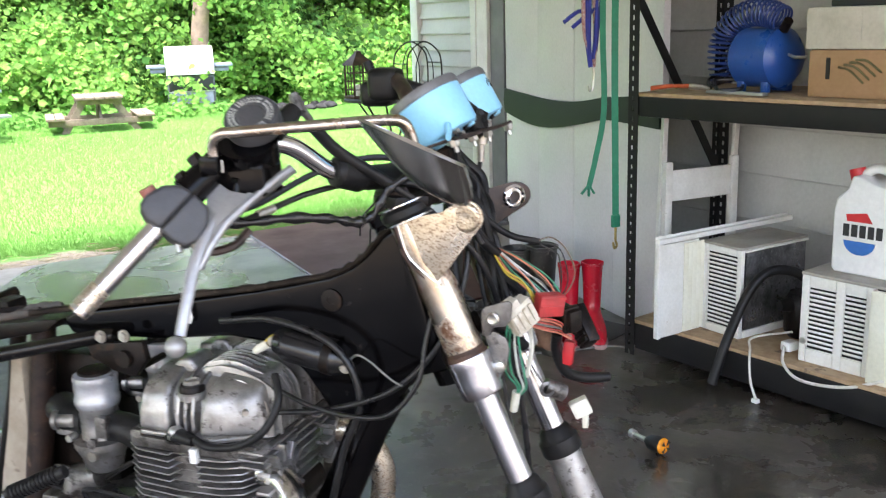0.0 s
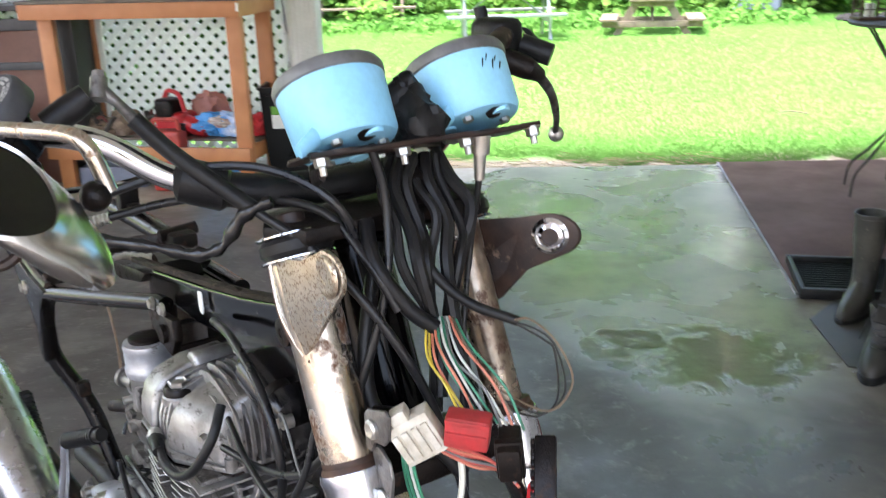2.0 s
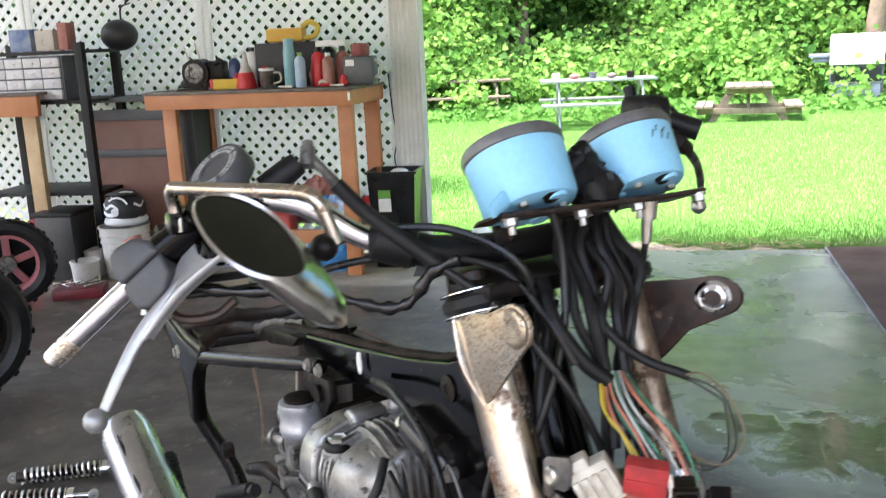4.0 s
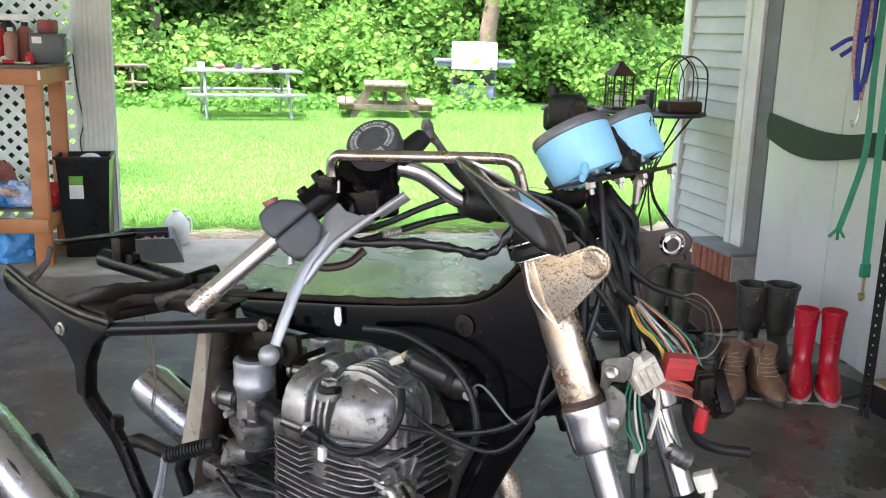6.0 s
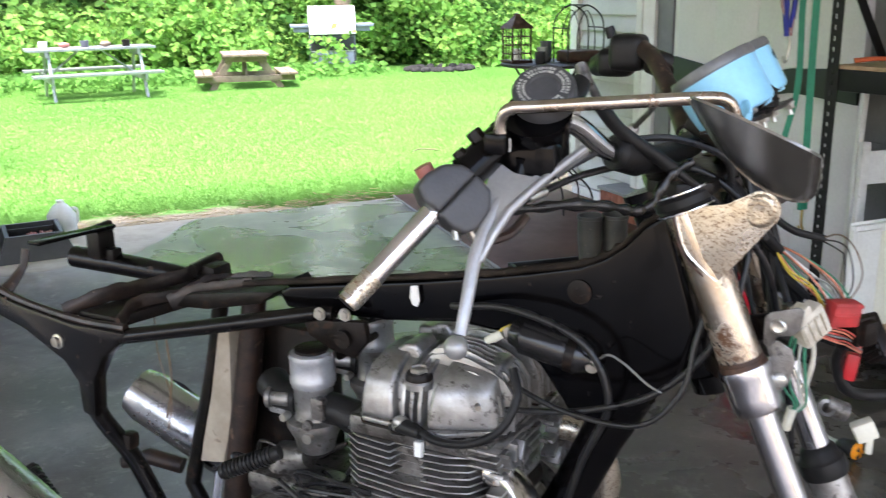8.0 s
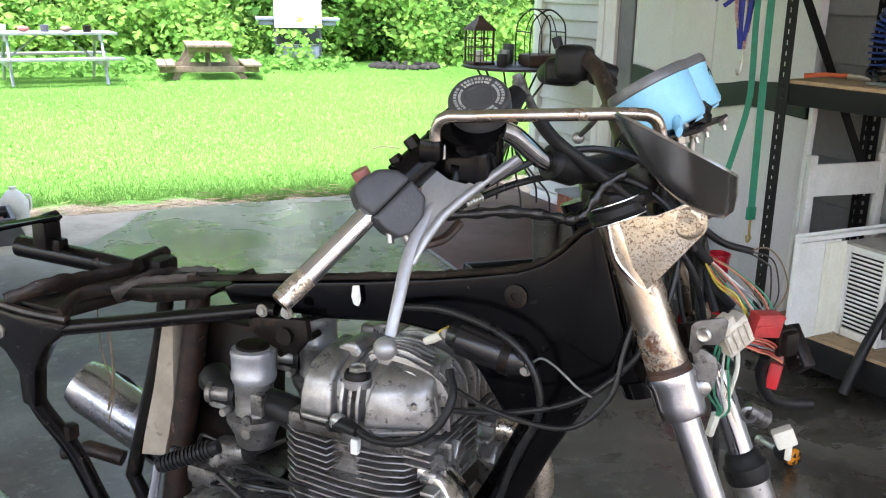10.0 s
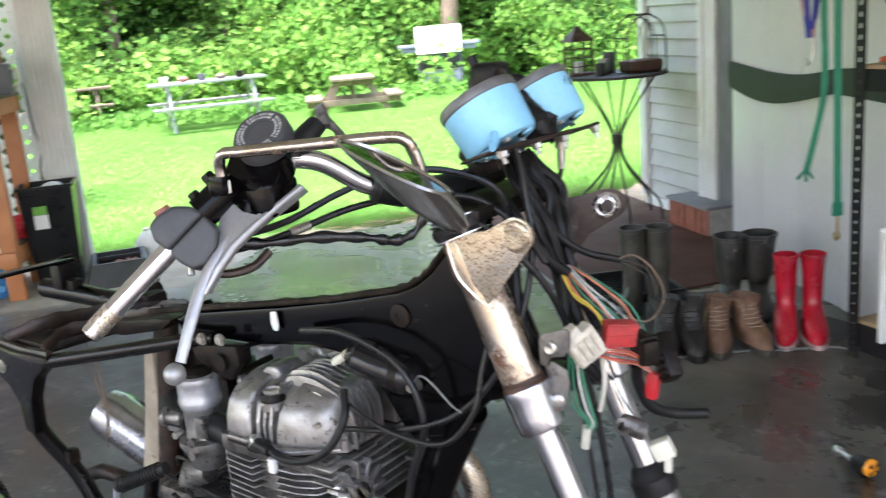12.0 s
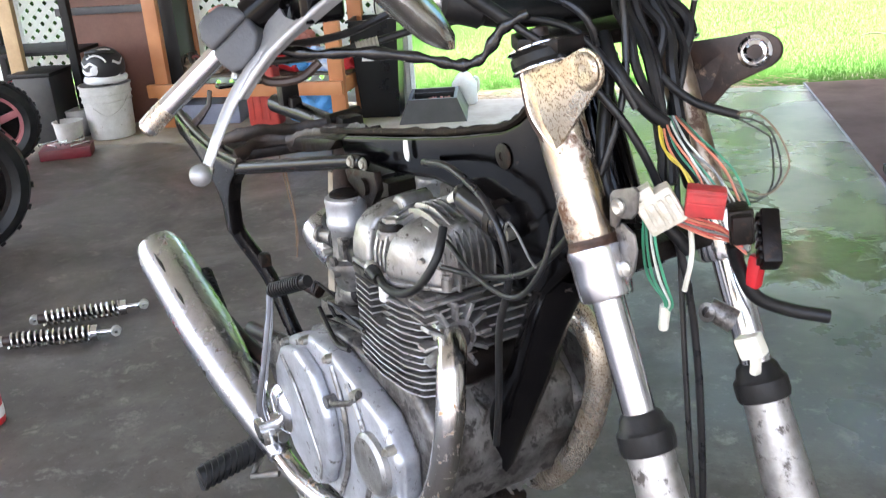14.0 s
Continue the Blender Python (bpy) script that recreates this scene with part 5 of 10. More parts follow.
# foot rests and kick starter
peg = part("foot_rest", G().loft([(-0.862, -0.20, 0.283), (-0.864, -0.225, 0.278), (-0.868, -0.34, 0.252), (-0.868, -0.345, 0.251)], [0.016, 0.022, 0.023, 0.018], 18), RUBBER, bike, "ribbed black rubber foot rest")
for i in range(9):
    t = i / 8
    p = Vector((-0.864, -0.235, 0.276)).lerp(Vector((-0.868, -0.335, 0.253)), t)
    part("foot_rest_rib", G().cyl(p - Vector((0, 0.0035, -0.001)), p + Vector((0, 0.0035, -0.001)), 0.0265, n=18), RUBBER, peg)
part("foot_rest_bracket", G().loft([(-0.80, -0.19, 0.32), (-0.84, -0.2, 0.30), (-0.862, -0.205, 0.282)], [0.012, 0.014, 0.016], 12).loft([(-0.87, -0.22, 0.25), (-0.84, -0.25, 0.235), (-0.80, -0.21, 0.245)], [0.006, 0.007, 0.006], 8), STEEL, peg, "dull steel foot rest bracket")
kick = part("kick_starter", G().tube([(-0.778, -0.225, 0.37), (-0.772, -0.232, 0.42), (-0.75, -0.222, 0.50), (-0.728, -0.207, 0.60), (-0.717, -0.201, 0.658)], [0.010] * 6 + [0.0085] * 6 + [0.0075] * 6 + [0.007] * 6 + [0.0065], 14), CHROME, bike, "bent chrome kick starter arm")
part("kick_hub", G().cyl((-0.778, -0.195, 0.37), (-0.778, -0.245, 0.37), 0.018, n=18).box((-0.80, -0.242, 0.335), (-0.76, -0.212, 0.375), 0.008), CHROMEPIT, kick)
part("kick_rubber", G().cyl((-0.717, -0.201, 0.655), (-0.632, -0.165, 0.691), 0.0105, n=14), RUBBER, kick, "ribbed black kick pedal rubber")
for i in range(13):
    p = Vector((-0.71, -0.198, 0.658)).lerp(Vector((-0.645, -0.17, 0.686)), i / 12)
    d = Vector((0.085, 0.036, 0.036)).normalized() * 0.0016
    ob = new("rubber_rib", G().cyl(p - d, p + d, 0.0135, n=14).mesh("rubber_rib", RUBBER))
    ob.parent = kick
g = G().cyl((-1.18, -0.185, 0.545), (-1.09, -0.185, 0.455), 0.0115, n=14)
for i in range(13):
    p = Vector((-1.175, -0.185, 0.54)).lerp(Vector((-1.10, -0.185, 0.465)), i / 12)
    d = Vector((0.09, 0, -0.09)).normalized() * 0.0018
    g.cyl(p - d, p + d, 0.0148, n=14)
part("pillion_peg", g, RUBBER, bike, "folded ribbed pillion foot rest")
part("pillion_bracket", G().loft([(-1.09, -0.18, 0.455), (-1.04, -0.165, 0.42), (-0.96, -0.15, 0.40)], [0.014, 0.016, 0.014], 12), BLACKGRIME, bike)
part("brake_pedal", G().tube([(-0.86, -0.15, 0.14), (-0.82, -0.16, 0.16), (-0.70, -0.165, 0.17), (-0.58, -0.17, 0.18)], 0.011, 12), CHROMEPIT, bike, "chrome brake pedal lever")
g = G().cyl((-0.40, 0.20, 0.36), (-0.46, 0.02, 0.285), 0.02, n=14)
for i in range(12):
    p = Vector((-0.402, 0.195, 0.358)).lerp(Vector((-0.457, 0.028, 0.288)), i / 11)
    d = Vector((-0.06, -0.18, -0.075)).normalized() * 0.004
    g.cyl(p - d, p + d, 0.0265, n=16)
part("bellows", g, surf("grey_rubber_bellows", (0.12, 0.11, 0.10), (0.06, 0.055, 0.05), 0.6, scale=20, fine=150, bump=0.2), bike, "grey ribbed rubber bellows")

# ---- handlebar and controls ----
bar_pts = [(-0.302, -0.448, 1.056), (-0.254, -0.376, 1.128), (-0.222, -0.328, 1.176), (-0.2, -0.29, 1.21), (-0.17, -0.228, 1.204), (-0.147, -0.174, 1.168), (-0.127, -0.12, 1.15), (-0.115, -0.07, 1.142), (-0.11, 0.0, 1.14),
           (-0.125, 0.08, 1.15), (-0.165, 0.16, 1.185), (-0.215, 0.235, 1.232), (-0.255, 0.29, 1.248), (-0.30, 0.345, 1.238), (-0.34, 0.39, 1.222), (-0.368, 0.424, 1.208)]
bar = part("handlebar", G().tube(bar_pts, 0.0112, 20, 8), CHROME, bike, "chrome handlebar without grips")
part("bar_end_rust", G().loft([(-0.303, -0.4495, 1.0545), (-0.2985, -0.4425, 1.0615), (-0.288, -0.427, 1.077)], [0.0105, 0.0117, 0.0116], 20), RUSTCHROME, bar, "rusty bar end")
# Dark disc stands in for the shade inside the hollow bar.
part("bar_hole", G().cyl((-0.3032, -0.4498, 1.0542), (-0.3036, -0.4504, 1.0536), 0.009, n=16), BLACKGRIME, bar)
bd = Vector((0.048, 0.072, 0.072)).normalized()

sb_u = Vector((0.666, 0.256, -0.7)).normalized()
SBM = Matrix.Translation((-0.247, -0.366, 1.138)) @ Matrix((sb_u, bd, sb_u.cross(bd))).transposed().to_4x4()
sw = part("switch_box", G().prism([(-0.029, -0.006), (-0.031, 0.006), (-0.026, 0.026), (-0.012, 0.039), (0.0035, 0.042), (0.0035, -0.011), (-0.014, -0.013)], -0.021, 0.021, "z", 0.0055, 3, m=SBM), SWITCH, bar, "black two-part switch box")
part("lower_half", G().prism([(0.0045, -0.011), (0.0045, 0.042), (0.026, 0.04), (0.038, 0.026), (0.041, 0.004), (0.035, -0.008), (0.02, -0.012)], -0.02, 0.02, "z", 0.0045, 3, m=SBM), SWITCH, sw)
part("cable_nipple", G().cyl(SBM @ Vector((0.038, 0.004, -0.004)), SBM @ Vector((0.051, 0.0, -0.004)), 0.005, n=12), STEEL, sw)
part("starter_button", G().cyl((-0.256, -0.36, 1.15), (-0.266, -0.366, 1.174), 0.009, n=14), REDFADED, sw, "faded red button")
part("switch_screw", G().cyl((-0.232, -0.365, 1.118), (-0.228, -0.369, 1.105), 0.004, n=8), STEEL, sw)
mc = part("brake_reservoir", G().lathe([(0.026, 0.0), (0.03, 0.004), (0.031, 0.026), (0.034, 0.028), (0.034, 0.034)], Matrix.Translation((-0.178, -0.286, 1.194)) @ pose(0, 0, 0, 34, 10), 28), BLACKPAINT, bar, "black brake fluid reservoir")
part("reservoir_body", G().box((-0.205, -0.318, 1.158), (-0.15, -0.272, 1.197), 0.008, 3).box((-0.222, -0.315, 1.168), (-0.19, -0.28, 1.212), 0.008, 3), BLACKPAINT, mc)
capm = Matrix.Translation((-0.167, -0.305, 1.247)) @ pose(0, 0, 0, 40, 12) @ Matrix.Scale(0.84, 4) @ Matrix.Translation((0, 0, -0.0245))
part("reservoir_cap", G().lathe([(0.036, 0.0), (0.037, 0.003), (0.037, 0.02), (0.034, 0.025), (0.033, 0.0255), (0.033, 0.0245), (0.018, 0.0245), (0.017, 0.0225), (0.0001, 0.0225)], capm, 36), SWITCH, mc, "round black reservoir cap with a worn white ring of print")
g = G()
for k in range(40):
    a = 2 * math.pi * k / 40
    if k % 10 == 9:
        continue
    for r0, r1 in ((0.0215, 0.0245), (0.0265, 0.030)):
        g.box((r0, -0.0012 - 0.0004 * (k % 3), 0.0246), (r1, 0.0011, 0.0252), m=capm @ pose(0, 0, 0, 0, 0, math.degrees(a)))
part("cap_print", g, surf("worn_white_print", (0.45, 0.45, 0.42), (0.25, 0.25, 0.24), 0.6, scale=90, fine=300, bump=0.0), mc, "worn white print")
part("bar_clamp", G().cyl((-0.232, -0.342, 1.164), (-0.206, -0.302, 1.198), 0.0185, n=18).box((-0.212, -0.345, 1.185), (-0.188, -0.318, 1.206), 0.005), BLACKPAINT, mc)
part("clamp_screw", G().hexa((-0.222, -0.325, 1.192), (-0.5, -0.2, 0.7), 0.008, 0.016).hexa((-0.232, -0.34, 1.176), (-0.5, -0.2, 0.7), 0.007, 0.014), BLACKGRIME, mc)
part("hose_boot", G().loft([(-0.165, -0.262, 1.222), (-0.16, -0.24, 1.236), (-0.158, -0.228, 1.244)], [0.012, 0.0125, 0.011], 14), RUBBER, mc, "black rubber boot of the brake hose")
part("banjo", G().cyl((-0.154, -0.221, 1.24), (-0.162, -0.216, 1.257), 0.0075, n=12).hexa((-0.162, -0.216, 1.257), (-0.4, 0.25, 0.88), 0.006, 0.006).loft([(-0.158, -0.217, 1.247), (-0.153, -0.206, 1.236), (-0.15, -0.192, 1.217)], [0.007, 0.0045, 0.006], 10), ALUDIRTY, mc, "silver banjo fitting")
part("hose_sleeve", G().loft(smooth_line([(-0.151, -0.195, 1.221), (-0.135, -0.17, 1.19), (-0.105, -0.14, 1.16), (-0.085, -0.12, 1.14)], 4), 0.0078, 12), RUBBER, mc, "black sleeve on the brake hose")
part("brake_hose", G().tube([(-0.15, -0.194, 1.22), (-0.135, -0.17, 1.19), (-0.085, -0.12, 1.14), (-0.05, -0.08, 1.10), (0.0, -0.04, 1.03), (0.02, 0.0, 0.93), (0.04, 0.02, 0.80), (0.05, 0.03, 0.6), (0.045, 0.04, 0.38)], 0.0045, 10), CABLE, mc, "black brake hose")
wide = Vector((0.76, 0.44, -0.36))
lev_pts = smooth_line([(-0.174, -0.302, 1.166), (-0.188, -0.322, 1.152), (-0.2, -0.348, 1.128), (-0.203, -0.378, 1.096), (-0.2, -0.402, 1.062), (-0.199, -0.42, 1.03)], 6)
lev = part("brake_lever", G().loft(lev_pts, [0.011, 0.0115, 0.0118, 0.0115, 0.011, 0.0104, 0.0098, 0.0092, 0.0087, 0.0083, 0.008, 0.0078] + [0.0076 - 0.00011 * i for i in range(len(lev_pts) - 12)], 16, flat=0.5, up=wide), ALUSMOOTH, bar, "dull aluminium brake lever with a ball end")
part("lever_ball", G().ball((-0.199, -0.429, 1.021), 0.0115), ALUSMOOTH, lev)
def on_lever(x, z):
    """The plane of the lever's flat root."""
    return Vector((x, -0.318 + 0.7 * (z - 1.172) + 0.266 * (x + 0.21), z))


web = [on_lever(x, z) for x, z in ((-0.209, 1.173), (-0.19, 1.163), (-0.172, 1.160), (-0.15, 1.174), (-0.134, 1.189), (-0.126, 1.184), (-0.15, 1.163), (-0.168, 1.149), (-0.184, 1.131), (-0.194, 1.11), (-0.198, 1.09), (-0.206, 1.09), (-0.209, 1.11), (-0.21, 1.135), (-0.213, 1.155))]
off = Vector((0.266, -1.0, 0.7)).normalized() * 0.0042
k_ = len(web)
part("lever_web", G().add([q + off for q in web] + [q - off for q in web], [list(range(k_)), list(range(2 * k_ - 1, k_ - 1, -1))] + [[k, k_ + k, k_ + (k + 1) % k_, (k + 1) % k_] for k in range(k_)]), ALUSMOOTH, lev)
part("lever_edge", G().loft([on_lever(x, z) + off for x, z in ((-0.13, 1.186), (-0.152, 1.166), (-0.169, 1.149), (-0.185, 1.131), (-0.195, 1.109), (-0.2, 1.088))], [0.0035, 0.0042, 0.0046, 0.005, 0.0048, 0.003], 10), ALUSMOOTH, lev)
part("lever_pivot", G().cyl((-0.188, -0.318, 1.15), (-0.184, -0.308, 1.18), 0.008, n=14).hexa((-0.185, -0.312, 1.176), (0.1, -0.4, 0.9), 0.0075, 0.006), BLACKPAINT, lev)
# left controls
part("far_bar_sleeve", G().tube([(-0.128, 0.085, 1.152), (-0.165, 0.16, 1.185), (-0.215, 0.235, 1.232), (-0.248, 0.28, 1.247)], 0.0128, 16), RUSTMETAL, bar, "rust-brown sleeve on the bar")
lc = part("left_switch", G().box((-0.30, 0.265, 1.212), (-0.245, 0.315, 1.268), 0.016, 3).box((-0.33, 0.30, 1.20), (-0.275, 0.345, 1.245), 0.014, 3), RUBBER, bar, "black left switch cluster")
part("left_switch_knob", G().cyl((-0.25, 0.31, 1.235), (-0.222, 0.335, 1.222), 0.014, n=16), RUBBER, lc)
part("left_switch_knob", G().cyl((-0.30, 0.29, 1.262), (-0.306, 0.29, 1.278), 0.008, n=12), RUBBER, lc)
part("left_lever_perch", G().loft([(-0.23, 0.262, 1.225), (-0.215, 0.29, 1.212), (-0.225, 0.318, 1.2)], [0.014, 0.014, 0.009], 12), BLACKGRIME, lc)
cl = part("clutch_lever", G().loft(smooth_line([(-0.222, 0.31, 1.205), (-0.235, 0.345, 1.175), (-0.262, 0.378, 1.14), (-0.294, 0.405, 1.11)], 6), [0.0068] * 6 + [0.0064] * 6 + [0.0055] * 7, 12, flat=0.8), ALUDIRTY, bar, "aluminium clutch lever")
part("clutch_lever_ball", G().ball((-0.299, 0.41, 1.104), 0.011), ALU, cl)
part("left_grip", G().loft([(-0.318, 0.364, 1.233), (-0.322, 0.369, 1.23), (-0.368, 0.424, 1.208), (-0.374, 0.431, 1.205)], [0.0165, 0.0185, 0.0185, 0.015], 18).cyl((-0.375, 0.4325, 1.2045), (-0.3755, 0.433, 1.2043), 0.01, n=14), RUBBER, bar, "black rubber grip")

# mirror
mir = part("mirror", G().tube([(-0.196, -0.335, 1.195), (-0.196, -0.338, 1.216), (-0.186, -0.34, 1.229), (-0.165, -0.333, 1.231), (-0.08, -0.303, 1.236), (-0.02, -0.281, 1.239), (-0.002, -0.274, 1.236), (0.004, -0.268, 1.222), (0.006, -0.262, 1.2)],
                              0.0062, 14, 6), STEMCHROME, bar, "rust-hazed chrome mirror stem bent round the reservoir")
part("mirror_nut", G().hexa((-0.196, -0.335, 1.188), (0, 0, 1), 0.009, 0.014), STEEL, mir)
LH, LW = 0.0593, 0.036
MM = (Matrix(((0.9233, -0.0245, 0.3833, 0.0341), (0.0174, 0.9996, 0.022, -0.3397), (-0.3837, -0.0136, 0.9234, 1.2201), (0, 0, 0, 1)))) @ pose(0, 0, 0, -13)
n, vs, fs = 40, [], []
prof = [(0.0, -0.051), (0.3, -0.049), (0.55, -0.043), (0.78, -0.0306), (0.93, -0.0138), (0.99, -0.0036), (1.0, 0.003), (0.97, 0.006), (0.945, 0.003)]
for r, z in prof:
    back = max(0.0, -z) / 0.051
    for k in range(n):
        a = 2 * math.pi * k / n
        ca, sa = math.cos(a), math.sin(a)
        e = 2.3
        q = (abs(ca) ** e + abs(sa) ** e) ** (-1 / e)
        vs.append((max(r, 1e-4) * q * ca * LH + 0.036 * back, max(r, 1e-4) * q * sa * LW + 0.06 * back ** 0.7, z * 0.78))
fs = [[i * n + k, i * n + (k + 1) % n, (i + 1) * n + (k + 1) % n, (i + 1) * n + k] for i in range(len(prof) - 1) for k in range(n)]
part("mirror_shell", G().add(vs, fs, MM), MIRRORSHELL, mir, "dull silver mirror shell")
part("mirror_glass", G().add([(0, 0, 0.003)] + vs[-n:], [[0, 1 + k, 1 + (k + 1) % n] for k in range(n)], MM), MIRROR, mir, "mirror glass")
part("mirror_swivel", G().ball((0.006, -0.272, 1.198), 0.011), BLACKGRIME, mir)

# gauges
PLATE = Matrix.Translation((-0.0465, 0.018, 1.2025)) @ pose(0, 0, 0, -1.2, -19, 0)
plate = part("gauge_plate", G().prism([(0.034, -0.118), (0.04, -0.09), (0.03, -0.03), (0.036, 0.03), (0.03, 0.09), (0.036, 0.118), (0.018, 0.126), (-0.02, 0.12), (-0.032, 0.08), (-0.026, 0.02), (-0.036, -0.06), (-0.028, -0.112), (0.0, -0.122)], -0.0195, -0.0165, "z", 0.0012, m=PLATE), RUSTWORN, bike, "bent rusty gauge mounting plate")
part("plate_lip", G().tube([PLATE @ Vector(q) for q in ((0.034, -0.118, -0.019), (0.038, -0.06, -0.0205), (0.032, 0.0, -0.019), (0.035, 0.06, -0.02), (0.034, 0.118, -0.018))], 0.0028, 8), RUSTMETAL, plate, "rust-edged front lip")
GA = []
for y, bx, bz, lean in ((-0.05, -0.0424, 1.2049, -33), (0.0888, -0.0511, 1.2053, -33)):
    gm = Matrix.Translation((bx, y, bz)) @ pose(0, 0, 0, -1.2, lean, 0)
    ga = part("gauge", G().lathe([(0.0001, -0.014), (0.034, -0.014), (0.0425, -0.0125), (0.0455, -0.008), (0.0482, 0.036), (0.0484, 0.041)], gm, 36), BLUEGAUGE, plate, "sky-blue painted instrument housing")
    part("gauge_rim", G().lathe([(0.048, 0.041), (0.0498, 0.0425), (0.0502, 0.049), (0.048, 0.0535), (0.043, 0.054), (0.0425, 0.051)], gm, 36), GAUGERIM, ga, "scratched grey bezel")
    part("gauge_lens", G().lathe([(0.0001, 0.0515), (0.0425, 0.051)], gm, 36), BLACKPAINT, ga, "dark instrument lens")
    for a in (20, 140, 260):
        p0 = Vector((0.03 * math.cos(radians(a)), 0.03 * math.sin(radians(a)), -0.012))
        part("gauge_foot", G().cyl(gm @ p0, gm @ (p0 - Vector((0, 0, 0.0045))), 0.0105, 0.009, 16), BLUEGAUGE, ga)
    for a in (75, 195, 315):
        p0 = gm @ Vector((0.03 * math.cos(radians(a)), 0.03 * math.sin(radians(a)), -0.0135))
        part("gauge_screw", G().hexa(p0, gm.to_3x3() @ Vector((0, 0, -1)), 0.005, 0.005), STEEL, ga)
    part("gauge_tab", G().loft([gm @ Vector(q) for q in ((-0.012, 0.045, 0.026), (-0.013, 0.056, 0.034), (-0.0145, 0.07, 0.044))], [0.007, 0.006, 0.0048], 12, flat=0.6).box((-0.018, 0.044, 0.012), (-0.009, 0.05, 0.042), 0.002, m=gm), BLUEGAUGE, ga)
    part("gauge_foot", G().loft([gm @ Vector(q) for q in ((0.02, -0.038, -0.008), (0.022, -0.05, -0.016), (0.022, -0.057, -0.02))], [0.009, 0.008, 0.006], 12, flat=0.6), BLUEGAUGE, ga)
    part("drive_socket", G().cyl(gm @ Vector((0.03, 0.004, -0.0125)), gm @ Vector((0.031, 0.004, -0.0155)), 0.009, n=16), BLACKGRIME, ga)
    GA.append(gm)
for a0, z0, ln in ((-4, 0.03, 0.008), (3, 0.034, 0.006), (9, 0.029, 0.009), (15, 0.032, 0.005), (20, 0.026, 0.006)):
    p0 = Vector((0.0484 * math.cos(radians(a0)), 0.0484 * math.sin(radians(a0)), z0))
    part("gauge_scratch", G().loft([GA[1] @ p0, GA[1] @ (p0 - Vector((0.0002, 0.003, ln)))], [0.0007, 0.0004], 5), BLACKGRIME, plate, "dark scratched-through paint")
blk = G().loft(smooth_line([(-0.028, 0.018, 1.188), (-0.03, 0.019, 1.206), (-0.042, 0.014, 1.222), (-0.05, 0.01, 1.232), (-0.056, 0.008, 1.238)], 4), [0.02, 0.021, 0.022, 0.022, 0.022, 0.021, 0.021, 0.02, 0.02, 0.019, 0.019, 0.018, 0.017, 0.016, 0.015, 0.013, 0.009][:len(smooth_line([(0, 0, 0)] * 5, 4))], 24)
blk.v = [tuple(Vector(q) + 0.008 * noise.noise_vector(Vector(q) * 60) + 0.006 * noise.noise_vector(Vector(q) * 170)) for q in blk.v]
part("idiot_light_block", blk, RUBBER, plate, "torn black warning lamp rubber")
for x, y in ((0.028, -0.106), (0.024, -0.026), (0.022, 0.042), (0.03, 0.112)):
    p0, dn = PLATE @ Vector((x, y, -0.02)), PLATE.to_3x3() @ Vector((0, 0, -1))
    part("plate_nut", G().cyl(p0, p0 + dn * 0.002, 0.0085, n=16).hexa(p0 + dn * 0.002, dn, 0.0068, 0.007).cyl(p0 + dn * 0.008, p0 + dn * 0.016, 0.0032, n=8), STEEL, plate)
part("plate_brace", G().loft([(-0.09, -0.06, 1.185), (-0.055, -0.075, 1.168), (-0.02, -0.085, 1.178)], [0.008, 0.009, 0.006], 8, flat=0.5).loft([(-0.1, 0.02, 1.185), (-0.06, 0.03, 1.15), (-0.07, 0.04, 1.12)], [0.008, 0.01, 0.012], 8), BLACKGRIME, plate)
sc = part("speedometer_cable", G().tube([(-0.034, 0.09, 1.185), (-0.038, 0.089, 1.15), (-0.05, 0.084, 1.07), (-0.035, 0.062, 0.98), (-0.005, 0.04, 0.88), (0.03, 0.02, 0.72), (0.06, 0.02, 0.45)], 0.0034, 10), CABLE, bike, "black speedometer cable")
part("cable_nut", G().loft([(-0.036, 0.09, 1.186), (-0.0375, 0.0895, 1.168), (-0.038, 0.0893, 1.167), (-0.039, 0.089, 1.142)], [0.009, 0.009, 0.006, 0.005], 12), STEEL, sc, "knurled silver cable nut")
part("tachometer_cable", G().tube([(-0.035, -0.03, 1.195), (-0.03, -0.02, 1.14), (-0.015, -0.035, 1.06), (-0.03, -0.07, 0.95), (-0.10, -0.085, 0.86), (-0.2, -0.09, 0.815), (-0.3, -0.1, 0.80)], 0.0042, 10), CABLE, bike, "black tachometer cable")

# ---- cables and wiring ----
def lead(name, pts, r, mat, label="", n=8, steps=6):
    return part(name, G().tube(pts, r, n, steps), mat, bike, label)


lead("return_cable", [(-0.237, -0.335, 1.116), (-0.224, -0.28, 1.116), (-0.21, -0.231, 1.1215), (-0.178, -0.164, 1.136), (-0.13, -0.11, 1.142), (-0.07, -0.06, 1.13), (-0.02, -0.045, 1.09), (0.0, -0.03, 1.05)], 0.0042, CABLE, "black return cable", 10)
adj = (Vector((-0.212, -0.236, 1.1205)), Vector((-0.202, -0.214, 1.125)))
part("cable_adjuster", G().loft([adj[0].lerp(adj[1], i / 12) for i in range(13)], [0.0048 if i % 2 else 0.006 for i in range(13)], 10), STEEL, bike, "ribbed steel cable adjuster")
part("bar_collar", G().loft([(-0.142, -0.166, 1.165), (-0.14, -0.163, 1.1645), (-0.126, -0.13, 1.153), (-0.124, -0.126, 1.152)], [0.016, 0.0205, 0.0205, 0.016], 18), RUBBER, bar, "black rubber collar on the bar")
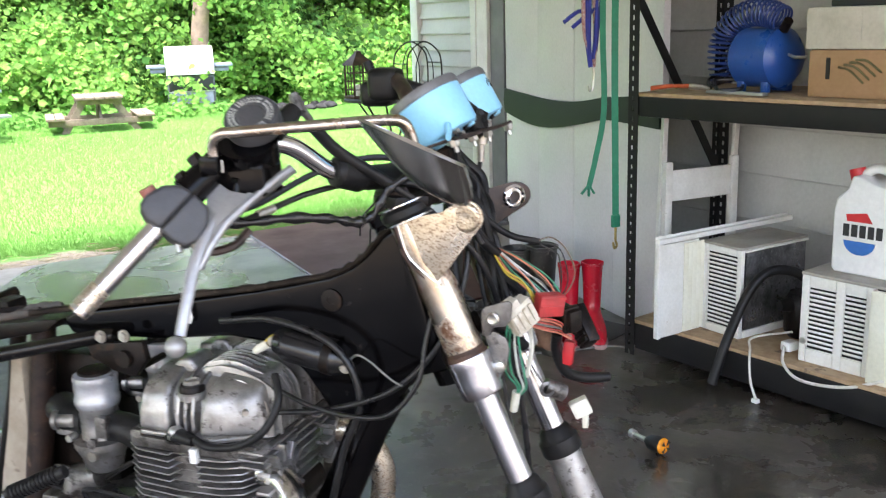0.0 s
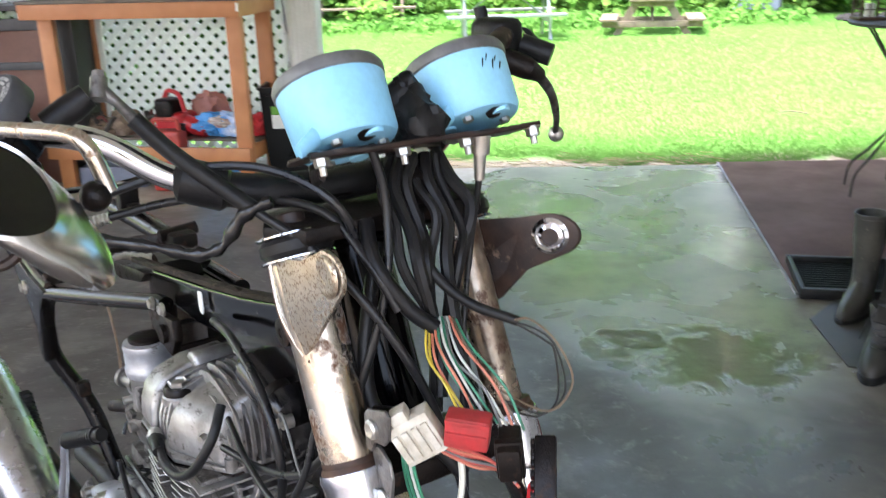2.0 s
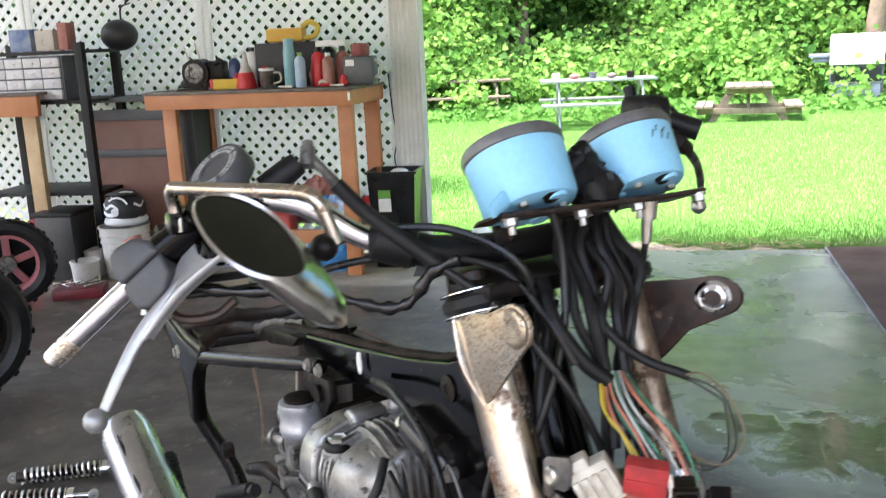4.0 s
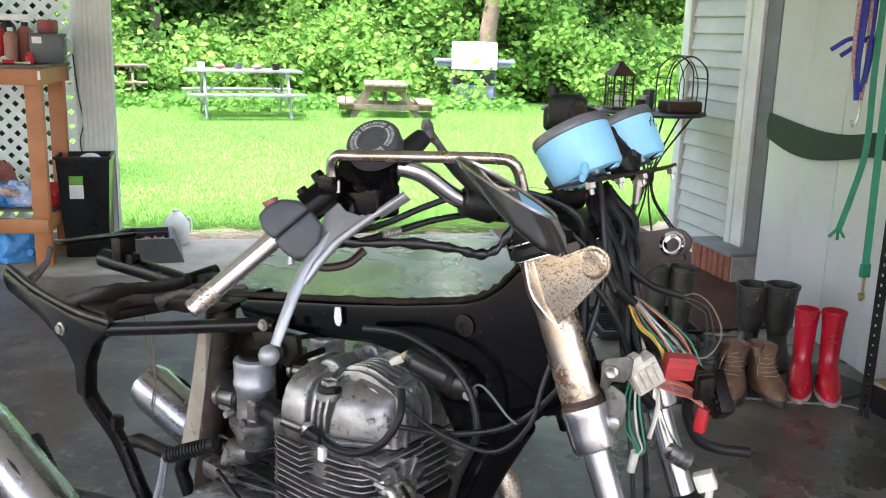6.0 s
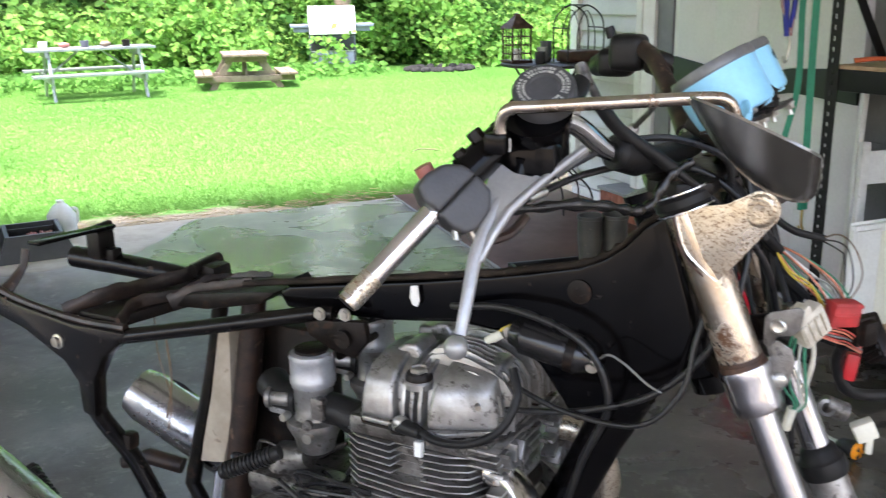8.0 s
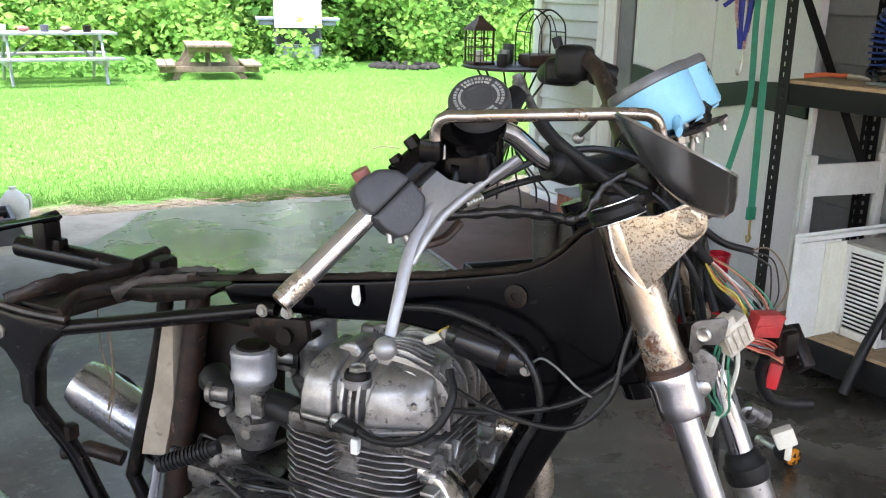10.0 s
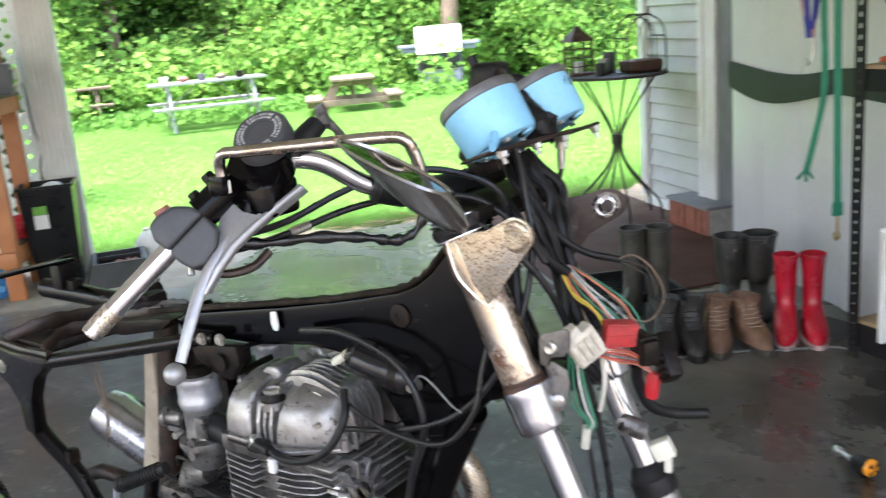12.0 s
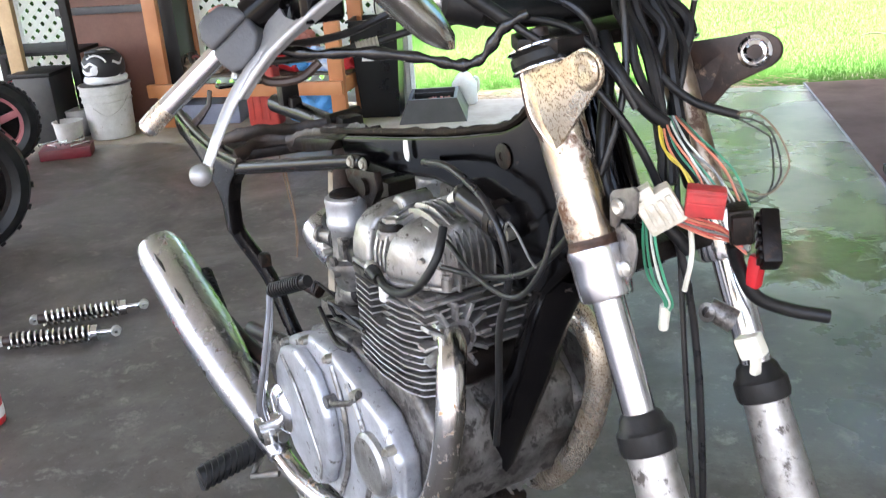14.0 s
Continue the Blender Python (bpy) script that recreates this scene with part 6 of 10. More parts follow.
lead("bar_sleeve", [(-0.13, -0.135, 1.154), (-0.12, -0.1, 1.147), (-0.115, -0.03, 1.142), (-0.11, 0.05, 1.145)], 0.0165, RUBBER, "black foam sleeve on the bar", 14)
lead("throttle_cable", [(-0.235, -0.335, 1.13), (-0.2, -0.26, 1.137), (-0.165, -0.205, 1.16), (-0.135, -0.155, 1.174), (-0.09, -0.1, 1.172), (-0.04, -0.06, 1.14), (-0.055, -0.03, 1.06), (-0.10, 0.0, 0.99), (-0.2, 0.045, 0.94), (-0.36, 0.048, 0.9), (-0.5, 0.03, 0.872), (-0.6, -0.03, 0.845), (-0.62, -0.06, 0.83)], 0.0042, CABLE, "black throttle cable")
LEADLINE = smooth_line([(-0.215, -0.335, 1.135), (-0.19, -0.3, 1.125), (-0.16, -0.25, 1.122), (-0.13, -0.2, 1.112), (-0.115, -0.168, 1.102), (-0.102, -0.147, 1.108), (-0.088, -0.13, 1.136), (-0.07, -0.11, 1.15)], 7)
part("brake_switch_lead", G().loft(LEADLINE, [0.0058 + 0.0014 * math.sin(i * 1.35) + 0.0008 * math.sin(i * 0.5) for i in range(len(LEADLINE))], 12, flat=0.8), SHINYTAPE, bike, "twisted lead wrapped in glossy black tape")
lead("rusty_wire", [(-0.225, -0.35, 1.118), (-0.215, -0.34, 1.1), (-0.2, -0.31, 1.1), (-0.19, -0.29, 1.115)], 0.005, RUSTMETAL, "rusty cable elbow")
lead("spark_lead", [(-0.42, -0.14, 0.768), (-0.38, -0.148, 0.758), (-0.33, -0.148, 0.765), (-0.29, -0.14, 0.79), (-0.275, -0.12, 0.83), (-0.29, -0.1, 0.86)], 0.006, RUBBER, "black spark plug lead", 10)
part("spark_cap", G().loft([(-0.455, -0.13, 0.755), (-0.43, -0.142, 0.765), (-0.405, -0.146, 0.762)], [0.012, 0.011, 0.008], 12), RUBBER, bike, "black spark plug cap")
lead("frame_cable", [(-0.40, -0.06, 0.918), (-0.30, -0.075, 0.932), (-0.20, -0.085, 0.905), (-0.165, -0.085, 0.83), (-0.2, -0.08, 0.74), (-0.24, -0.06, 0.62), (-0.27, -0.05, 0.52)], 0.0052, CABLE, "black clutch cable", 10)
lead("low_cable", [(-0.30, -0.09, 0.835), (-0.22, -0.1, 0.815), (-0.12, -0.11, 0.82), (-0.07, -0.105, 0.87), (-0.06, -0.09, 0.93), (-0.045, -0.07, 1.0)], 0.0036, CABLE, "black cable beside the fork", 10)
lead("stay_wire", [(-0.97, -0.06, 0.82), (-0.98, -0.05, 0.74), (-0.965, -0.045, 0.66), (-0.975, -0.05, 0.6)], 0.0013, W_BRN, "loose brown wire")
lead("stay_wire", [(-0.95, -0.06, 0.8), (-0.955, -0.05, 0.7), (-0.98, -0.045, 0.62)], 0.002, W_BRN, "loose brown wire")
lead("shift_link", [(-0.66, -0.14, 0.625), (-0.58, -0.15, 0.595), (-0.53, -0.15, 0.60)], 0.0045, CABLE)
rn = random.Random(11)
for i in range(7):
    y0 = -0.012 + 0.014 * i
    zt = 1.12 - 0.008 * (i % 3)
    lead("loom", [(-0.075 + 0.006 * (i % 3), y0 * 0.6 + 0.02, 1.168), (-0.052, y0 * 0.9, 1.145), (-0.03 + 0.004 * (i % 2), y0, zt), (-0.012 + rn.uniform(-0.012, 0.012), y0 * 0.8 - 0.005, 1.08), (0.0 + rn.uniform(-0.015, 0.02), y0 * 0.6 + rn.uniform(-0.02, 0.02), 1.02),
                  (0.03 + rn.uniform(-0.03, 0.03), y0 * 0.5 + rn.uniform(-0.03, 0.03), 0.96 + rn.uniform(-0.02, 0.03))], rn.choice((0.0065, 0.005, 0.0075, 0.0042)), RUBBER, "taped black wiring loom", 8)
lead("loom", [(-0.05, -0.03, 1.12), (-0.02, -0.04, 1.09), (0.0, -0.02, 1.05), (0.012, -0.0, 1.03)], 0.0075, RUBBER, "taped black wiring loom", 10)
lead("loom", [(-0.04, 0.02, 1.12), (-0.01, 0.01, 1.08), (0.02, 0.03, 1.05), (0.055, 0.06, 1.035)], 0.0048, RUBBER, "taped black wiring loom", 10)
lead("loom", [(-0.05, -0.02, 1.1), (-0.03, -0.05, 1.0), (-0.01, -0.05, 0.95), (0.03, -0.02, 0.93), (0.05, 0.0, 0.90)], 0.0075, RUBBER, "taped black wiring loom", 10)
cols = (W_YEL, W_YEL, W_ORG, W_ORG, W_GRN, W_WHT, W_GRN, W_GRY, W_WHT, W_ORG, W_BRN, W_GRN)
for i, mt in enumerate(cols):
    u = i / (len(cols) - 1)
    lead("wire", [(0.004, -0.004 + 0.03 * u, 1.038 - 0.006 * u), (0.028 + 0.015 * u, -0.02 + 0.035 * u, 1.012 + rn.uniform(-0.006, 0.01)), (0.055 + 0.025 * u, -0.02 + 0.045 * u, 0.985 + rn.uniform(-0.004, 0.012)), (0.07 + 0.03 * u, -0.01 + 0.04 * u, 0.955 + 0.01 * rn.random())],
         0.0013, mt, "thin coloured wire", 6)
for i, (mt, dx) in enumerate(((W_GRN, 0.0), (W_GRN, 0.004), (W_WHT, 0.009), (W_GRN, 0.013))):
    lead("wire", [(0.045 + dx, -0.06, 0.955), (0.038 + dx * 1.5, -0.055, 0.92), (0.035 + dx * 2, -0.045, 0.88), (0.048 + dx, -0.035, 0.855), (0.046 + dx * 0.5, -0.03, 0.842)], 0.0016, mt, "thin coloured wire", 6)
part("joiner", G().loft([(0.046, -0.03, 0.845), (0.04, -0.027, 0.815)], [0.006, 0.0055], 8), BEIGEPLAST, bike, "cream wire joiner")
for i, mt in enumerate((W_RED, W_ORG, W_RED, W_GRY, W_RED, W_ORG)):
    lead("wire", [(0.065, -0.045 + 0.002 * i, 0.958 - 0.003 * i), (0.085 + 0.003 * (i % 2), -0.03 + 0.003 * i, 0.953 - 0.0045 * i), (0.1 - 0.003 * (i % 3), -0.01 + 0.004 * i, 0.943 - 0.0045 * i), (0.112, 0.005 + 0.002 * i, 0.926 - 0.003 * i)], 0.0013, mt, "thin coloured wire", 6)
for i, mt in enumerate((W_BRN, W_DRK, W_DRK)):
    lead("wire", [(0.05, 0.055, 1.035), (0.072, 0.06 + 0.008 * i, 1.042 - 0.012 * i), (0.09 - 0.006 * i, 0.075 + 0.004 * i, 1.022 - 0.008 * i), (0.10 - 0.01 * i, 0.085, 0.985 - 0.012 * i), (0.085 - 0.008 * i, 0.07, 0.955 - 0.006 * i), (0.055, 0.04, 0.972 - 0.008 * i)], 0.0011, mt, "thin loose wire", 6)
OLDPLUG = surf("yellowed_dirty_plug", (0.58, 0.54, 0.45), (0.36, 0.31, 0.23), 0.6, scale=50, fine=260, bump=0.3)
cm = Matrix.Translation((0.058, -0.052, 0.962)) @ pose(0, 0, 0, 0, 0, 52) @ pose(0, 0, 0, 0, -30, 0) @ Matrix.Diagonal((0.98, 1.0, 0.95, 1))
plug = part("connector", G().box((-0.02, -0.011, -0.022), (0.02, 0.011, 0.02), 0.003, m=cm).box((-0.012, -0.0105, 0.018), (0.004, 0.008, 0.03), 0.002, m=cm), OLDPLUG, bike, "large yellowed white plug connector")
for i in range(4):
    part("connector_rib", G().box((-0.018 + i * 0.0095, -0.014, -0.016), (-0.012 + i * 0.0095, -0.009, 0.012), 0.001, m=cm), OLDPLUG, plug)
REDFADE = surf("dusty_red_plug", (0.42, 0.03, 0.03), (0.28, 0.03, 0.028), 0.45, scale=60, fine=300, bump=0.2)
cm2 = Matrix.Translation((0.09, -0.022, 0.97)) @ pose(0, 0, 0, 5, 6, 45) @ Matrix.Diagonal((1.0, 1.1, 1.15, 1))
part("connector", G().box((-0.019, -0.009, -0.013), (0.019, 0.009, 0.013), 0.003, m=cm2).box((-0.017, -0.0105, -0.002), (0.017, 0.0, 0.001), 0.001, m=cm2).box((-0.019, -0.0103, 0.008), (0.019, 0.0, 0.0115), 0.001, m=cm2), REDFADE, bike, "red plug connector")
cm3 = Matrix.Translation((0.106, 0.01, 0.944)) @ pose(0, 0, 0, 5, 4, -40) @ Matrix.Diagonal((1.1, 1.1, 1.4, 1))
part("connector", G().box((-0.02, -0.009, -0.011), (0.02, 0.009, 0.011), 0.003, m=cm3).box((0.004, -0.011, -0.013), (0.012, 0.011, 0.013), 0.002, m=cm3), BLACKGRIME, bike, "black plug connector")
cm4 = Matrix.Translation((0.122, 0.035, 0.925)) @ pose(0, 0, 0, 0, 50, -40) @ Matrix.Diagonal((1.1, 1.2, 1.7, 1))
plug = part("connector", G().box((-0.026, -0.008, -0.009), (0.026, 0.008, 0.009), 0.003, m=cm4), BLACKGRIME, bike, "long black fuse connector")
for i in range(6):
    part("connector_rib", G().box((-0.023 + i * 0.008, -0.0105, -0.007), (-0.018 + i * 0.008, -0.007, 0.007), 0.001, m=cm4), BLACKGRIME, plug)
part("connector", G().box((0.093, 0.036, 0.864), (0.109, 0.048, 0.9), 0.004, m=Matrix.Translation((0.1, 0.043, 0.882)) @ pose(0, 0, 0, 0, 8) @ Matrix.Translation((-0.1, -0.043, -0.882))), REDPLAST, bike, "bright red plug connector")
lead("taped_tail", [(0.09, 0.02, 0.915), (0.085, 0.035, 0.885), (0.095, 0.05, 0.85), (0.115, 0.08, 0.832), (0.145, 0.108, 0.826)], 0.0075, RUBBER, "taped black loom end", 10)
part("horn", G().cyl((0.0, -0.062, 0.95), (0.016, -0.045, 0.95), 0.016, n=20), BLACKGRIME, bike, "round black horn")
part("horn_bracket", G().prism([(0.014, 0.972), (0.02, 0.978), (0.05, 0.988), (0.056, 0.984), (0.054, 0.962), (0.046, 0.953), (0.03, 0.95), (0.024, 0.938), (0.014, 0.938)], -0.079, -0.075, "y", 0.002).prism([(0.016, 0.94), (0.03, 0.944), (0.046, 0.936), (0.05, 0.92), (0.046, 0.896), (0.036, 0.88), (0.024, 0.878), (0.018, 0.892), (0.026, 0.91), (0.02, 0.926)], -0.075, -0.071, "y", 0.002), ALUDIRTY, bike, "bent grey horn bracket")
part("bracket_bolt", G().lathe([(0.009, 0), (0.009, 0.003), (0.0065, 0.005), (0.003, 0.0035), (0.0001, 0.0035)], Matrix.Translation((0.03, -0.079, 0.963)) @ pose(0, 0, 0, 90), 18), STEEL, bike)
part("bracket_bolt", G().lathe([(0.008, 0), (0.008, 0.003), (0.006, 0.0045), (0.0001, 0.005)], Matrix.Translation((0.036, -0.075, 0.897)) @ pose(0, 0, 0, 90), 18), STEEL, bike)
part("signal_stalk", G().loft([(0.078, 0.0, 0.845), (0.1, 0.015, 0.832)], [0.012, 0.013], 14).lathe([(0.006, -0.003), (0.0105, -0.003), (0.0105, 0.003), (0.006, 0.003), (0.006, -0.003)], Matrix.Translation((0.082, -0.004, 0.842)) @ pose(0, 0, 0, 70, 20), 18), ALUDIRTY, bike, "dull signal clamp")
part("loose_plug", G().box((0.112, 0.005, 0.802), (0.138, 0.022, 0.826), 0.003, m=Matrix.Translation((0.125, 0.013, 0.814)) @ pose(0, 0, 0, 0, -25, 20) @ Matrix.Translation((-0.125, -0.013, -0.814))).box((0.128, 0.008, 0.785), (0.136, 0.018, 0.806), 0.002), BEIGEPLAST, bike, "cream loose plug")
part("loose_lead", G().tube([(0.06, -0.01, 0.93), (0.062, -0.01, 0.90), (0.055, -0.012, 0.86)], 0.003, 6), BEIGEPLAST, bike)

# ---- storage rack against the house wall ----
RK = Matrix(((0.11, 0.994, 0, 2.70), (-0.994, 0.11, 0, 2.85), (0, 0, 1, 0), (0, 0, 0, 1)))
RKL, RKD = 2.4, 0.58
rack = thing("storage_rack", RK, "black slotted-steel storage rack with board shelves", "rack")


def slotted(x, y, sx, sy, h):
    """An angle post with slots cut through both leaves."""
    g = G()
    for ax in (0, 1):
        for a, b in ((0.0, 0.016), (0.028, 0.048)):
            lo = [x, y, 0.0]
            hi = [x, y, h]
            s = sx if ax == 0 else sy
            lo[ax], hi[ax] = sorted((lo[ax] + s * a, lo[ax] + s * b))
            o = 1 - ax
            so = sy if ax == 0 else sx
            lo[o], hi[o] = sorted((lo[o], lo[o] + so * 0.0025))
            g.box(lo, hi)
        z = 0.02
        while z < h:
            lo, hi = [x, y, z], [x, y, z + 0.02]
            s = sx if ax == 0 else sy
            lo[ax], hi[ax] = sorted((lo[ax] + s * 0.0155, lo[ax] + s * 0.0285))
            o = 1 - ax
            so = sy if ax == 0 else sx
            lo[o], hi[o] = sorted((lo[o], lo[o] + so * 0.0025))
            g.box(lo, hi)
            z += 0.038
    return g


for x, y, sx, sy in ((0, 0, 1, 1), (0, RKD, 1, -1), (RKL, 0, -1, 1), (RKL, RKD, -1, -1)):
    part("post", slotted(x, y, sx, sy, 2.0), RACKBLACK, rack, "slotted black post")
for z0, z1 in ((0.03, 0.135), (0.97, 1.045), (1.75, 1.82)):
    for y in (0.004, RKD - 0.03):
        part("beam", G().box((0.05, y, z0), (RKL - 0.05, y + 0.026, z1), 0.004), RACKBLACK, rack)
    for x in (0.004, RKL - 0.03):
        part("end_beam", G().box((x, 0.032, z0), (x + 0.026, RKD - 0.032, z1), 0.004), RACKBLACK, rack)
    part("shelf_board", G().box((0.03, 0.005, z1 + 0.001), (RKL - 0.03, RKD - 0.005, z1 + 0.016), 0.003), OSB, rack, "raw particle board shelf")
for z0, z1 in ((1.42, 0.70), (0.75, 0.2)):
    a, b = Vector((0.012, 0.03, z0)), Vector((0.012, RKD - 0.03, z1))
    d, nrm = (b - a).normalized(), Vector((0, (b - a).z, -(b - a).y)).normalized() * 0.019
    vs = [p + s * nrm + Vector((o, 0, 0)) for o in (0.0, 0.006) for p, s in ((a, -1), (a, 1), (b, 1), (b, -1))]
    if z0 > 1:
        part("brace", G().add(vs, [[0, 1, 2, 3], [7, 6, 5, 4], [0, 4, 5, 1], [1, 5, 6, 2], [2, 6, 7, 3], [3, 7, 4, 0]]), RACKBLACK, rack, "diagonal black brace")
SHELF_LOW, SHELF_UP = 0.152, 1.062

# window air conditioners on the low shelf
ACWHITE = surf("yellowed_white_enamel", (0.8, 0.8, 0.77), (0.7, 0.69, 0.63), 0.4, scale=7, fine=90, bump=0.06, spots=((0.32, 0.2, 0.1), 16, 0.68, 0.7, 0))
ACTOP = surf("dusty_beige_steel", (0.4, 0.37, 0.32), (0.3, 0.28, 0.24), 0.55, scale=9, fine=90, bump=0.1)
# Black fill stands in for the dark inside hollow cases and holes.
ACDARK = surf("hollow_dark_fill", (0.01, 0.01, 0.01), (0.02, 0.018, 0.016), 0.8, bump=0.0)
COILFIN = surf("bent_coil_fins", (0.3, 0.3, 0.31), (0.12, 0.12, 0.125), 0.3, 0.85, scale=18, fine=70, bump=1.0, dist=0.006, spots=((0.7, 0.7, 0.72), 26, 0.6, 0.2, 0.95))
ACCREAM = surf("cream_accordion_plastic", (0.74, 0.73, 0.62), (0.66, 0.64, 0.5), 0.45, scale=6, fine=80, bump=0.05)


def louvres(parent, x, y0, y1, z0, z1, k, name="louvre"):
    me = G().box((-0.006, y0, -0.0035), (0.006, y1, 0.0035), 0.001, 1).mesh(name, ACWHITE)
    for i in range(k):
        part(name, me, ACWHITE, parent, m=pose(x, 0, z0 + (z1 - z0) * (i + 0.5) / k, 0, 28, 0))


ac1 = thing("air_conditioner", pose(2.845, 2.39, SHELF_LOW, 0, 0, 0), "white window air conditioner with rusty louvres and torn coil fins", "air conditioner", "air conditioners")
g = G().box((0, 0, 0), (0.02, 0.02, 0.34), 0.003).box((0, 0.165, 0), (0.02, 0.185, 0.34), 0.003).box((0, 0.021, 0), (0.02, 0.164, 0.03), 0.003).box((0, 0.021, 0.315), (0.02, 0.164, 0.34), 0.003)
part("case", g, ACWHITE, ac1)
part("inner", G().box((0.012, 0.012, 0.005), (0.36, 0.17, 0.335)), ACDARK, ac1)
part("top_panel", G().box((-0.002, -0.002, 0.341), (0.37, 0.19, 0.352), 0.004), ACTOP, ac1, "dusty beige top panel")
louvres(ac1, 0.008, 0.022, 0.163, 0.035, 0.31, 17)
part("coil", G().box((0.03, 0.0, 0.03), (0.36, 0.01, 0.33), 0.002), COILFIN, ac1, "crumpled grey coil fins")
part("coil_frame", G().box((0.021, -0.003, 0.0), (0.37, 0.012, 0.028), 0.003), ACWHITE, ac1)
part("coil_frame", G().box((0.021, -0.003, 0.331), (0.37, 0.011, 0.34), 0.002), ACWHITE, ac1)
part("side_panel", G().box((-0.228, 0.19, -0.004), (-0.02, 0.202, 0.36), 0.003).box((-0.232, 0.186, -0.006), (-0.214, 0.208, 0.364), 0.003), ACWHITE, ac1, "plain white side panel standing out over the shelf edge")
for i in range(5):
    part("accordion_fold", G().prism([(-0.1 + i * 0.022, 0.186), (-0.096 + i * 0.022, 0.186), (-0.085 + i * 0.022, 0.178), (-0.078 + i * 0.022, 0.186), (-0.078 + i * 0.022, 0.1895), (-0.1 + i * 0.022, 0.1895)], 0.004, 0.352, "z"), ACCREAM, ac1, "cream accordion fold")
part("top_rail", G().box((-0.235, 0.178, 0.366), (0.5, 0.2, 0.384), 0.003).box((-0.235, 0.2005, 0.361), (0.5, 0.206, 0.392), 0.002), ACWHITE, ac1, "white mounting rail")
ac2 = thing("air_conditioner", pose(2.89, 1.765, SHELF_LOW, 0, 0, 7), "white window air conditioner with black louvres carrying a jug", "air conditioner", "air conditioners")
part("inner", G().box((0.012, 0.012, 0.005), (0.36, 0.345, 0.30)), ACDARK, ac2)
g = G().box((0, 0.205, 0), (0.012, 0.235, 0.31), 0.003).box((0, 0.335, 0), (0.02, 0.36, 0.31), 0.003).box((0, 0.10, 0), (0.012, 0.13, 0.31), 0.003).box((0, 0.131, 0), (0.012, 0.204, 0.05), 0.003).box((0, 0.236, 0), (0.012, 0.334, 0.05), 0.003)
g.box((0, 0.131, 0.27), (0.012, 0.204, 0.31), 0.003).box((0, 0.236, 0.27), (0.012, 0.334, 0.31), 0.003).box((0.02, 0.347, 0.0), (0.36, 0.36, 0.31), 0.003)
part("case", g, ACWHITE, ac2)
part("top_panel", G().box((-0.003, 0.06, 0.311), (0.37, 0.362, 0.322), 0.004), ACTOP, ac2, "dusty beige top panel")
louvres(ac2, 0.008, 0.132, 0.203, 0.055, 0.265, 13)
louvres(ac2, 0.008, 0.237, 0.333, 0.055, 0.265, 13)
part("side_flap", G().box((-0.03, 0.03, -0.01), (-0.008, 0.10, 0.31), 0.004).box((-0.03, -0.12, -0.02), (-0.012, 0.02, 0.30), 0.004), ACCREAM, ac2, "greenish cream side flap")
part("round_badge", G().lathe([(0.012, 0), (0.012, 0.003), (0.0001, 0.0032)], Matrix.Translation((0, 0.345, 0.075)) @ pose(0, 0, 0, 0, -90), 16), STEEL, ac2)
CORD = surf("white_power_cord", (0.62, 0.6, 0.55), (0.5, 0.48, 0.42), 0.5, scale=30, fine=100, bump=0.05)
cord = thing("power_cord", pose(2.8, 2.1, 0), "white power cord and plug trailing over the shelf edge", "cord")
part("cable", G().tube([(0.16, 0.14, 0.2), (0.02, 0.2, 0.19), (-0.04, 0.16, 0.168), (-0.075, 0.13, 0.12), (-0.085, 0.11, 0.06), (-0.09, 0.08, 0.012)], 0.0045, 8).tube([(0.05, 0.085, 0.185), (-0.02, 0.03, 0.15), (-0.04, -0.06, 0.12), (0.0, -0.2, 0.13), (0.06, -0.3, 0.17)], 0.0055, 8), CORD, cord)
part("plug", G().box((0.045, 0.06, 0.165), (0.10, 0.10, 0.2), 0.008, m=pose(0, 0, 0, 0, 0, 0)), WHITEPLAST, cord, "white plug")
part("plug_tip", G().box((-0.1, 0.07, 0.002), (-0.08, 0.095, 0.018), 0.004), WHITEPLAST, cord)
hose = solid("drain_hose", G().tube([(3.12, 2.22, 0.30), (3.03, 2.28, 0.40), (2.93, 2.33, 0.415), (2.85, 2.355, 0.34), (2.76, 2.365, 0.18), (2.69, 2.37, 0.017)], 0.0185, 14), RUBBER, "thick black rubber hose arching down to the floor", "hose")
pump = thing("sump_pump", pose(3.08, 2.28, SHELF_LOW), "dark grimy pump between the air conditioners", "pump")
part("body", G().lathe([(0.06, 0.0), (0.075, 0.02), (0.078, 0.14), (0.06, 0.17), (0.0001, 0.172)], None, 20), BLACKGRIME, pump)
part("outlet", G().loft([(0.0, 0.0, 0.12), (-0.08, 0.02, 0.13), (-0.11, 0.03, 0.13)], [0.03, 0.028, 0.02], 14), RUBBER, pump)

# jug of coolant
JUG = surf("white_jug_plastic", (0.8, 0.8, 0.78), (0.72, 0.72, 0.7), 0.35, scale=6, fine=60, bump=0.04)
jug = thing("coolant_jug", pose(3.0, 1.975, SHELF_LOW + 0.323, 0, 0, 97) @ Matrix.Scale(1.1, 4), "white plastic coolant jug with a red and blue label", "jug")
b = G()
b.prism([(-0.095, 0.012), (-0.085, 0.0), (0.085, 0.0), (0.095, 0.012), (0.097, 0.19), (0.09, 0.23), (0.055, 0.262), (0.045, 0.30), (0.03, 0.305), (-0.02, 0.285), (-0.075, 0.275), (-0.09, 0.25), (-0.097, 0.2)], -0.06, 0.06, "y", 0.018, 3)
part("body", b, JUG, jug)
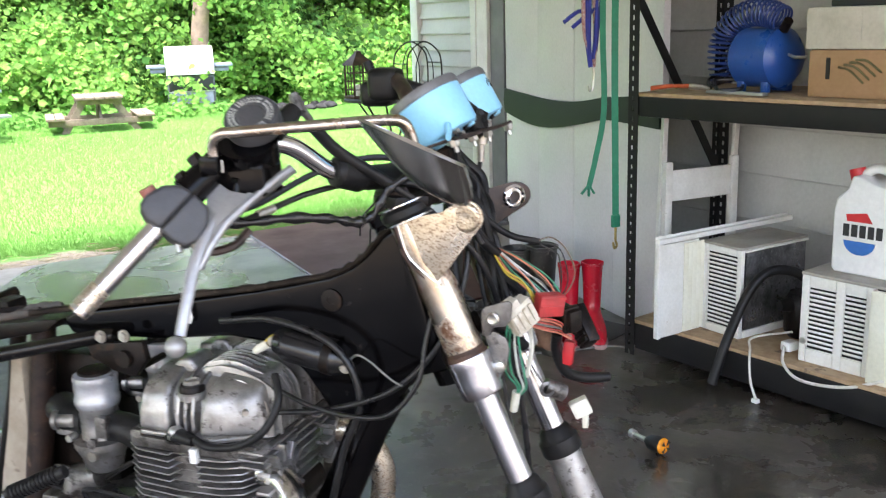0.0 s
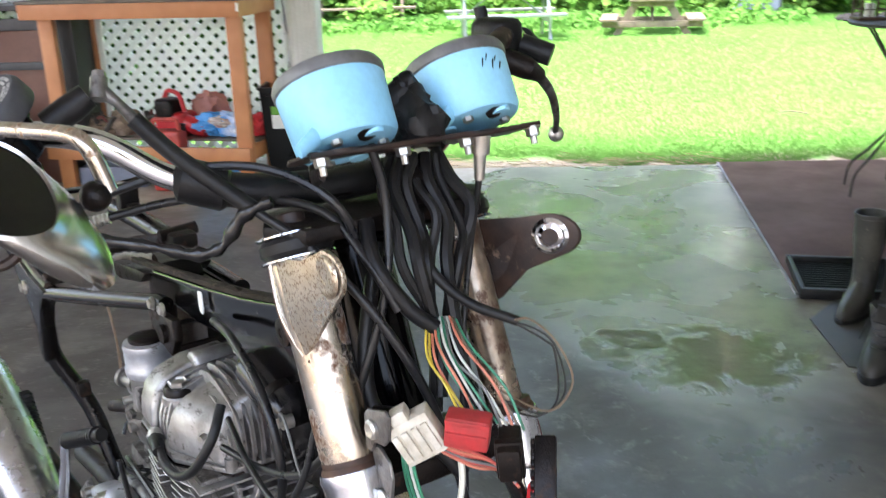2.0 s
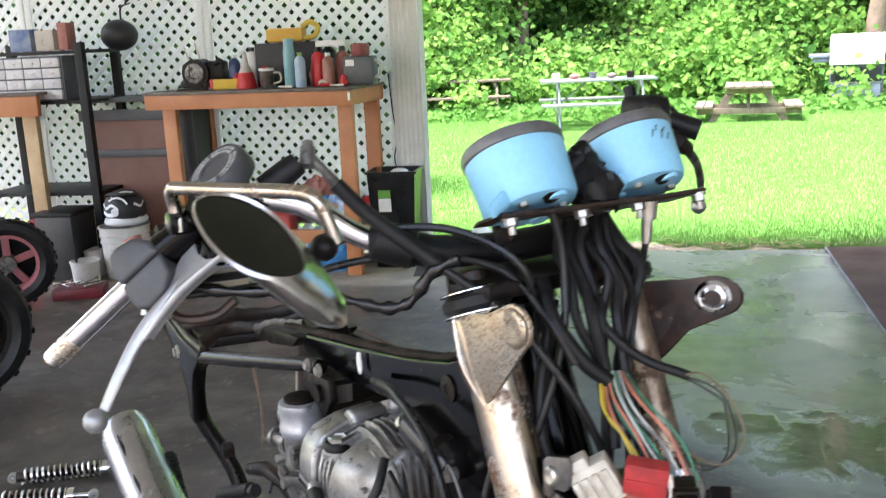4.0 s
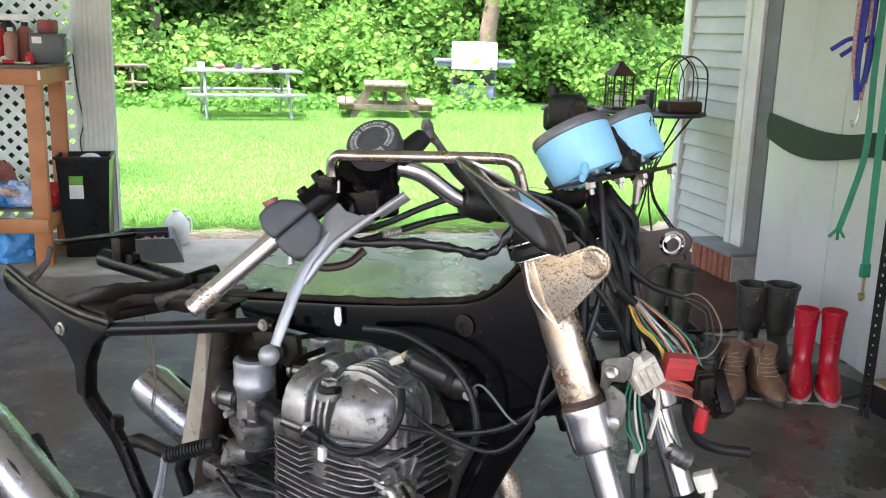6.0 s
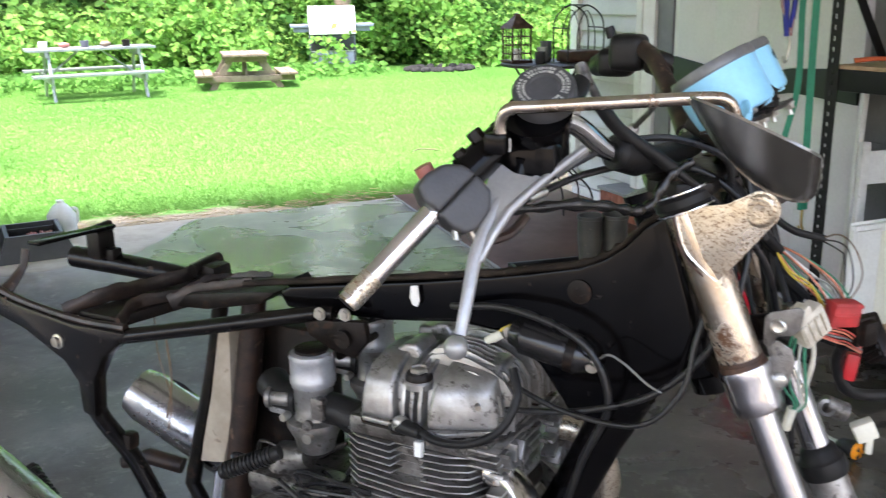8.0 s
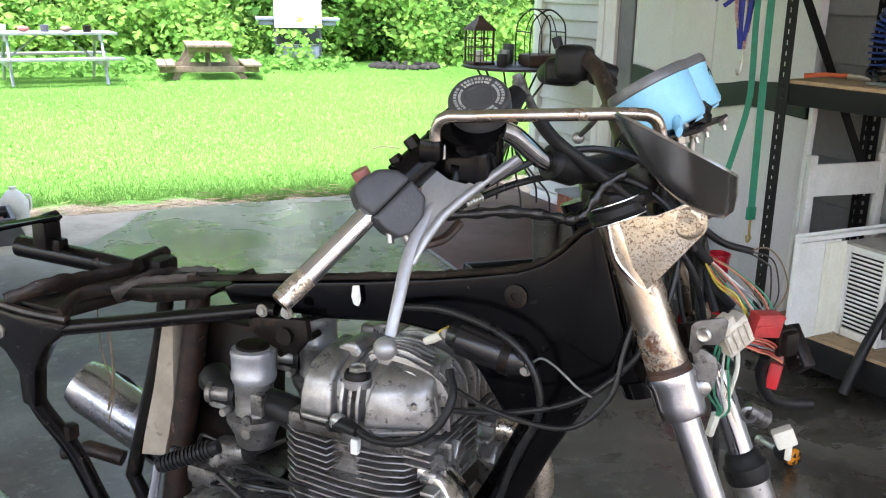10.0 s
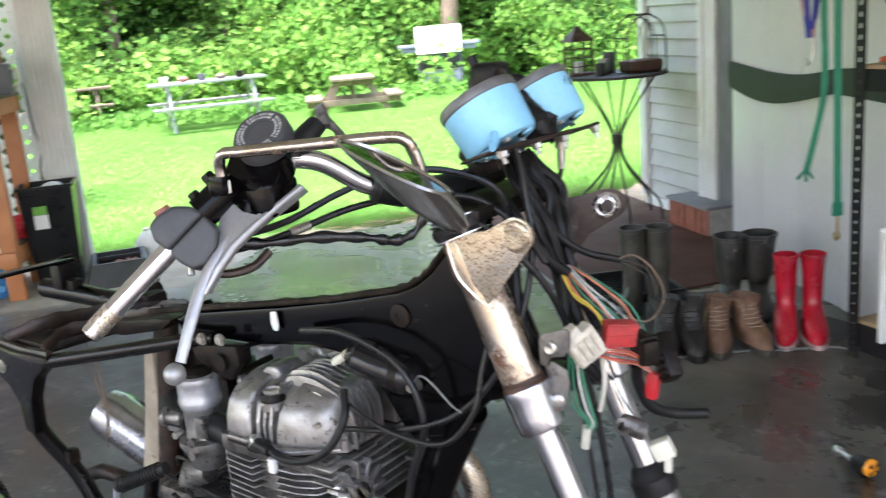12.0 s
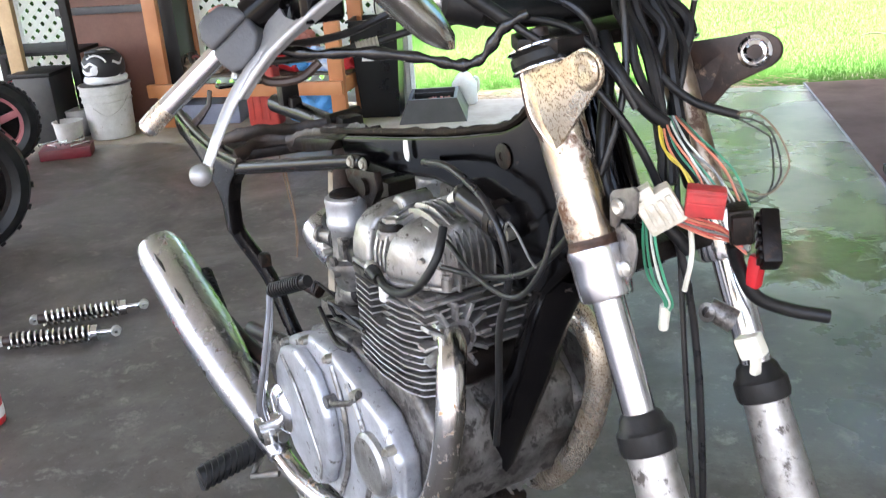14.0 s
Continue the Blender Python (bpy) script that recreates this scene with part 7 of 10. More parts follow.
part("handle", G().tube([(0.04, 0, 0.298), (0.0, 0, 0.322), (-0.055, 0, 0.312), (-0.085, 0, 0.275), (-0.088, 0, 0.24)], 0.0145, 12), JUG, jug)
part("cap", G().cyl((0.052, 0, 0.285), (0.062, 0, 0.318), 0.024, n=20), REDPLAST, jug, "dark red cap")
part("label_red", G().prism([(-0.03, 0.165), (0.05, 0.165), (0.055, 0.185), (-0.01, 0.195)], 0.0605, 0.0615, "y"), REDPLAST, jug, "red label swoosh")
BLUELAB = surf("blue_label_ink", (0.03, 0.16, 0.5), (0.03, 0.13, 0.42), 0.45, scale=10, fine=60, bump=0.0)
part("label_blue", G().prism([(0.05 * math.cos(a) + 0.008, 0.105 + 0.042 * math.sin(a)) for a in [math.pi + math.pi * i / 14 for i in range(15)]], 0.0605, 0.0615, "y"), BLUELAB, jug, "blue label swoosh")
INK = surf("black_label_ink", (0.015, 0.015, 0.018), (0.02, 0.02, 0.02), 0.5, bump=0.0)
for i in range(5):
    x = -0.062 + i * 0.026
    part("label_bar", G().box((x, 0.0608, 0.118), (x + 0.019, 0.0625, 0.156)), INK, jug, "black label bar")

# folded white chair stored upright behind the air conditioners
CHW = surf("chipped_white_paint", (0.72, 0.71, 0.68), (0.6, 0.58, 0.54), 0.5, scale=9, fine=90, bump=0.15, spots=((0.25, 0.2, 0.15), 14, 0.66, 0.8, 0))
ch = thing("folding_chair", pose(2.86, 2.80, SHELF_LOW + 0.002, 0, 0, -6), "chipped white wooden folding chair stored upright", "chair")
for x in (0.0, 0.34):
    part("stile", G().box((x, 0, 0.0), (x + 0.035, 0.025, 0.62), 0.004), CHW, ch)
    part("rear_leg", G().box((x - 0.02 if x == 0 else x + 0.01, 0.03, 0.0), (x + 0.004 if x == 0 else x + 0.034, 0.05, 0.88), 0.004, m=pose(0, 0, 0, 0, 2, 0)), CHW, ch)
part("back_slat", G().box((0.036, 0.004, 0.46), (0.339, 0.02, 0.585), 0.004), CHW, ch)
part("cross_bar", G().box((0.036, 0.004, 0.2), (0.339, 0.02, 0.25), 0.004), CHW, ch)

# upper shelf: compressor tank, coil hose, boxes, tools
TANKBLUE = surf("blue_tank_enamel", (0.02, 0.085, 0.36), (0.02, 0.065, 0.28), 0.3, scale=6, fine=80, bump=0.03, spots=((0.05, 0.06, 0.1), 16, 0.7, 0.5, 0))
tank = thing("compressor_tank", pose(3.0, 2.465, SHELF_UP) @ Matrix.Scale(0.84, 4), "blue steel air compressor tank with a curled hose", "air tank")
part("shell", G().loft([(0.02, -0.135, 0.145), (0.02, -0.125, 0.145), (0.02, -0.09, 0.145), (0.02, 0.1, 0.145), (0.02, 0.135, 0.145), (0.02, 0.145, 0.145)], [0.05, 0.095, 0.128, 0.128, 0.095, 0.05], 32), TANKBLUE, tank)
part("foot", G().box((-0.06, -0.08, 0.0), (-0.04, -0.04, 0.05), 0.004), TANKBLUE, tank)
part("foot", G().box((-0.06, 0.05, 0.0), (-0.04, 0.09, 0.05), 0.004), TANKBLUE, tank)
part("foot", G().box((0.08, -0.08, 0.0), (0.10, 0.08, 0.05), 0.004), TANKBLUE, tank)
part("gauge_pipe", G().tube([(0.0, -0.13, 0.16), (-0.03, -0.19, 0.15), (-0.02, -0.24, 0.15)], 0.007, 8), STEEL, tank)
part("valve", G().cyl((0.0, -0.1, 0.26), (-0.02, -0.14, 0.3), 0.02, n=12), BLACKGRIME, tank)
HOSEBLUE = surf("blue_coil_hose", (0.02, 0.05, 0.22), (0.02, 0.04, 0.17), 0.35, scale=20, fine=80, bump=0.03)
ch_pts = smooth_line([(0.02, 0.24, 0.03), (-0.01, 0.235, 0.16), (0.0, 0.20, 0.27), (0.0, 0.10, 0.33), (0.0, -0.02, 0.33), (0.0, -0.1, 0.3)], 40)
cv, T = [], len(ch_pts)
for i, p in enumerate(ch_pts):
    a = i / T * 2 * math.pi * 26
    q = ch_pts[min(i + 1, T - 1)] - ch_pts[max(i - 1, 0)]
    q.normalize()
    e1 = Vector((1, 0, 0))
    e2 = q.cross(e1).normalized()
    cv.append(p + e1 * math.cos(a) * 0.055 + e2 * math.sin(a) * 0.055)
cv = smooth_line([ch_pts[0]] + cv, 3)
part("coil_hose", G().loft(cv, 0.0052, 6), HOSEBLUE, tank, "dark blue coiled air hose")
CARD = surf("brown_cardboard", (0.36, 0.22, 0.12), (0.3, 0.18, 0.09), 0.8, scale=6, fine=60, bump=0.1, spots=((0.2, 0.12, 0.07), 10, 0.66, 0.8, 0))
GREYBOX = surf("scuffed_white_cardboard", (0.55, 0.53, 0.47), (0.42, 0.39, 0.33), 0.75, scale=8, fine=80, bump=0.1, spots=((0.2, 0.16, 0.12), 14, 0.64, 0.8, 0))
box1 = thing("cardboard_box", pose(2.94, 1.59, SHELF_UP, 0, 0, 4), "brown printed cardboard fruit box", "box")
part("carton", G().box((0, 0.0, 0), (0.33, 0.60, 0.155), 0.006), CARD, box1)
g = G()
for i in range(4):
    g.tube([(-0.0015, 0.40 - 0.02 * i, 0.05 + 0.012 * i), (-0.0015, 0.45 - 0.02 * i, 0.09 + 0.01 * i), (-0.0015, 0.49 - 0.02 * i, 0.10 + 0.008 * i)], 0.004, 6)
part("print", g, surf("dull_green_print", (0.09, 0.1, 0.04), (0.12, 0.09, 0.04), 0.8, bump=0.0), box1, "dull green printed leaves")
# Black patch on the carton's face gives the dark of its handhole.
part("handhole", G().box((-0.002, 0.52, 0.06), (0.004, 0.535, 0.13), 0.001), ACDARK, box1)
solid("white_box", G().box((0, 0, 0), (0.35, 0.62, 0.135), 0.008).box((-0.0025, 0.42, 0.03), (0.0, 0.46, 0.13), 0.001), GREYBOX, "scuffed white cardboard box with a tape strip", "box", m=pose(2.93, 1.58, SHELF_UP + 0.157, 0, 0, 4))
box3 = thing("black_box", pose(2.97, 1.78, SHELF_UP + 0.294, 0, 0, 2), "black retail box with a blue panel", "box")
part("carton", G().box((0, 0, 0), (0.25, 0.38, 0.22), 0.005), INK, box3)
part("blue_panel", G().prism([(0.15, 0.02), (0.36, 0.02), (0.37, 0.2), (0.28, 0.2)], -0.0025, -0.0005, "x"), surf("cyan_print", (0.03, 0.25, 0.5), (0.02, 0.3, 0.55), 0.4, bump=0.0), box3, "bright blue panel")
g = G()
for i in range(3):
    g.box((-0.003, 0.03, 0.06 + i * 0.025), (-0.001, 0.12 - i * 0.015, 0.07 + i * 0.025))
part("text_bar", g, WHITEPLAST, box3, "white print bars")
tools = thing("pliers", pose(2.76, 2.62, SHELF_UP + 0.003), "orange-handled pliers lying on the shelf edge", "pliers")
part("handle", G().tube([(-0.05, 0.12, 0.012), (0.0, 0.08, 0.02), (0.03, 0.0, 0.025)], 0.007, 8).tube([(-0.03, 0.14, 0.014), (0.02, 0.10, 0.02), (0.04, 0.02, 0.02)], 0.007, 8), surf("orange_grip", (0.5, 0.1, 0.03), (0.4, 0.07, 0.02), 0.5, bump=0.05), tools)
part("jaw", G().loft([(0.03, 0.0, 0.022), (0.05, -0.04, 0.02), (0.06, -0.07, 0.015)], [0.012, 0.01, 0.004], 8), STEEL, tools)
solid("coiled_cable", G().tube([(2.9, 2.62, 1.075), (2.98, 2.70, 1.10), (3.08, 2.66, 1.16), (3.12, 2.58, 1.22)], 0.007, 8).tube([(2.92, 2.66, 1.072), (3.0, 2.6, 1.11), (3.1, 2.63, 1.15), (3.17, 2.60, 1.18)], 0.006, 8).tube([(2.86, 2.55, 1.07), (2.92, 2.62, 1.10), (2.98, 2.56, 1.10), (2.93, 2.5, 1.075), (2.86, 2.54, 1.07)], 0.008, 8), CABLE, "heap of black cables on the shelf", "cables")
solid("steel_ruler", G().box((2.81, 2.30, SHELF_UP + 0.001), (2.84, 2.56, SHELF_UP + 0.012), 0.002), GALV, "grey metal strip on the shelf edge", "ruler")

# straps and ropes on the front post
GREENWEB = surf("green_webbing", (0.01, 0.2, 0.11), (0.01, 0.15, 0.085), 0.6, scale=20, fine=200, bump=0.2)
st = thing("green_strap", pose(2.68, 2.87, 0), "green webbing strap with a brass hook hanging on the rack", "strap")


def ribbon(pts, w, th, dirv):
    p = smooth_line(pts, 5)
    dirv = Vector(dirv).normalized()
    vs, fs = [], []
    for i, q in enumerate(p):
        d = (p[min(i + 1, len(p) - 1)] - p[max(i - 1, 0)]).normalized()
        nn = d.cross(dirv).normalized() * th / 2
        vs += [q - dirv * w / 2 - nn, q + dirv * w / 2 - nn, q + dirv * w / 2 + nn, q - dirv * w / 2 + nn]
    for i in range(len(p) - 1):
        for k in range(4):
            fs.append([i * 4 + k, i * 4 + (k + 1) % 4, (i + 1) * 4 + (k + 1) % 4, (i + 1) * 4 + k])
    fs += [[3, 2, 1, 0], [len(vs) - 4, len(vs) - 3, len(vs) - 2, len(vs) - 1]]
    return G().add(vs, fs)


part("webbing", ribbon([(0.05, 0.01, 1.84), (0.0, 0.0, 1.843), (-0.033, 0.0, 1.82), (-0.035, 0.0, 1.75), (-0.03, 0.005, 1.2), (-0.026, 0.0, 0.8), (-0.02, 0.0, 0.54)], 0.026, 0.004, (0.7, -0.7, 0)), GREENWEB, st)
part("hook", G().tube([(-0.02, 0, 0.54), (-0.02, 0, 0.48), (-0.012, 0, 0.455), (-0.028, -0.003, 0.445), (-0.032, 0, 0.47)], 0.005, 8), surf("brass", (0.5, 0.36, 0.14), (0.35, 0.24, 0.09), 0.35, 0.9, bump=0.1), st, "brass snap hook")
part("buckle", G().box((-0.04, -0.008, 0.53), (-0.002, 0.008, 0.58), 0.004), GREENWEB, st)
solid("frayed_rope", ribbon([(2.76, 2.88, 1.845), (2.68, 2.89, 1.848), (2.63, 2.90, 1.83), (2.615, 2.9, 1.7), (2.615, 2.905, 1.3), (2.62, 2.90, 1.0), (2.60, 2.92, 0.82), (2.575, 2.935, 0.69)], 0.022, 0.006, (0.7, -0.7, 0)).tube([(2.575, 2.935, 0.70), (2.55, 2.95, 0.665)], 0.006, 6).tube([(2.575, 2.935, 0.70), (2.58, 2.94, 0.655)], 0.006, 6).tube([(2.578, 2.935, 0.70), (2.60, 2.93, 0.665)], 0.005, 6), GREENWEB, "frayed green rope end hanging from the rack", "rope")
ROPEBLUE = surf("blue_rope", (0.02, 0.03, 0.3), (0.02, 0.025, 0.2), 0.6, scale=30, fine=200, bump=0.3)
br = thing("bungee_bundle", pose(2.585, 2.93, 0), "bundle of blue and red bungee cords hanging on the rack", "bungee cords")
rn = random.Random(3)
for i in range(7):
    a = rn.uniform(-0.03, 0.03)
    part("cord", G().tube([(a, rn.uniform(-0.02, 0.02), 1.8), (a * 1.3 + rn.uniform(-0.02, 0.02), rn.uniform(-0.02, 0.02), 1.5), (a, rn.uniform(-0.02, 0.02), 1.30), (a * 0.5, 0.0, 1.16 + 0.03 * (i % 3))], 0.008, 8), ROPEBLUE if i < 5 else surf("red_white_cord", (0.3, 0.08, 0.08), (0.5, 0.4, 0.38), 0.6, scale=90, fine=200, bump=0.2), br)
part("steel_hook", G().tube([(0, 0, 1.17), (0.008, 0, 1.13), (0.0, 0, 1.08), (-0.012, 0, 1.07), (-0.018, 0, 1.09)], 0.005, 8), STEEL, br)
solid("loose_bungee", G().tube([(2.50, 3.0, 1.33), (2.55, 2.97, 1.37), (2.58, 2.95, 1.36), (2.60, 2.93, 1.38)], 0.008, 8).tube([(2.58, 2.95, 1.36), (2.55, 2.97, 1.33), (2.53, 2.985, 1.31)], 0.008, 8), ROPEBLUE, "blue cord end sticking out beside the rack", "cord")

# ---- boots along the sheet ----
REDBOOT = surf("red_rubber_boot", (0.5, 0.012, 0.03), (0.4, 0.01, 0.022), 0.25, scale=10, fine=90, bump=0.04)
BROWNLEATHER = surf("tan_leather", (0.19, 0.1, 0.06), (0.09, 0.046, 0.028), 0.6, scale=14, fine=160, bump=0.35, spots=((0.33, 0.22, 0.14), 26, 0.62, 0.8, 0))
BLACKLEATHER = surf("muddy_black_boot", (0.012, 0.011, 0.01), (0.035, 0.03, 0.024), 0.5, scale=9, fine=120, bump=0.2)
MUDBOOT = surf("dried_mud_on_black_rubber", (0.018, 0.017, 0.015), (0.045, 0.042, 0.036), 0.4, scale=13, fine=120, bump=0.3, spots=((0.2, 0.19, 0.16), 18, 0.6, 0.7, 0))
OLIVEBOOT = surf("muddy_olive_boot", (0.06, 0.055, 0.042), (0.014, 0.013, 0.011), 0.45, scale=11, fine=120, bump=0.25, spots=((0.13, 0.115, 0.085), 22, 0.6, 0.8, 0))


def boot(name, x, y, turn, h, mat, sole_mat, label, group, rs=0.052, ankle=0.042, lean=0.0):
    """A rubber boot that points along its x: a foot, a narrow ankle and a shaft with a rolled rim."""
    th = thing(name, pose(x, y, 0, 0, 0, turn), label, "boots", group)
    n, vs, fs = 24, [], []
    rings = [(0.02, 0.012, 0.130, 0.045), (0.02, 0.03, 0.132, 0.047), (0.014, 0.052, 0.120, 0.046), (0.0, 0.075, 0.096, 0.044), (-0.03, 0.098, 0.064, 0.042), (-0.044, 0.125, 0.050, ankle),
             (-0.046, h * 0.5, rs * 0.9, rs * 0.8), (-0.045, h * 0.75, rs * 1.0, rs * 0.92), (-0.045, h - 0.016, rs * 1.04, rs * 0.97), (-0.045, h - 0.014, rs * 1.1, rs * 1.03), (-0.045, h, rs * 1.1, rs * 1.03), (-0.045, h, rs * 1.0, rs * 0.93),
             (-0.045, h * 0.6, rs * 0.85, rs * 0.75), (-0.045, h * 0.35, rs * 0.7, rs * 0.6)]
    for cx, z, a, b in rings:
        for k in range(n):
            t = 2 * math.pi * k / n
            toe = 1.0 if math.cos(t) < 0.3 else 0.97
            vs.append((cx + a * math.cos(t) + lean * max(0, z - 0.12), b * math.sin(t) * toe + 0.002 * math.sin(5 * t + z * 40), z))
    fs = [[i * n + k, i * n + (k + 1) % n, (i + 1) * n + (k + 1) % n, (i + 1) * n + k] for i in range(len(rings) - 1) for k in range(n)]
    fs.append(list(range(n))[::-1])
    part("upper", G().add(vs, fs), mat, th)
    sole = [(0.02 + 0.138 * math.cos(2 * math.pi * k / 24), 0.05 * math.sin(2 * math.pi * k / 24)) for k in range(24)]
    part("sole", G().prism(sole, 0.0, 0.02, "z", 0.004), sole_mat, th)
    return th


def laced_boot(name, x, y, turn, h, mat, sole_mat, lacemat, label, group):
    """An ankle boot with an open throat: quarters that splay apart, a tongue, laces and a padded collar."""
    th = thing(name, pose(x, y, 0, 0, 0, turn), label, "boots", group)
    n, vs, fs = 28, [], []
    rings = [(0.02, 0.018, 0.138, 0.05, 0), (0.02, 0.04, 0.138, 0.052, 0), (0.012, 0.065, 0.124, 0.05, 0.0), (-0.008, 0.085, 0.094, 0.047, 0.1), (-0.03, 0.105, 0.070, 0.045, 0.35), (-0.042, 0.13, 0.060, 0.046, 0.5),
             (-0.046, h * 0.82, 0.060, 0.05, 0.62), (-0.048, h - 0.008, 0.066, 0.056, 0.7), (-0.048, h, 0.062, 0.052, 0.7), (-0.048, h - 0.012, 0.054, 0.044, 0.6), (-0.046, h * 0.6, 0.046, 0.036, 0.4)]
    for i, (cx, z, a, b, openk) in enumerate(rings):
        for k in range(n):
            t = 2 * math.pi * k / n
            front = max(0.0, math.cos(t)) ** 6
            vs.append((cx + a * math.cos(t) * (1 - 0.42 * openk * front) + 0.0025 * math.sin(3 * t + z * 70), b * math.sin(t) * (1 + 0.12 * openk * max(0, math.cos(t))) + 0.002 * math.sin(4 * t + z * 55), z - 0.012 * openk * front))
    fs = [[i * n + k, i * n + (k + 1) % n, (i + 1) * n + (k + 1) % n, (i + 1) * n + k] for i in range(len(rings) - 1) for k in range(n)]
    fs.append(list(range(n))[::-1])
    part("upper", G().add(vs, fs), mat, th)
    sole = [(0.02 + 0.146 * math.cos(2 * math.pi * k / 28), 0.056 * math.sin(2 * math.pi * k / 28) * (0.92 if math.cos(2 * math.pi * k / 28) < -0.2 else 1)) for k in range(28)]
    part("sole", G().prism(sole, 0.0, 0.026, "z", 0.004), sole_mat, th)
    part("tongue", G().loft([(0.05, 0, 0.085), (0.02, 0, 0.12), (0.006, 0, 0.16), (0.02, 0.004, h + 0.02)], [0.026, 0.029, 0.03, 0.027], 12, flat=0.28, up=(0, 1, 0)), mat, th)
    for i in range(6):
        z, xx = 0.088 + i * (h - 0.1) / 6, 0.058 - i * 0.011
        d = 0.006 * (-1) ** i
        part("lace", G().tube([(xx - 0.012, -0.034, z - 0.004), (xx + 0.012, -0.01, z + 0.004 + d * 0.4), (xx + 0.012, 0.012, z + 0.006 - d * 0.4), (xx - 0.012, 0.034, z + 0.002)], 0.0022, 6), lacemat, th)
    part("lace_end", G().tube([(0.0, -0.03, h - 0.02), (0.035, -0.045, h - 0.035), (0.045, -0.055, h - 0.075), (0.06, -0.06, h - 0.09)], 0.0022, 6), lacemat, th)
    return th


SOLERED = surf("pale_pink_sole", (0.5, 0.35, 0.33), (0.4, 0.26, 0.24), 0.6, bump=0.05)
boot("rubber_boot", 2.617, 3.105, -125, 0.33, REDBOOT, SOLERED, "glossy red rubber boot on the floor by the rack", "red boots", rs=0.046, ankle=0.036)
boot("rubber_boot", 2.713, 3.06, -119, 0.33, REDBOOT, SOLERED, "glossy red rubber boot on the floor by the rack", "red boots", rs=0.046, ankle=0.036)
LACE = surf("frayed_lace", (0.36, 0.27, 0.17), (0.2, 0.14, 0.09), 0.8, scale=60, fine=200, bump=0.1)
laced_boot("work_boot", 2.345, 3.15, -118, 0.185, BROWNLEATHER, OLIVEBOOT, LACE, "worn tan leather lace-up work boot", "tan boots")
laced_boot("work_boot", 2.465, 3.115, -97, 0.185, BROWNLEATHER, OLIVEBOOT, LACE, "worn tan leather lace-up work boot", "tan boots")
laced_boot("black_boot", 2.15, 3.2, -122, 0.2, BLACKLEATHER, RUBBER, CABLE, "muddy black leather lace-up boot", "black boots")
laced_boot("black_boot", 2.245, 3.165, -112, 0.2, BLACKLEATHER, RUBBER, CABLE, "muddy black leather lace-up boot", "black boots")
boot("tall_boot", 2.235, 3.66, -130, 0.38, OLIVEBOOT, RUBBER, "muddy grey-olive rubber boot", "olive boots", rs=0.058)
boot("tall_boot", 2.345, 3.62, -122, 0.38, OLIVEBOOT, RUBBER, "muddy grey-olive rubber boot", "olive boots", rs=0.058)
boot("tall_boot", 2.6, 3.47, -128, 0.33, MUDBOOT, RUBBER, "wide-mouthed muddy black rubber boot behind the tan boots", "black rubber boots", rs=0.07, lean=-0.03)
boot("tall_boot", 2.71, 3.41, -118, 0.34, MUDBOOT, RUBBER, "wide-mouthed muddy black rubber boot behind the tan boots", "black rubber boots", rs=0.072)
tray = thing("boot_tray", pose(2.28, 3.98, 0.0, 0, 0, -8), "black rubber boot tray with a raised rim", "tray")
part("base", G().box((-0.16, -0.18, 0.002), (0.28, 0.2, 0.012), 0.003), RUBBER, tray)
for lo, hi in (((-0.18, -0.2, 0.0), (0.3, -0.18, 0.045)), ((-0.18, 0.2, 0.0), (0.3, 0.22, 0.045)), ((-0.18, -0.179, 0.0), (-0.16, 0.199, 0.045)), ((0.28, -0.179, 0.0), (0.3, 0.199, 0.045))):
    part("rim", G().box(lo, hi, 0.006), RUBBER, tray)
rib = G().box((-0.158, -0.003, 0.012), (0.278, 0.003, 0.02), 0.001, 1).mesh("tray_rib", RUBBER)
for i in range(14):
    part("tray_rib", rib, RUBBER, tray, m=pose(0, -0.165 + i * 0.027, 0))
solid("extension_cord", G().tube([(2.05, 3.15, 0.008), (2.2, 3.07, 0.008), (2.35, 3.05, 0.008), (2.5, 2.99, 0.008), (2.68, 2.93, 0.008), (2.73, 2.87, 0.01)], 0.005, 6), W_GRY, "thin grey cord on the floor in front of the boots", "cord")
solid("boot_mat", G().prism([(2.05, 3.2), (2.62, 2.95), (2.95, 3.05), (2.75, 3.75), (2.25, 3.85), (2.05, 3.6)], 0.0, 0.006, "z", 0.002), surf("black_rubber_mat", (0.02, 0.018, 0.016), (0.045, 0.038, 0.03), 0.6, scale=12, fine=120, bump=0.3), "black rubber mat under the boots", "mat")

# lost turn signal on the floor
sg = thing("turn_signal", pose(2.156, 2.088, 0.0, 0, 0, -84) @ Matrix.Scale(0.72, 4), "black turn signal with an amber lens lying on the floor", "turn signal")
part("stem", G().cyl((-0.16, 0.02, 0.028), (-0.06, 0.0, 0.035), 0.011, 0.013, 12).cyl((-0.18, 0.024, 0.026), (-0.155, 0.019, 0.028), 0.02, n=14), STEEL, sg)
part("housing", G().loft([(-0.07, 0, 0.036), (-0.045, 0, 0.037), (0.0, 0, 0.04), (0.02, 0, 0.04)], [0.016, 0.034, 0.038, 0.039], 22), RUBBER, sg)
AMBER = surf("amber_lens", (0.85, 0.33, 0.02), (0.75, 0.25, 0.015), 0.15, scale=20, fine=60, bump=0.3, coat=0.5)
part("lens", G().loft([(0.0205, 0, 0.04), (0.03, 0, 0.04), (0.038, 0, 0.04)], [0.037, 0.034, 0.02], 22), AMBER, sg, "amber lens")
g = G()
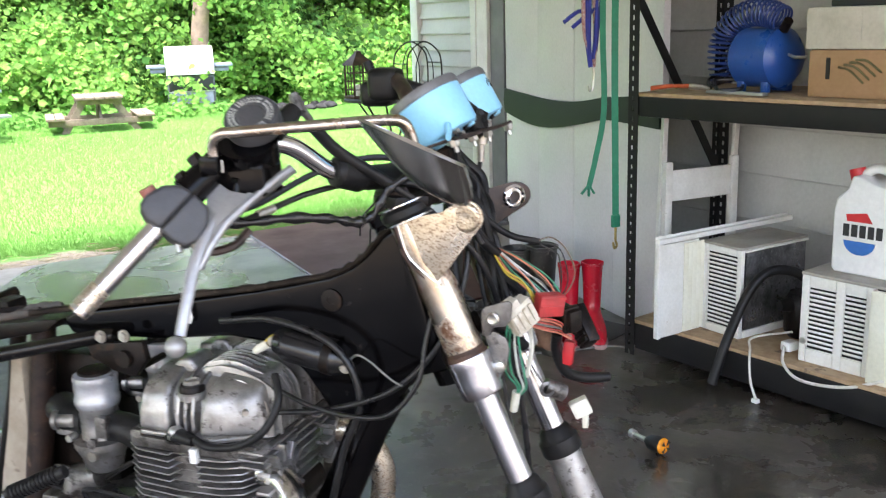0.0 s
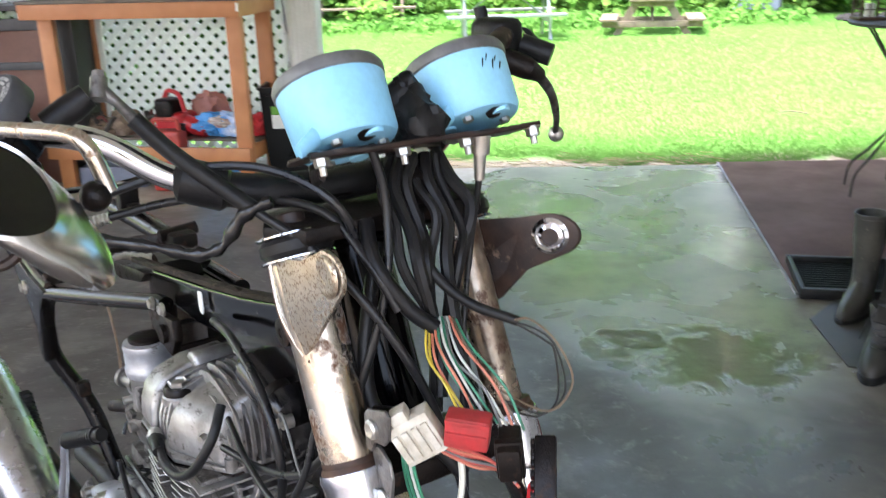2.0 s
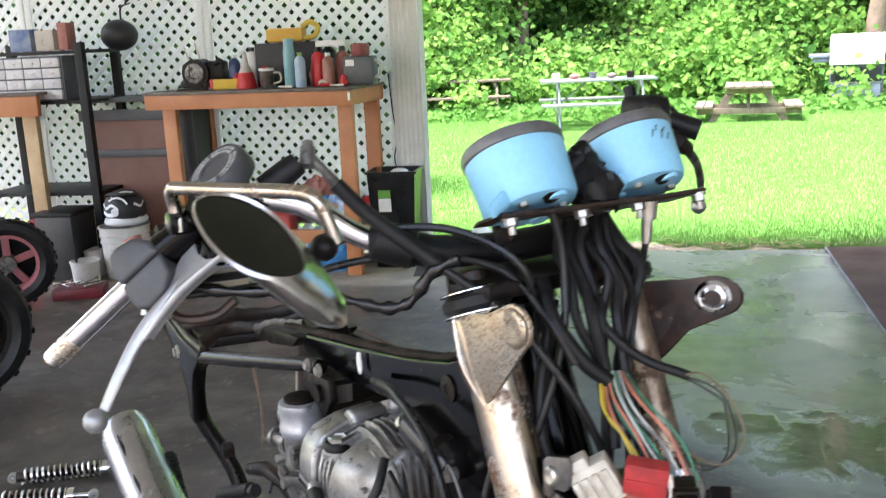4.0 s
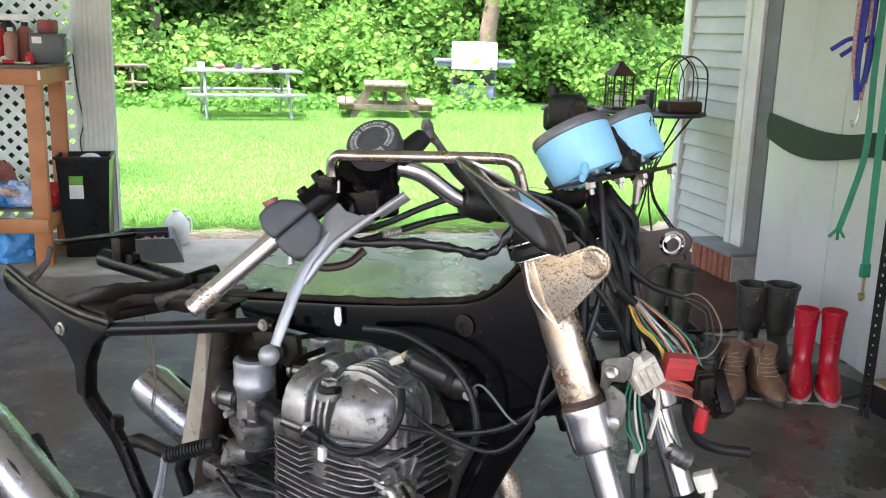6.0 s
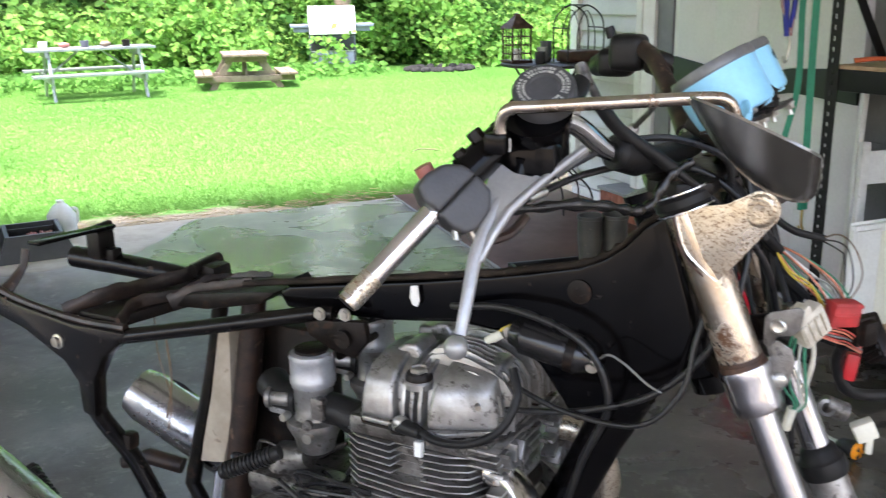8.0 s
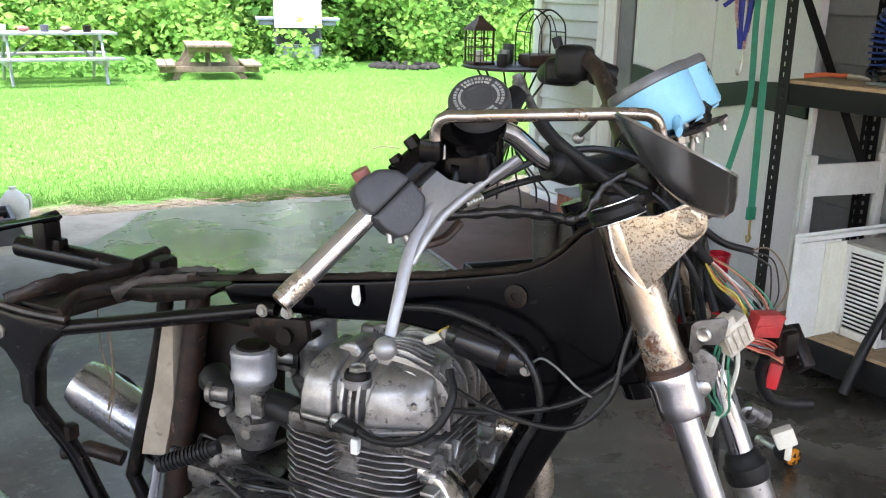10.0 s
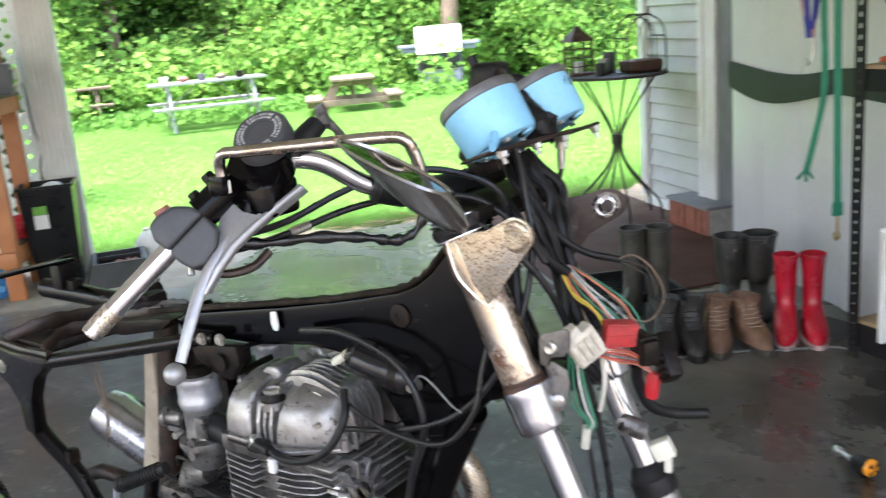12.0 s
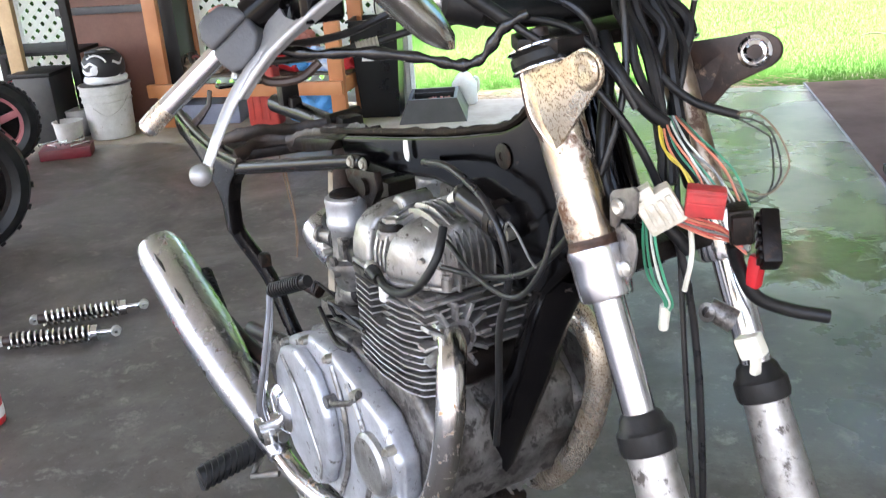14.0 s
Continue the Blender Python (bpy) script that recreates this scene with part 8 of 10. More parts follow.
for a in (45, 135, 225, 315):
    g.prism([(0.004 * math.cos(radians(a)), 0.04 + 0.004 * math.sin(radians(a))), (0.032 * math.cos(radians(a - 20)), 0.04 + 0.032 * math.sin(radians(a - 20))), (0.032 * math.cos(radians(a + 20)), 0.04 + 0.032 * math.sin(radians(a + 20)))], 0.0385, 0.0395, "x")
part("lens_shade", g, RUBBER, sg)

def bag(name, x, y, z, sx, sy, sz, mat, label, seed):
    r = random.Random(seed)
    bm_ = bmesh.new()
    bmesh.ops.create_icosphere(bm_, subdivisions=4, radius=1.0)
    off = Vector((r.random() * 9, r.random() * 9, r.random() * 9))
    for q in bm_.verts:
        c = q.co.copy()
        k = 1 + 0.34 * noise.noise(c * 1.6 + off) + 0.2 * noise.noise(c * 4 + off) + 0.1 * noise.noise(c * 9 + off)
        c *= k
        q.co = Vector((c.x * sx, c.y * sy, max(-0.75, c.z) * sz + 0.75 * sz))
    return solid(name, G().bm(bm_), mat, label, "bag", m=pose(x, y, z))


# ---- workbench ----
bench = thing("workbench", pose(-1.817, 5.646, 0, 0, 0, -8), "orange-stained pine workbench crowded with tools and cans", "workbench")
BL, BD = 1.34, 0.5
for x in (0.09, BL - 0.10):
    for y in (0.0, BD - 0.09):
        part("leg", G().box((x, y + 0.04, 0.0), (x + 0.09, y + 0.085, 1.0), 0.004), PINE, bench)
part("apron", G().box((0.0, 0.0, 1.0), (BL, 0.038, 1.085), 0.004), PINE, bench)
part("apron", G().box((0.0, BD, 1.0), (BL, BD + 0.038, 1.085), 0.004), PINE, bench)
part("apron", G().box((BL - 0.038, 0.039, 1.0), (BL, BD - 0.001, 1.085), 0.004), PINE, bench)
part("apron", G().box((0.0, 0.039, 1.0), (0.038, BD - 0.001, 1.085), 0.004), PINE, bench)
part("bench_top", G().box((-0.01, -0.006, 1.086), (BL + 0.01, BD + 0.04, 1.104), 0.004), PLY, bench, "dark stained plywood top")
part("lower_rail", G().box((0.05, 0.002, 0.195), (BL - 0.01, 0.039, 0.275), 0.004), PINE, bench)
part("lower_rail", G().box((BL - 0.055, 0.09, 0.195), (BL - 0.012, BD - 0.01, 0.275), 0.004), PINE, bench)
part("lower_shelf", G().box((0.05, 0.2, 0.276), (BL - 0.03, BD - 0.06, 0.29), 0.003), PLY, bench)
part("price_tag", G().box((BL - 0.012, -0.003, 1.03), (BL + 0.002, -0.0005, 1.075)), WHITEPLAST, bench)
TOP = 1.105


def on_bench(name, x, y, label, cat):
    return thing(name, pose(x, y + 0.139 * (-0.45 - x), TOP), label, cat)


# a small greasy engine
e = on_bench("engine_block", -1.53, 5.68, "greasy small dismantled engine on the bench", "engine")
part("case", G().cyl((0, -0.06, 0.10), (0, 0.07, 0.10), 0.085, n=20).box((-0.1, -0.04, 0.0), (0.2, 0.08, 0.05), 0.02).box((0.04, -0.03, 0.05), (0.17, 0.07, 0.17), 0.02), BLACKGRIME, e)
part("flywheel", G().lathe([(0.02, 0), (0.055, 0.002), (0.06, 0.012), (0.035, 0.016), (0.03, 0.008), (0.0001, 0.008)], Matrix.Translation((0, -0.062, 0.1)) @ pose(0, 0, 0, 90), 22), ALUDIRTY, e)
for x, z in ((-0.05, 0.2), (0.02, 0.22)):
    part("stud", G().cyl((x, 0, 0.16), (x - 0.03, 0, z + 0.06), 0.006, n=8), STEEL, e)
part("lever", G().loft([(0.12, -0.02, 0.15), (0.16, -0.05, 0.17), (0.2, -0.06, 0.15)], [0.015, 0.018, 0.01], 10), BLACKGRIME, e)
part("grease_pan", G().box((-0.12, -0.08, -0.001), (0.22, 0.1, 0.012), 0.005), RUBBER, e)
y_b = on_bench("yellow_box", -1.33, 5.60, "small yellow and red carton", "carton")
part("carton", G().box((-0.09, 0, 0), (0.1, 0.05, 0.06), 0.003), surf("yellow_carton", (0.6, 0.42, 0.03), (0.5, 0.33, 0.03), 0.6, bump=0.03), y_b)
part("red_end", G().box((-0.092, -0.001, 0.0), (-0.07, 0.051, 0.061), 0.002), REDPLAST, y_b, "red carton end")


def bottle(name, x, y, h, r, mat, capmat, label, cat, neck=0.4, capname="cap"):
    t = on_bench(name, x, y, label, cat)
    part("body", G().lathe([(r * 0.95, 0), (r, 0.006), (r, h * 0.72), (r * 0.9, h * 0.8), (r * neck, h * 0.9)], None, 20), mat, t)
    part(capname, G().lathe([(r * neck, h * 0.9), (r * neck * 1.1, h * 0.905), (r * neck * 1.05, h), (0.0001, h)], None, 16), capmat, t)
    return t


PALEBLUE = surf("pale_blue_can", (0.2, 0.4, 0.45), (0.15, 0.33, 0.38), 0.35, scale=8, fine=60, bump=0.03)
bottle("spray_can", -0.905, 5.64, 0.28, 0.036, PALEBLUE, PALEBLUE, "tall pale blue spray can on the bench", "can", 0.8)
bottle("spray_can", -0.82, 5.58, 0.20, 0.032, surf("white_blue_can", (0.45, 0.55, 0.65), (0.3, 0.42, 0.6), 0.4, scale=12, fine=60, bump=0.03), surf("green_cap", (0.2, 0.4, 0.06), (0.15, 0.3, 0.05), 0.4, bump=0.0), "white and blue spray can with a green cap", "can")
rj = on_bench("grease_can", -1.18, 5.60, "red flared can with a wire handle", "can")
part("body", G().lathe([(0.06, 0), (0.062, 0.01), (0.045, 0.09), (0.042, 0.095)], None, 20), REDPLAST, rj)
part("funnel", G().lathe([(0.042, 0.096), (0.02, 0.14), (0.012, 0.21), (0.006, 0.215)], None, 16), surf("smoky_plastic", (0.5, 0.45, 0.42), (0.4, 0.35, 0.32), 0.3, bump=0.02), rj)
mug = on_bench("travel_mug", -1.045, 5.60, "dark printed travel mug with a white rim", "mug")
part("body", G().lathe([(0.034, 0), (0.036, 0.004), (0.043, 0.1)], None, 20), surf("dark_brown_mug", (0.04, 0.025, 0.02), (0.12, 0.09, 0.07), 0.4, scale=30, fine=60, bump=0.02), mug)
part("rim", G().lathe([(0.043, 0.1), (0.046, 0.102), (0.046, 0.115), (0.0001, 0.116)], None, 20), WHITEPLAST, mug)
part("handle", G().tube([(0.04, 0, 0.09), (0.08, 0, 0.085), (0.085, 0, 0.04), (0.038, 0, 0.025)], 0.006, 8), BEIGEPLAST, mug)
yb2 = on_bench("work_lamp", -0.92, 5.82, "yellow plastic work lamp on a black case", "work lamp")
part("case", G().box((-0.24, -0.06, 0.0), (0.14, 0.1, 0.26), 0.012), INK, yb2, "black tool case")
part("lamp_body", G().box((-0.17, -0.04, 0.262), (0.06, 0.07, 0.345), 0.02), surf("yellow_plastic", (0.6, 0.35, 0.03), (0.5, 0.28, 0.03), 0.45, bump=0.05), yb2, "yellow lamp body")
part("lamp_loop", G().tube([(0.06, 0, 0.28), (0.12, 0, 0.29), (0.15, 0, 0.34), (0.10, 0, 0.375), (0.05, 0, 0.345)], 0.016, 10), surf("yellow_grip", (0.6, 0.42, 0.05), (0.5, 0.33, 0.04), 0.45, bump=0.05), yb2)
for i, (x, y, h, r, mt, lb) in enumerate(((-1.30, 5.72, 0.2, 0.035, surf("navy_bottle", (0.03, 0.05, 0.15), (0.02, 0.035, 0.1), 0.4, bump=0.02), "navy blue bottle"), (-0.73, 5.66, 0.22, 0.04, REDPLAST, "red oil bottle"), (-0.655, 5.62, 0.19, 0.036, surf("pinkish_bottle", (0.4, 0.2, 0.16), (0.3, 0.13, 0.1), 0.4, bump=0.02), "dusty red bottle"),
                                         (-0.60, 5.75, 0.22, 0.045, REDFADED, "faded red can"), (-0.70, 5.8, 0.25, 0.045, INK, "black aerosol can"), (-1.2, 5.78, 0.24, 0.04, WHITEPLAST, "white nozzle bottle"))):
    bottle("bottle", x, y, h, r, mt, INK if i % 2 else WHITEPLAST, lb + " among the bench clutter", "bottle")
gb = on_bench("tool_case", -0.43 + -0.03, 5.62, "smoky grey plastic case with a white sticker", "case")
part("shell", G().box((-0.10, 0, 0), (0.075, 0.14, 0.165), 0.015), surf("smoky_grey_plastic", (0.07, 0.08, 0.085), (0.05, 0.055, 0.06), 0.35, bump=0.05), gb)
part("sticker", G().box((-0.085, -0.0015, 0.11), (-0.035, 0.0, 0.145)), WHITEPLAST, gb)
part("handle", G().tube([(0.075, 0.05, 0.14), (0.105, 0.05, 0.12), (0.105, 0.05, 0.06), (0.075, 0.05, 0.04)], 0.008, 8), BEIGEPLAST, gb)
solid("white_carton", G().box((-0.74, 5.70, TOP + 0.226), (-0.56, 5.83, TOP + 0.26), 0.004), WHITEPLAST, "white flat carton lying on the bottles", "carton")
tin = thing("rag_tin", pose(-0.47, 5.69, TOP + 0.166), "red plaid tin on the grey case", "tin")
part("body", G().lathe([(0.05, 0), (0.055, 0.01), (0.055, 0.06), (0.048, 0.07), (0.0001, 0.07)], None, 20), surf("red_plaid", (0.3, 0.06, 0.05), (0.12, 0.05, 0.05), 0.6, scale=30, fine=60, bump=0.05), tin)

rn = random.Random(21)
OILBLACK = surf("greasy_black_part", (0.02, 0.018, 0.016), (0.05, 0.04, 0.03), 0.45, scale=20, fine=120, bump=0.4)
for i, (x, y, sx, sy, sz, mt, lb) in enumerate(((-1.62, 5.76, 0.11, 0.08, 0.06, OILBLACK, "greasy black casting"), (-1.40, 5.78, 0.1, 0.07, 0.09, OILBLACK, "oily engine part"), (-1.47, 5.62, 0.07, 0.05, 0.035, RUSTMETAL, "rusty brown bracket"),
                                               (-1.26, 5.66, 0.05, 0.05, 0.07, REDPLAST, "crumpled red packet"), (-1.1, 5.72, 0.06, 0.05, 0.1, REDPLAST, "red parts packet"), (-0.99, 5.72, 0.05, 0.04, 0.08, OILBLACK, "black rag"),
                                               (-0.77, 5.7, 0.05, 0.04, 0.11, REDFADED, "faded red packet"), (-0.68, 5.57, 0.045, 0.03, 0.03, BEIGEPLAST, "pale cloth scrap"), (-0.56, 5.6, 0.04, 0.03, 0.05, REDPLAST, "small red packet"), (-1.36, 5.66, 0.06, 0.04, 0.05, ALUDIRTY, "grey metal fitting"))):
    bag("bench_part", x, y + 0.139 * (-0.45 - x), TOP, sx * 0.6, sy * 0.6, sz * 0.7, mt, lb + " lying among the bench clutter", 40 + i)
for i, (x, y) in enumerate(((-1.58, 5.62), (-1.4, 5.6), (-0.95, 5.56), (-0.62, 5.55))):
    tl = on_bench("hand_tool", x, y, "steel hand tool lying on the bench", "tool")
    d = Vector((math.cos(i * 1.3), 0.25 * math.sin(i * 1.3), 0)) * 0.09
    part("shank", G().loft([-d + Vector((0, 0, 0.006)), Vector((0, 0, 0.007)), d + Vector((0, 0, 0.006))], [0.009, 0.005, 0.007], 8, flat=0.6), STEEL, tl)
    part("grip", G().loft([d * 0.2 + Vector((0, 0, 0.0115)), d * 1.05 + Vector((0, 0, 0.0115))], [0.01, 0.011], 10), REDPLAST if i % 2 else INK, tl)

# under the bench
LOW = 0.291
rg = thing("gas_trimmer", pose(-1.03, 5.86, LOW, 0, 0, -25), "red and black garden blower stored under the bench", "blower")
part("housing", G().box((-0.14, -0.07, 0), (0.08, 0.1, 0.14), 0.04, 3).loft([(0.05, 0, 0.08), (0.15, 0, 0.05), (0.22, 0, 0.03)], [0.05, 0.05, 0.035], 14), REDPLAST, rg)
part("engine_cover", G().box((-0.12, -0.08, 0.1), (0.02, 0.06, 0.22), 0.03, 3), BLACKGRIME, rg)
part("handle", G().tube([(-0.1, 0, 0.21), (-0.06, 0, 0.26), (0.02, 0, 0.24), (0.06, 0, 0.14)], 0.014, 10), REDPLAST, rg)
jc = thing("jerry_can", pose(-1.03, 5.655, 0.0, 0, 0, -8), "tall red plastic fuel can behind the bench rail", "fuel can")
CANRED = surf("faded_red_can", (0.42, 0.045, 0.03), (0.3, 0.03, 0.022), 0.45, scale=14, fine=120, bump=0.15)
part("body", G().box((-0.1, -0.06, 0.0), (0.1, 0.05, 0.36), 0.02, 3), CANRED, jc)
for x in (-0.07, -0.02, 0.03):
    part("rib", G().box((x, -0.066, 0.04), (x + 0.018, -0.058, 0.33), 0.004), CANRED, jc)
part("handle", G().tube([(-0.085, -0.01, 0.35), (-0.08, -0.01, 0.405), (-0.06, -0.01, 0.42), (0.05, -0.01, 0.42), (0.07, -0.01, 0.405), (0.075, -0.01, 0.35)], 0.013, 10), CANRED, jc)
part("cap", G().cyl((0.085, 0.02, 0.35), (0.085, 0.02, 0.39), 0.02, n=16), BLACKGRIME, jc, "black cap")
BAGBLUE = surf("blue_plastic_bag", (0.04, 0.25, 0.62), (0.12, 0.36, 0.7), 0.35, scale=9, fine=30, bump=0.4, dist=0.02)


BAGPRINT = surf("blue_white_printed_bag", (0.03, 0.22, 0.6), (0.75, 0.75, 0.78), 0.35, scale=11, fine=30, bump=0.4, mix=0.5, dist=0.02)
bag("plastic_bag", -0.80, 5.83, LOW, 0.15, 0.1, 0.075, BAGBLUE, "crumpled blue plastic bag under the bench", 1)
bag("plastic_bag", -0.67, 5.79, LOW, 0.1, 0.08, 0.085, BAGPRINT, "crumpled blue and white printed bag under the bench", 8)
bag("plastic_bag", -0.73, 5.65, 0.0, 0.14, 0.08, 0.13, BAGBLUE, "crumpled blue tarpaulin bundle on the floor", 2)
PATRAG = surf("patterned_rag", (0.6, 0.55, 0.5), (0.3, 0.15, 0.13), 0.9, scale=25, fine=60, bump=0.3)
bag("patterned_rag", -0.74, 5.75, LOW + 0.06, 0.07, 0.04, 0.035, PATRAG, "patterned rag bundle on the blue bags", 3)
bag("red_cloth", -0.52, 5.82, LOW, 0.1, 0.08, 0.07, REDPLAST, "red cloth stuffed beside the bench leg", 4)
bag("red_cloth", -0.86, 5.95, LOW, 0.12, 0.06, 0.13, REDFADED, "faded red cloth piled behind the bags", 9)
TANRAG = surf("dirty_tan_rag", (0.28, 0.21, 0.15), (0.15, 0.1, 0.075), 0.85, scale=20, fine=90, bump=0.6)
bag("dirty_rag", -1.52, 5.92, LOW, 0.12, 0.1, 0.06, TANRAG, "dirty tan rag heaped under the bench", 5)
bag("dirty_rag", -1.38, 5.9, LOW, 0.1, 0.08, 0.085, TANRAG, "dirty tan rag heaped under the bench", 15)
rh = random.Random(31)
HOSERED = surf("dull_red_hose", (0.22, 0.05, 0.04), (0.12, 0.035, 0.03), 0.5, scale=30, fine=120, bump=0.2)
for i in range(9):
    hx, hy = rh.uniform(-1.56, -1.2), rh.uniform(5.86, 5.95)
    pts = [(hx + rh.uniform(0.03, 0.075) * math.cos(k * 1.15 + i), hy + 0.045 * math.sin(k * 1.15 + i), LOW + 0.012 + rh.uniform(0.0, 0.13) * (k not in (0, 4))) for k in range(7)]
    solid("hose_coil", G().tube(pts, rh.choice((0.009, 0.012, 0.015)), 8), HOSERED if i % 3 else OILBLACK, "loose dull hose tangled under the bench", "hose")
solid("grey_tub", G().box((-1.62, 5.70, 0.0), (-1.22, 5.98, 0.13), 0.015), GRILLSHELF, "blue-grey plastic tub under the bench", "tub")

# shelf unit, cabinet and second bench beyond it
DARKCAB = surf("dark_cabinet_side", (0.006, 0.0055, 0.0055), (0.012, 0.01, 0.01), 0.5, scale=6, fine=80, bump=0.05)
BROWNCAB = surf("reddish_brown_panel", (0.2, 0.09, 0.065), (0.15, 0.065, 0.05), 0.45, scale=3, fine=60, bump=0.05)
cabn = thing("steel_cabinet", pose(-2.34, 5.82, 0), "old metal cabinet with reddish-brown panels", "cabinet")
part("side", G().box((0.62, 0.0, 0.0), (0.75, 0.34, 1.0), 0.006), DARKCAB, cabn, "black cabinet side")
part("body", G().box((0.0, 0.03, 0.0), (0.615, 0.34, 0.93), 0.006), BROWNCAB, cabn)
part("shelf_strip", G().box((-0.02, 0.0, 0.70), (0.615, 0.028, 0.745), 0.004).box((-0.02, 0.0, 0.93), (0.615, 0.028, 1.0), 0.004), GRILLGREY, cabn, "grey steel strip")
part("top", G().box((-0.03, -0.02, 1.045), (0.62, 0.34, 1.075), 0.004), GRILLGREY, cabn)
su = thing("shelf_unit", pose(-2.9, 5.55, 0), "black steel shelf unit holding drawers and boxes", "shelf")
for x in (0.0, 0.72):
    for y in (0.0, 0.42):
        part("post", G().box((x, y, 0), (x + 0.05, y + 0.05, 1.42), 0.004), RACKBLACK, su)
for z in (0.5, 1.06, 1.355):
    part("board", G().box((0.0, 0.01, z), (0.77, 0.46, z + 0.022), 0.003), RACKBLACK, su)
dr = thing("drawer_organiser", pose(-2.78, 5.56, 1.083), "clear plastic drawer organiser full of small parts", "drawers")
part("shell", G().box((0, 0.02, 0), (0.5, 0.2, 0.265), 0.006), GRILLGREY, dr)
CLEAR = surf("cloudy_clear_plastic", (0.6, 0.6, 0.6), (0.42, 0.42, 0.44), 0.25, scale=25, fine=80, bump=0.1)
dme = G().box((0, 0, 0), (0.115, 0.02, 0.055), 0.004).box((0.045, -0.008, 0.02), (0.07, 0.0, 0.03), 0.002).mesh("drawer", CLEAR)
for i in range(4):
    for j in range(4):
        part("drawer", dme, CLEAR, dr, m=pose(0.012 + i * 0.12, 0.0, 0.01 + j * 0.063))
for x, w, h, mt, lb in ((-2.62, 0.14, 0.13, surf("faded_blue_carton", (0.08, 0.14, 0.3), (0.3, 0.35, 0.42), 0.6, scale=12, bump=0.02), "faded blue carton"), (-2.45, 0.12, 0.12, GREYBOX, "scuffed pale carton"), (-2.30, 0.06, 0.16, REDFADED, "red and white can")):
    solid("carton", G().box((x, 5.6, 1.379), (x + w, 5.7, 1.379 + h), 0.004), mt, lb + " on the shelf unit", "carton")
hm2 = thing("hanging_helmet", pose(-2.06, 5.9, 1.455), "black helmet hanging above the cabinet", "helmet")
part("shell", G().ball((0, 0, 0), 0.105, (1.1, 1, 0.92), 22, 14), INK, hm2)
part("strap", G().tube([(0.02, 0, 0.09), (0.0, 0.06, 0.17), (-0.01, 0.2, 0.2)], 0.006, 6), RUBBER, hm2)
star = thing("barn_star", pose(-1.93, 6.06, 1.86), "rusty metal barn star on the lattice", "star")
vs = [(0, -0.05, 0)] + [((0.27 if k % 2 == 0 else 0.105) * math.sin(math.pi * k / 5), 0.0, (0.27 if k % 2 == 0 else 0.105) * math.cos(math.pi * k / 5)) for k in range(10)] + [(0, 0.004, 0)]
part("body", G().add(vs, [[0, 1 + k, 1 + (k + 1) % 10] for k in range(10)] + [[11, 1 + (k + 1) % 10, 1 + k] for k in range(10)]), RUSTMETAL, star)
wb2 = thing("second_bench", pose(-3.9, 5.45, 0), "pale pine bench beside the shelf unit", "workbench")
part("apron", G().box((0, 0, 1.0), (1.50, 0.04, 1.12), 0.004), PINE, wb2)
part("bench_top", G().box((-0.01, -0.01, 1.121), (1.51, 0.55, 1.14), 0.004), PLY, wb2)
for x in (0.03, 1.36):
    part("leg", G().box((x, 0.045, 0), (x + 0.09, 0.09, 1.0), 0.004), surf("pale_pine", (0.5, 0.36, 0.2), (0.4, 0.27, 0.14), 0.6, scale=6, fine=60, bump=0.1), wb2)

# bucket with a helmet, bins, tubs, toolbox
BUCKET = surf("dirty_white_bucket", (0.66, 0.65, 0.62), (0.5, 0.48, 0.44), 0.45, scale=8, fine=70, bump=0.05, spots=((0.3, 0.25, 0.19), 10, 0.62, 0.7, 0))
bu = thing("bucket", pose(-1.98, 5.53, 0), "dirty white plastic bucket with a wire handle", "bucket")
part("pail", G().lathe([(0.125, 0), (0.13, 0.004), (0.142, 0.22), (0.15, 0.223), (0.15, 0.228), (0.144, 0.231), (0.146, 0.262), (0.154, 0.264), (0.154, 0.27), (0.148, 0.272), (0.15, 0.31), (0.156, 0.312), (0.156, 0.322), (0.146, 0.322), (0.136, 0.04), (0.0001, 0.035)], None, 36), BUCKET, bu)
part("wire_handle", G().tube([(0.15, -0.03, 0.25), (0.13, -0.1, 0.19), (0.06, -0.15, 0.15), (-0.02, -0.155, 0.2)], 0.0025, 6), STEEL, bu)
hm = thing("motocross_helmet", pose(-1.96, 5.53, 0.325, 0, 0, -75), "black and white motocross helmet resting on the bucket", "helmet")
part("shell", G().ball((0, 0, 0.1), 0.125, (1.1, 1.0, 0.92), 26, 16), INK, hm)
part("visor", G().prism([(0.08, -0.09), (0.18, -0.06), (0.2, 0.0), (0.18, 0.06), (0.08, 0.09)], 0.165, 0.18, "z", 0.005, m=pose(0, 0, 0, 0, -12)), INK, hm)
HW = surf("white_helmet_graphic", (0.75, 0.75, 0.74), (0.6, 0.6, 0.6), 0.35, bump=0.02)


def on_ball(az, el, r=0.1265):
    a, e_ = radians(az), radians(el)
    return Vector((1.1 * r * math.cos(e_) * math.cos(a), r * math.cos(e_) * math.sin(a), 0.1 + 0.92 * r * math.sin(e_)))


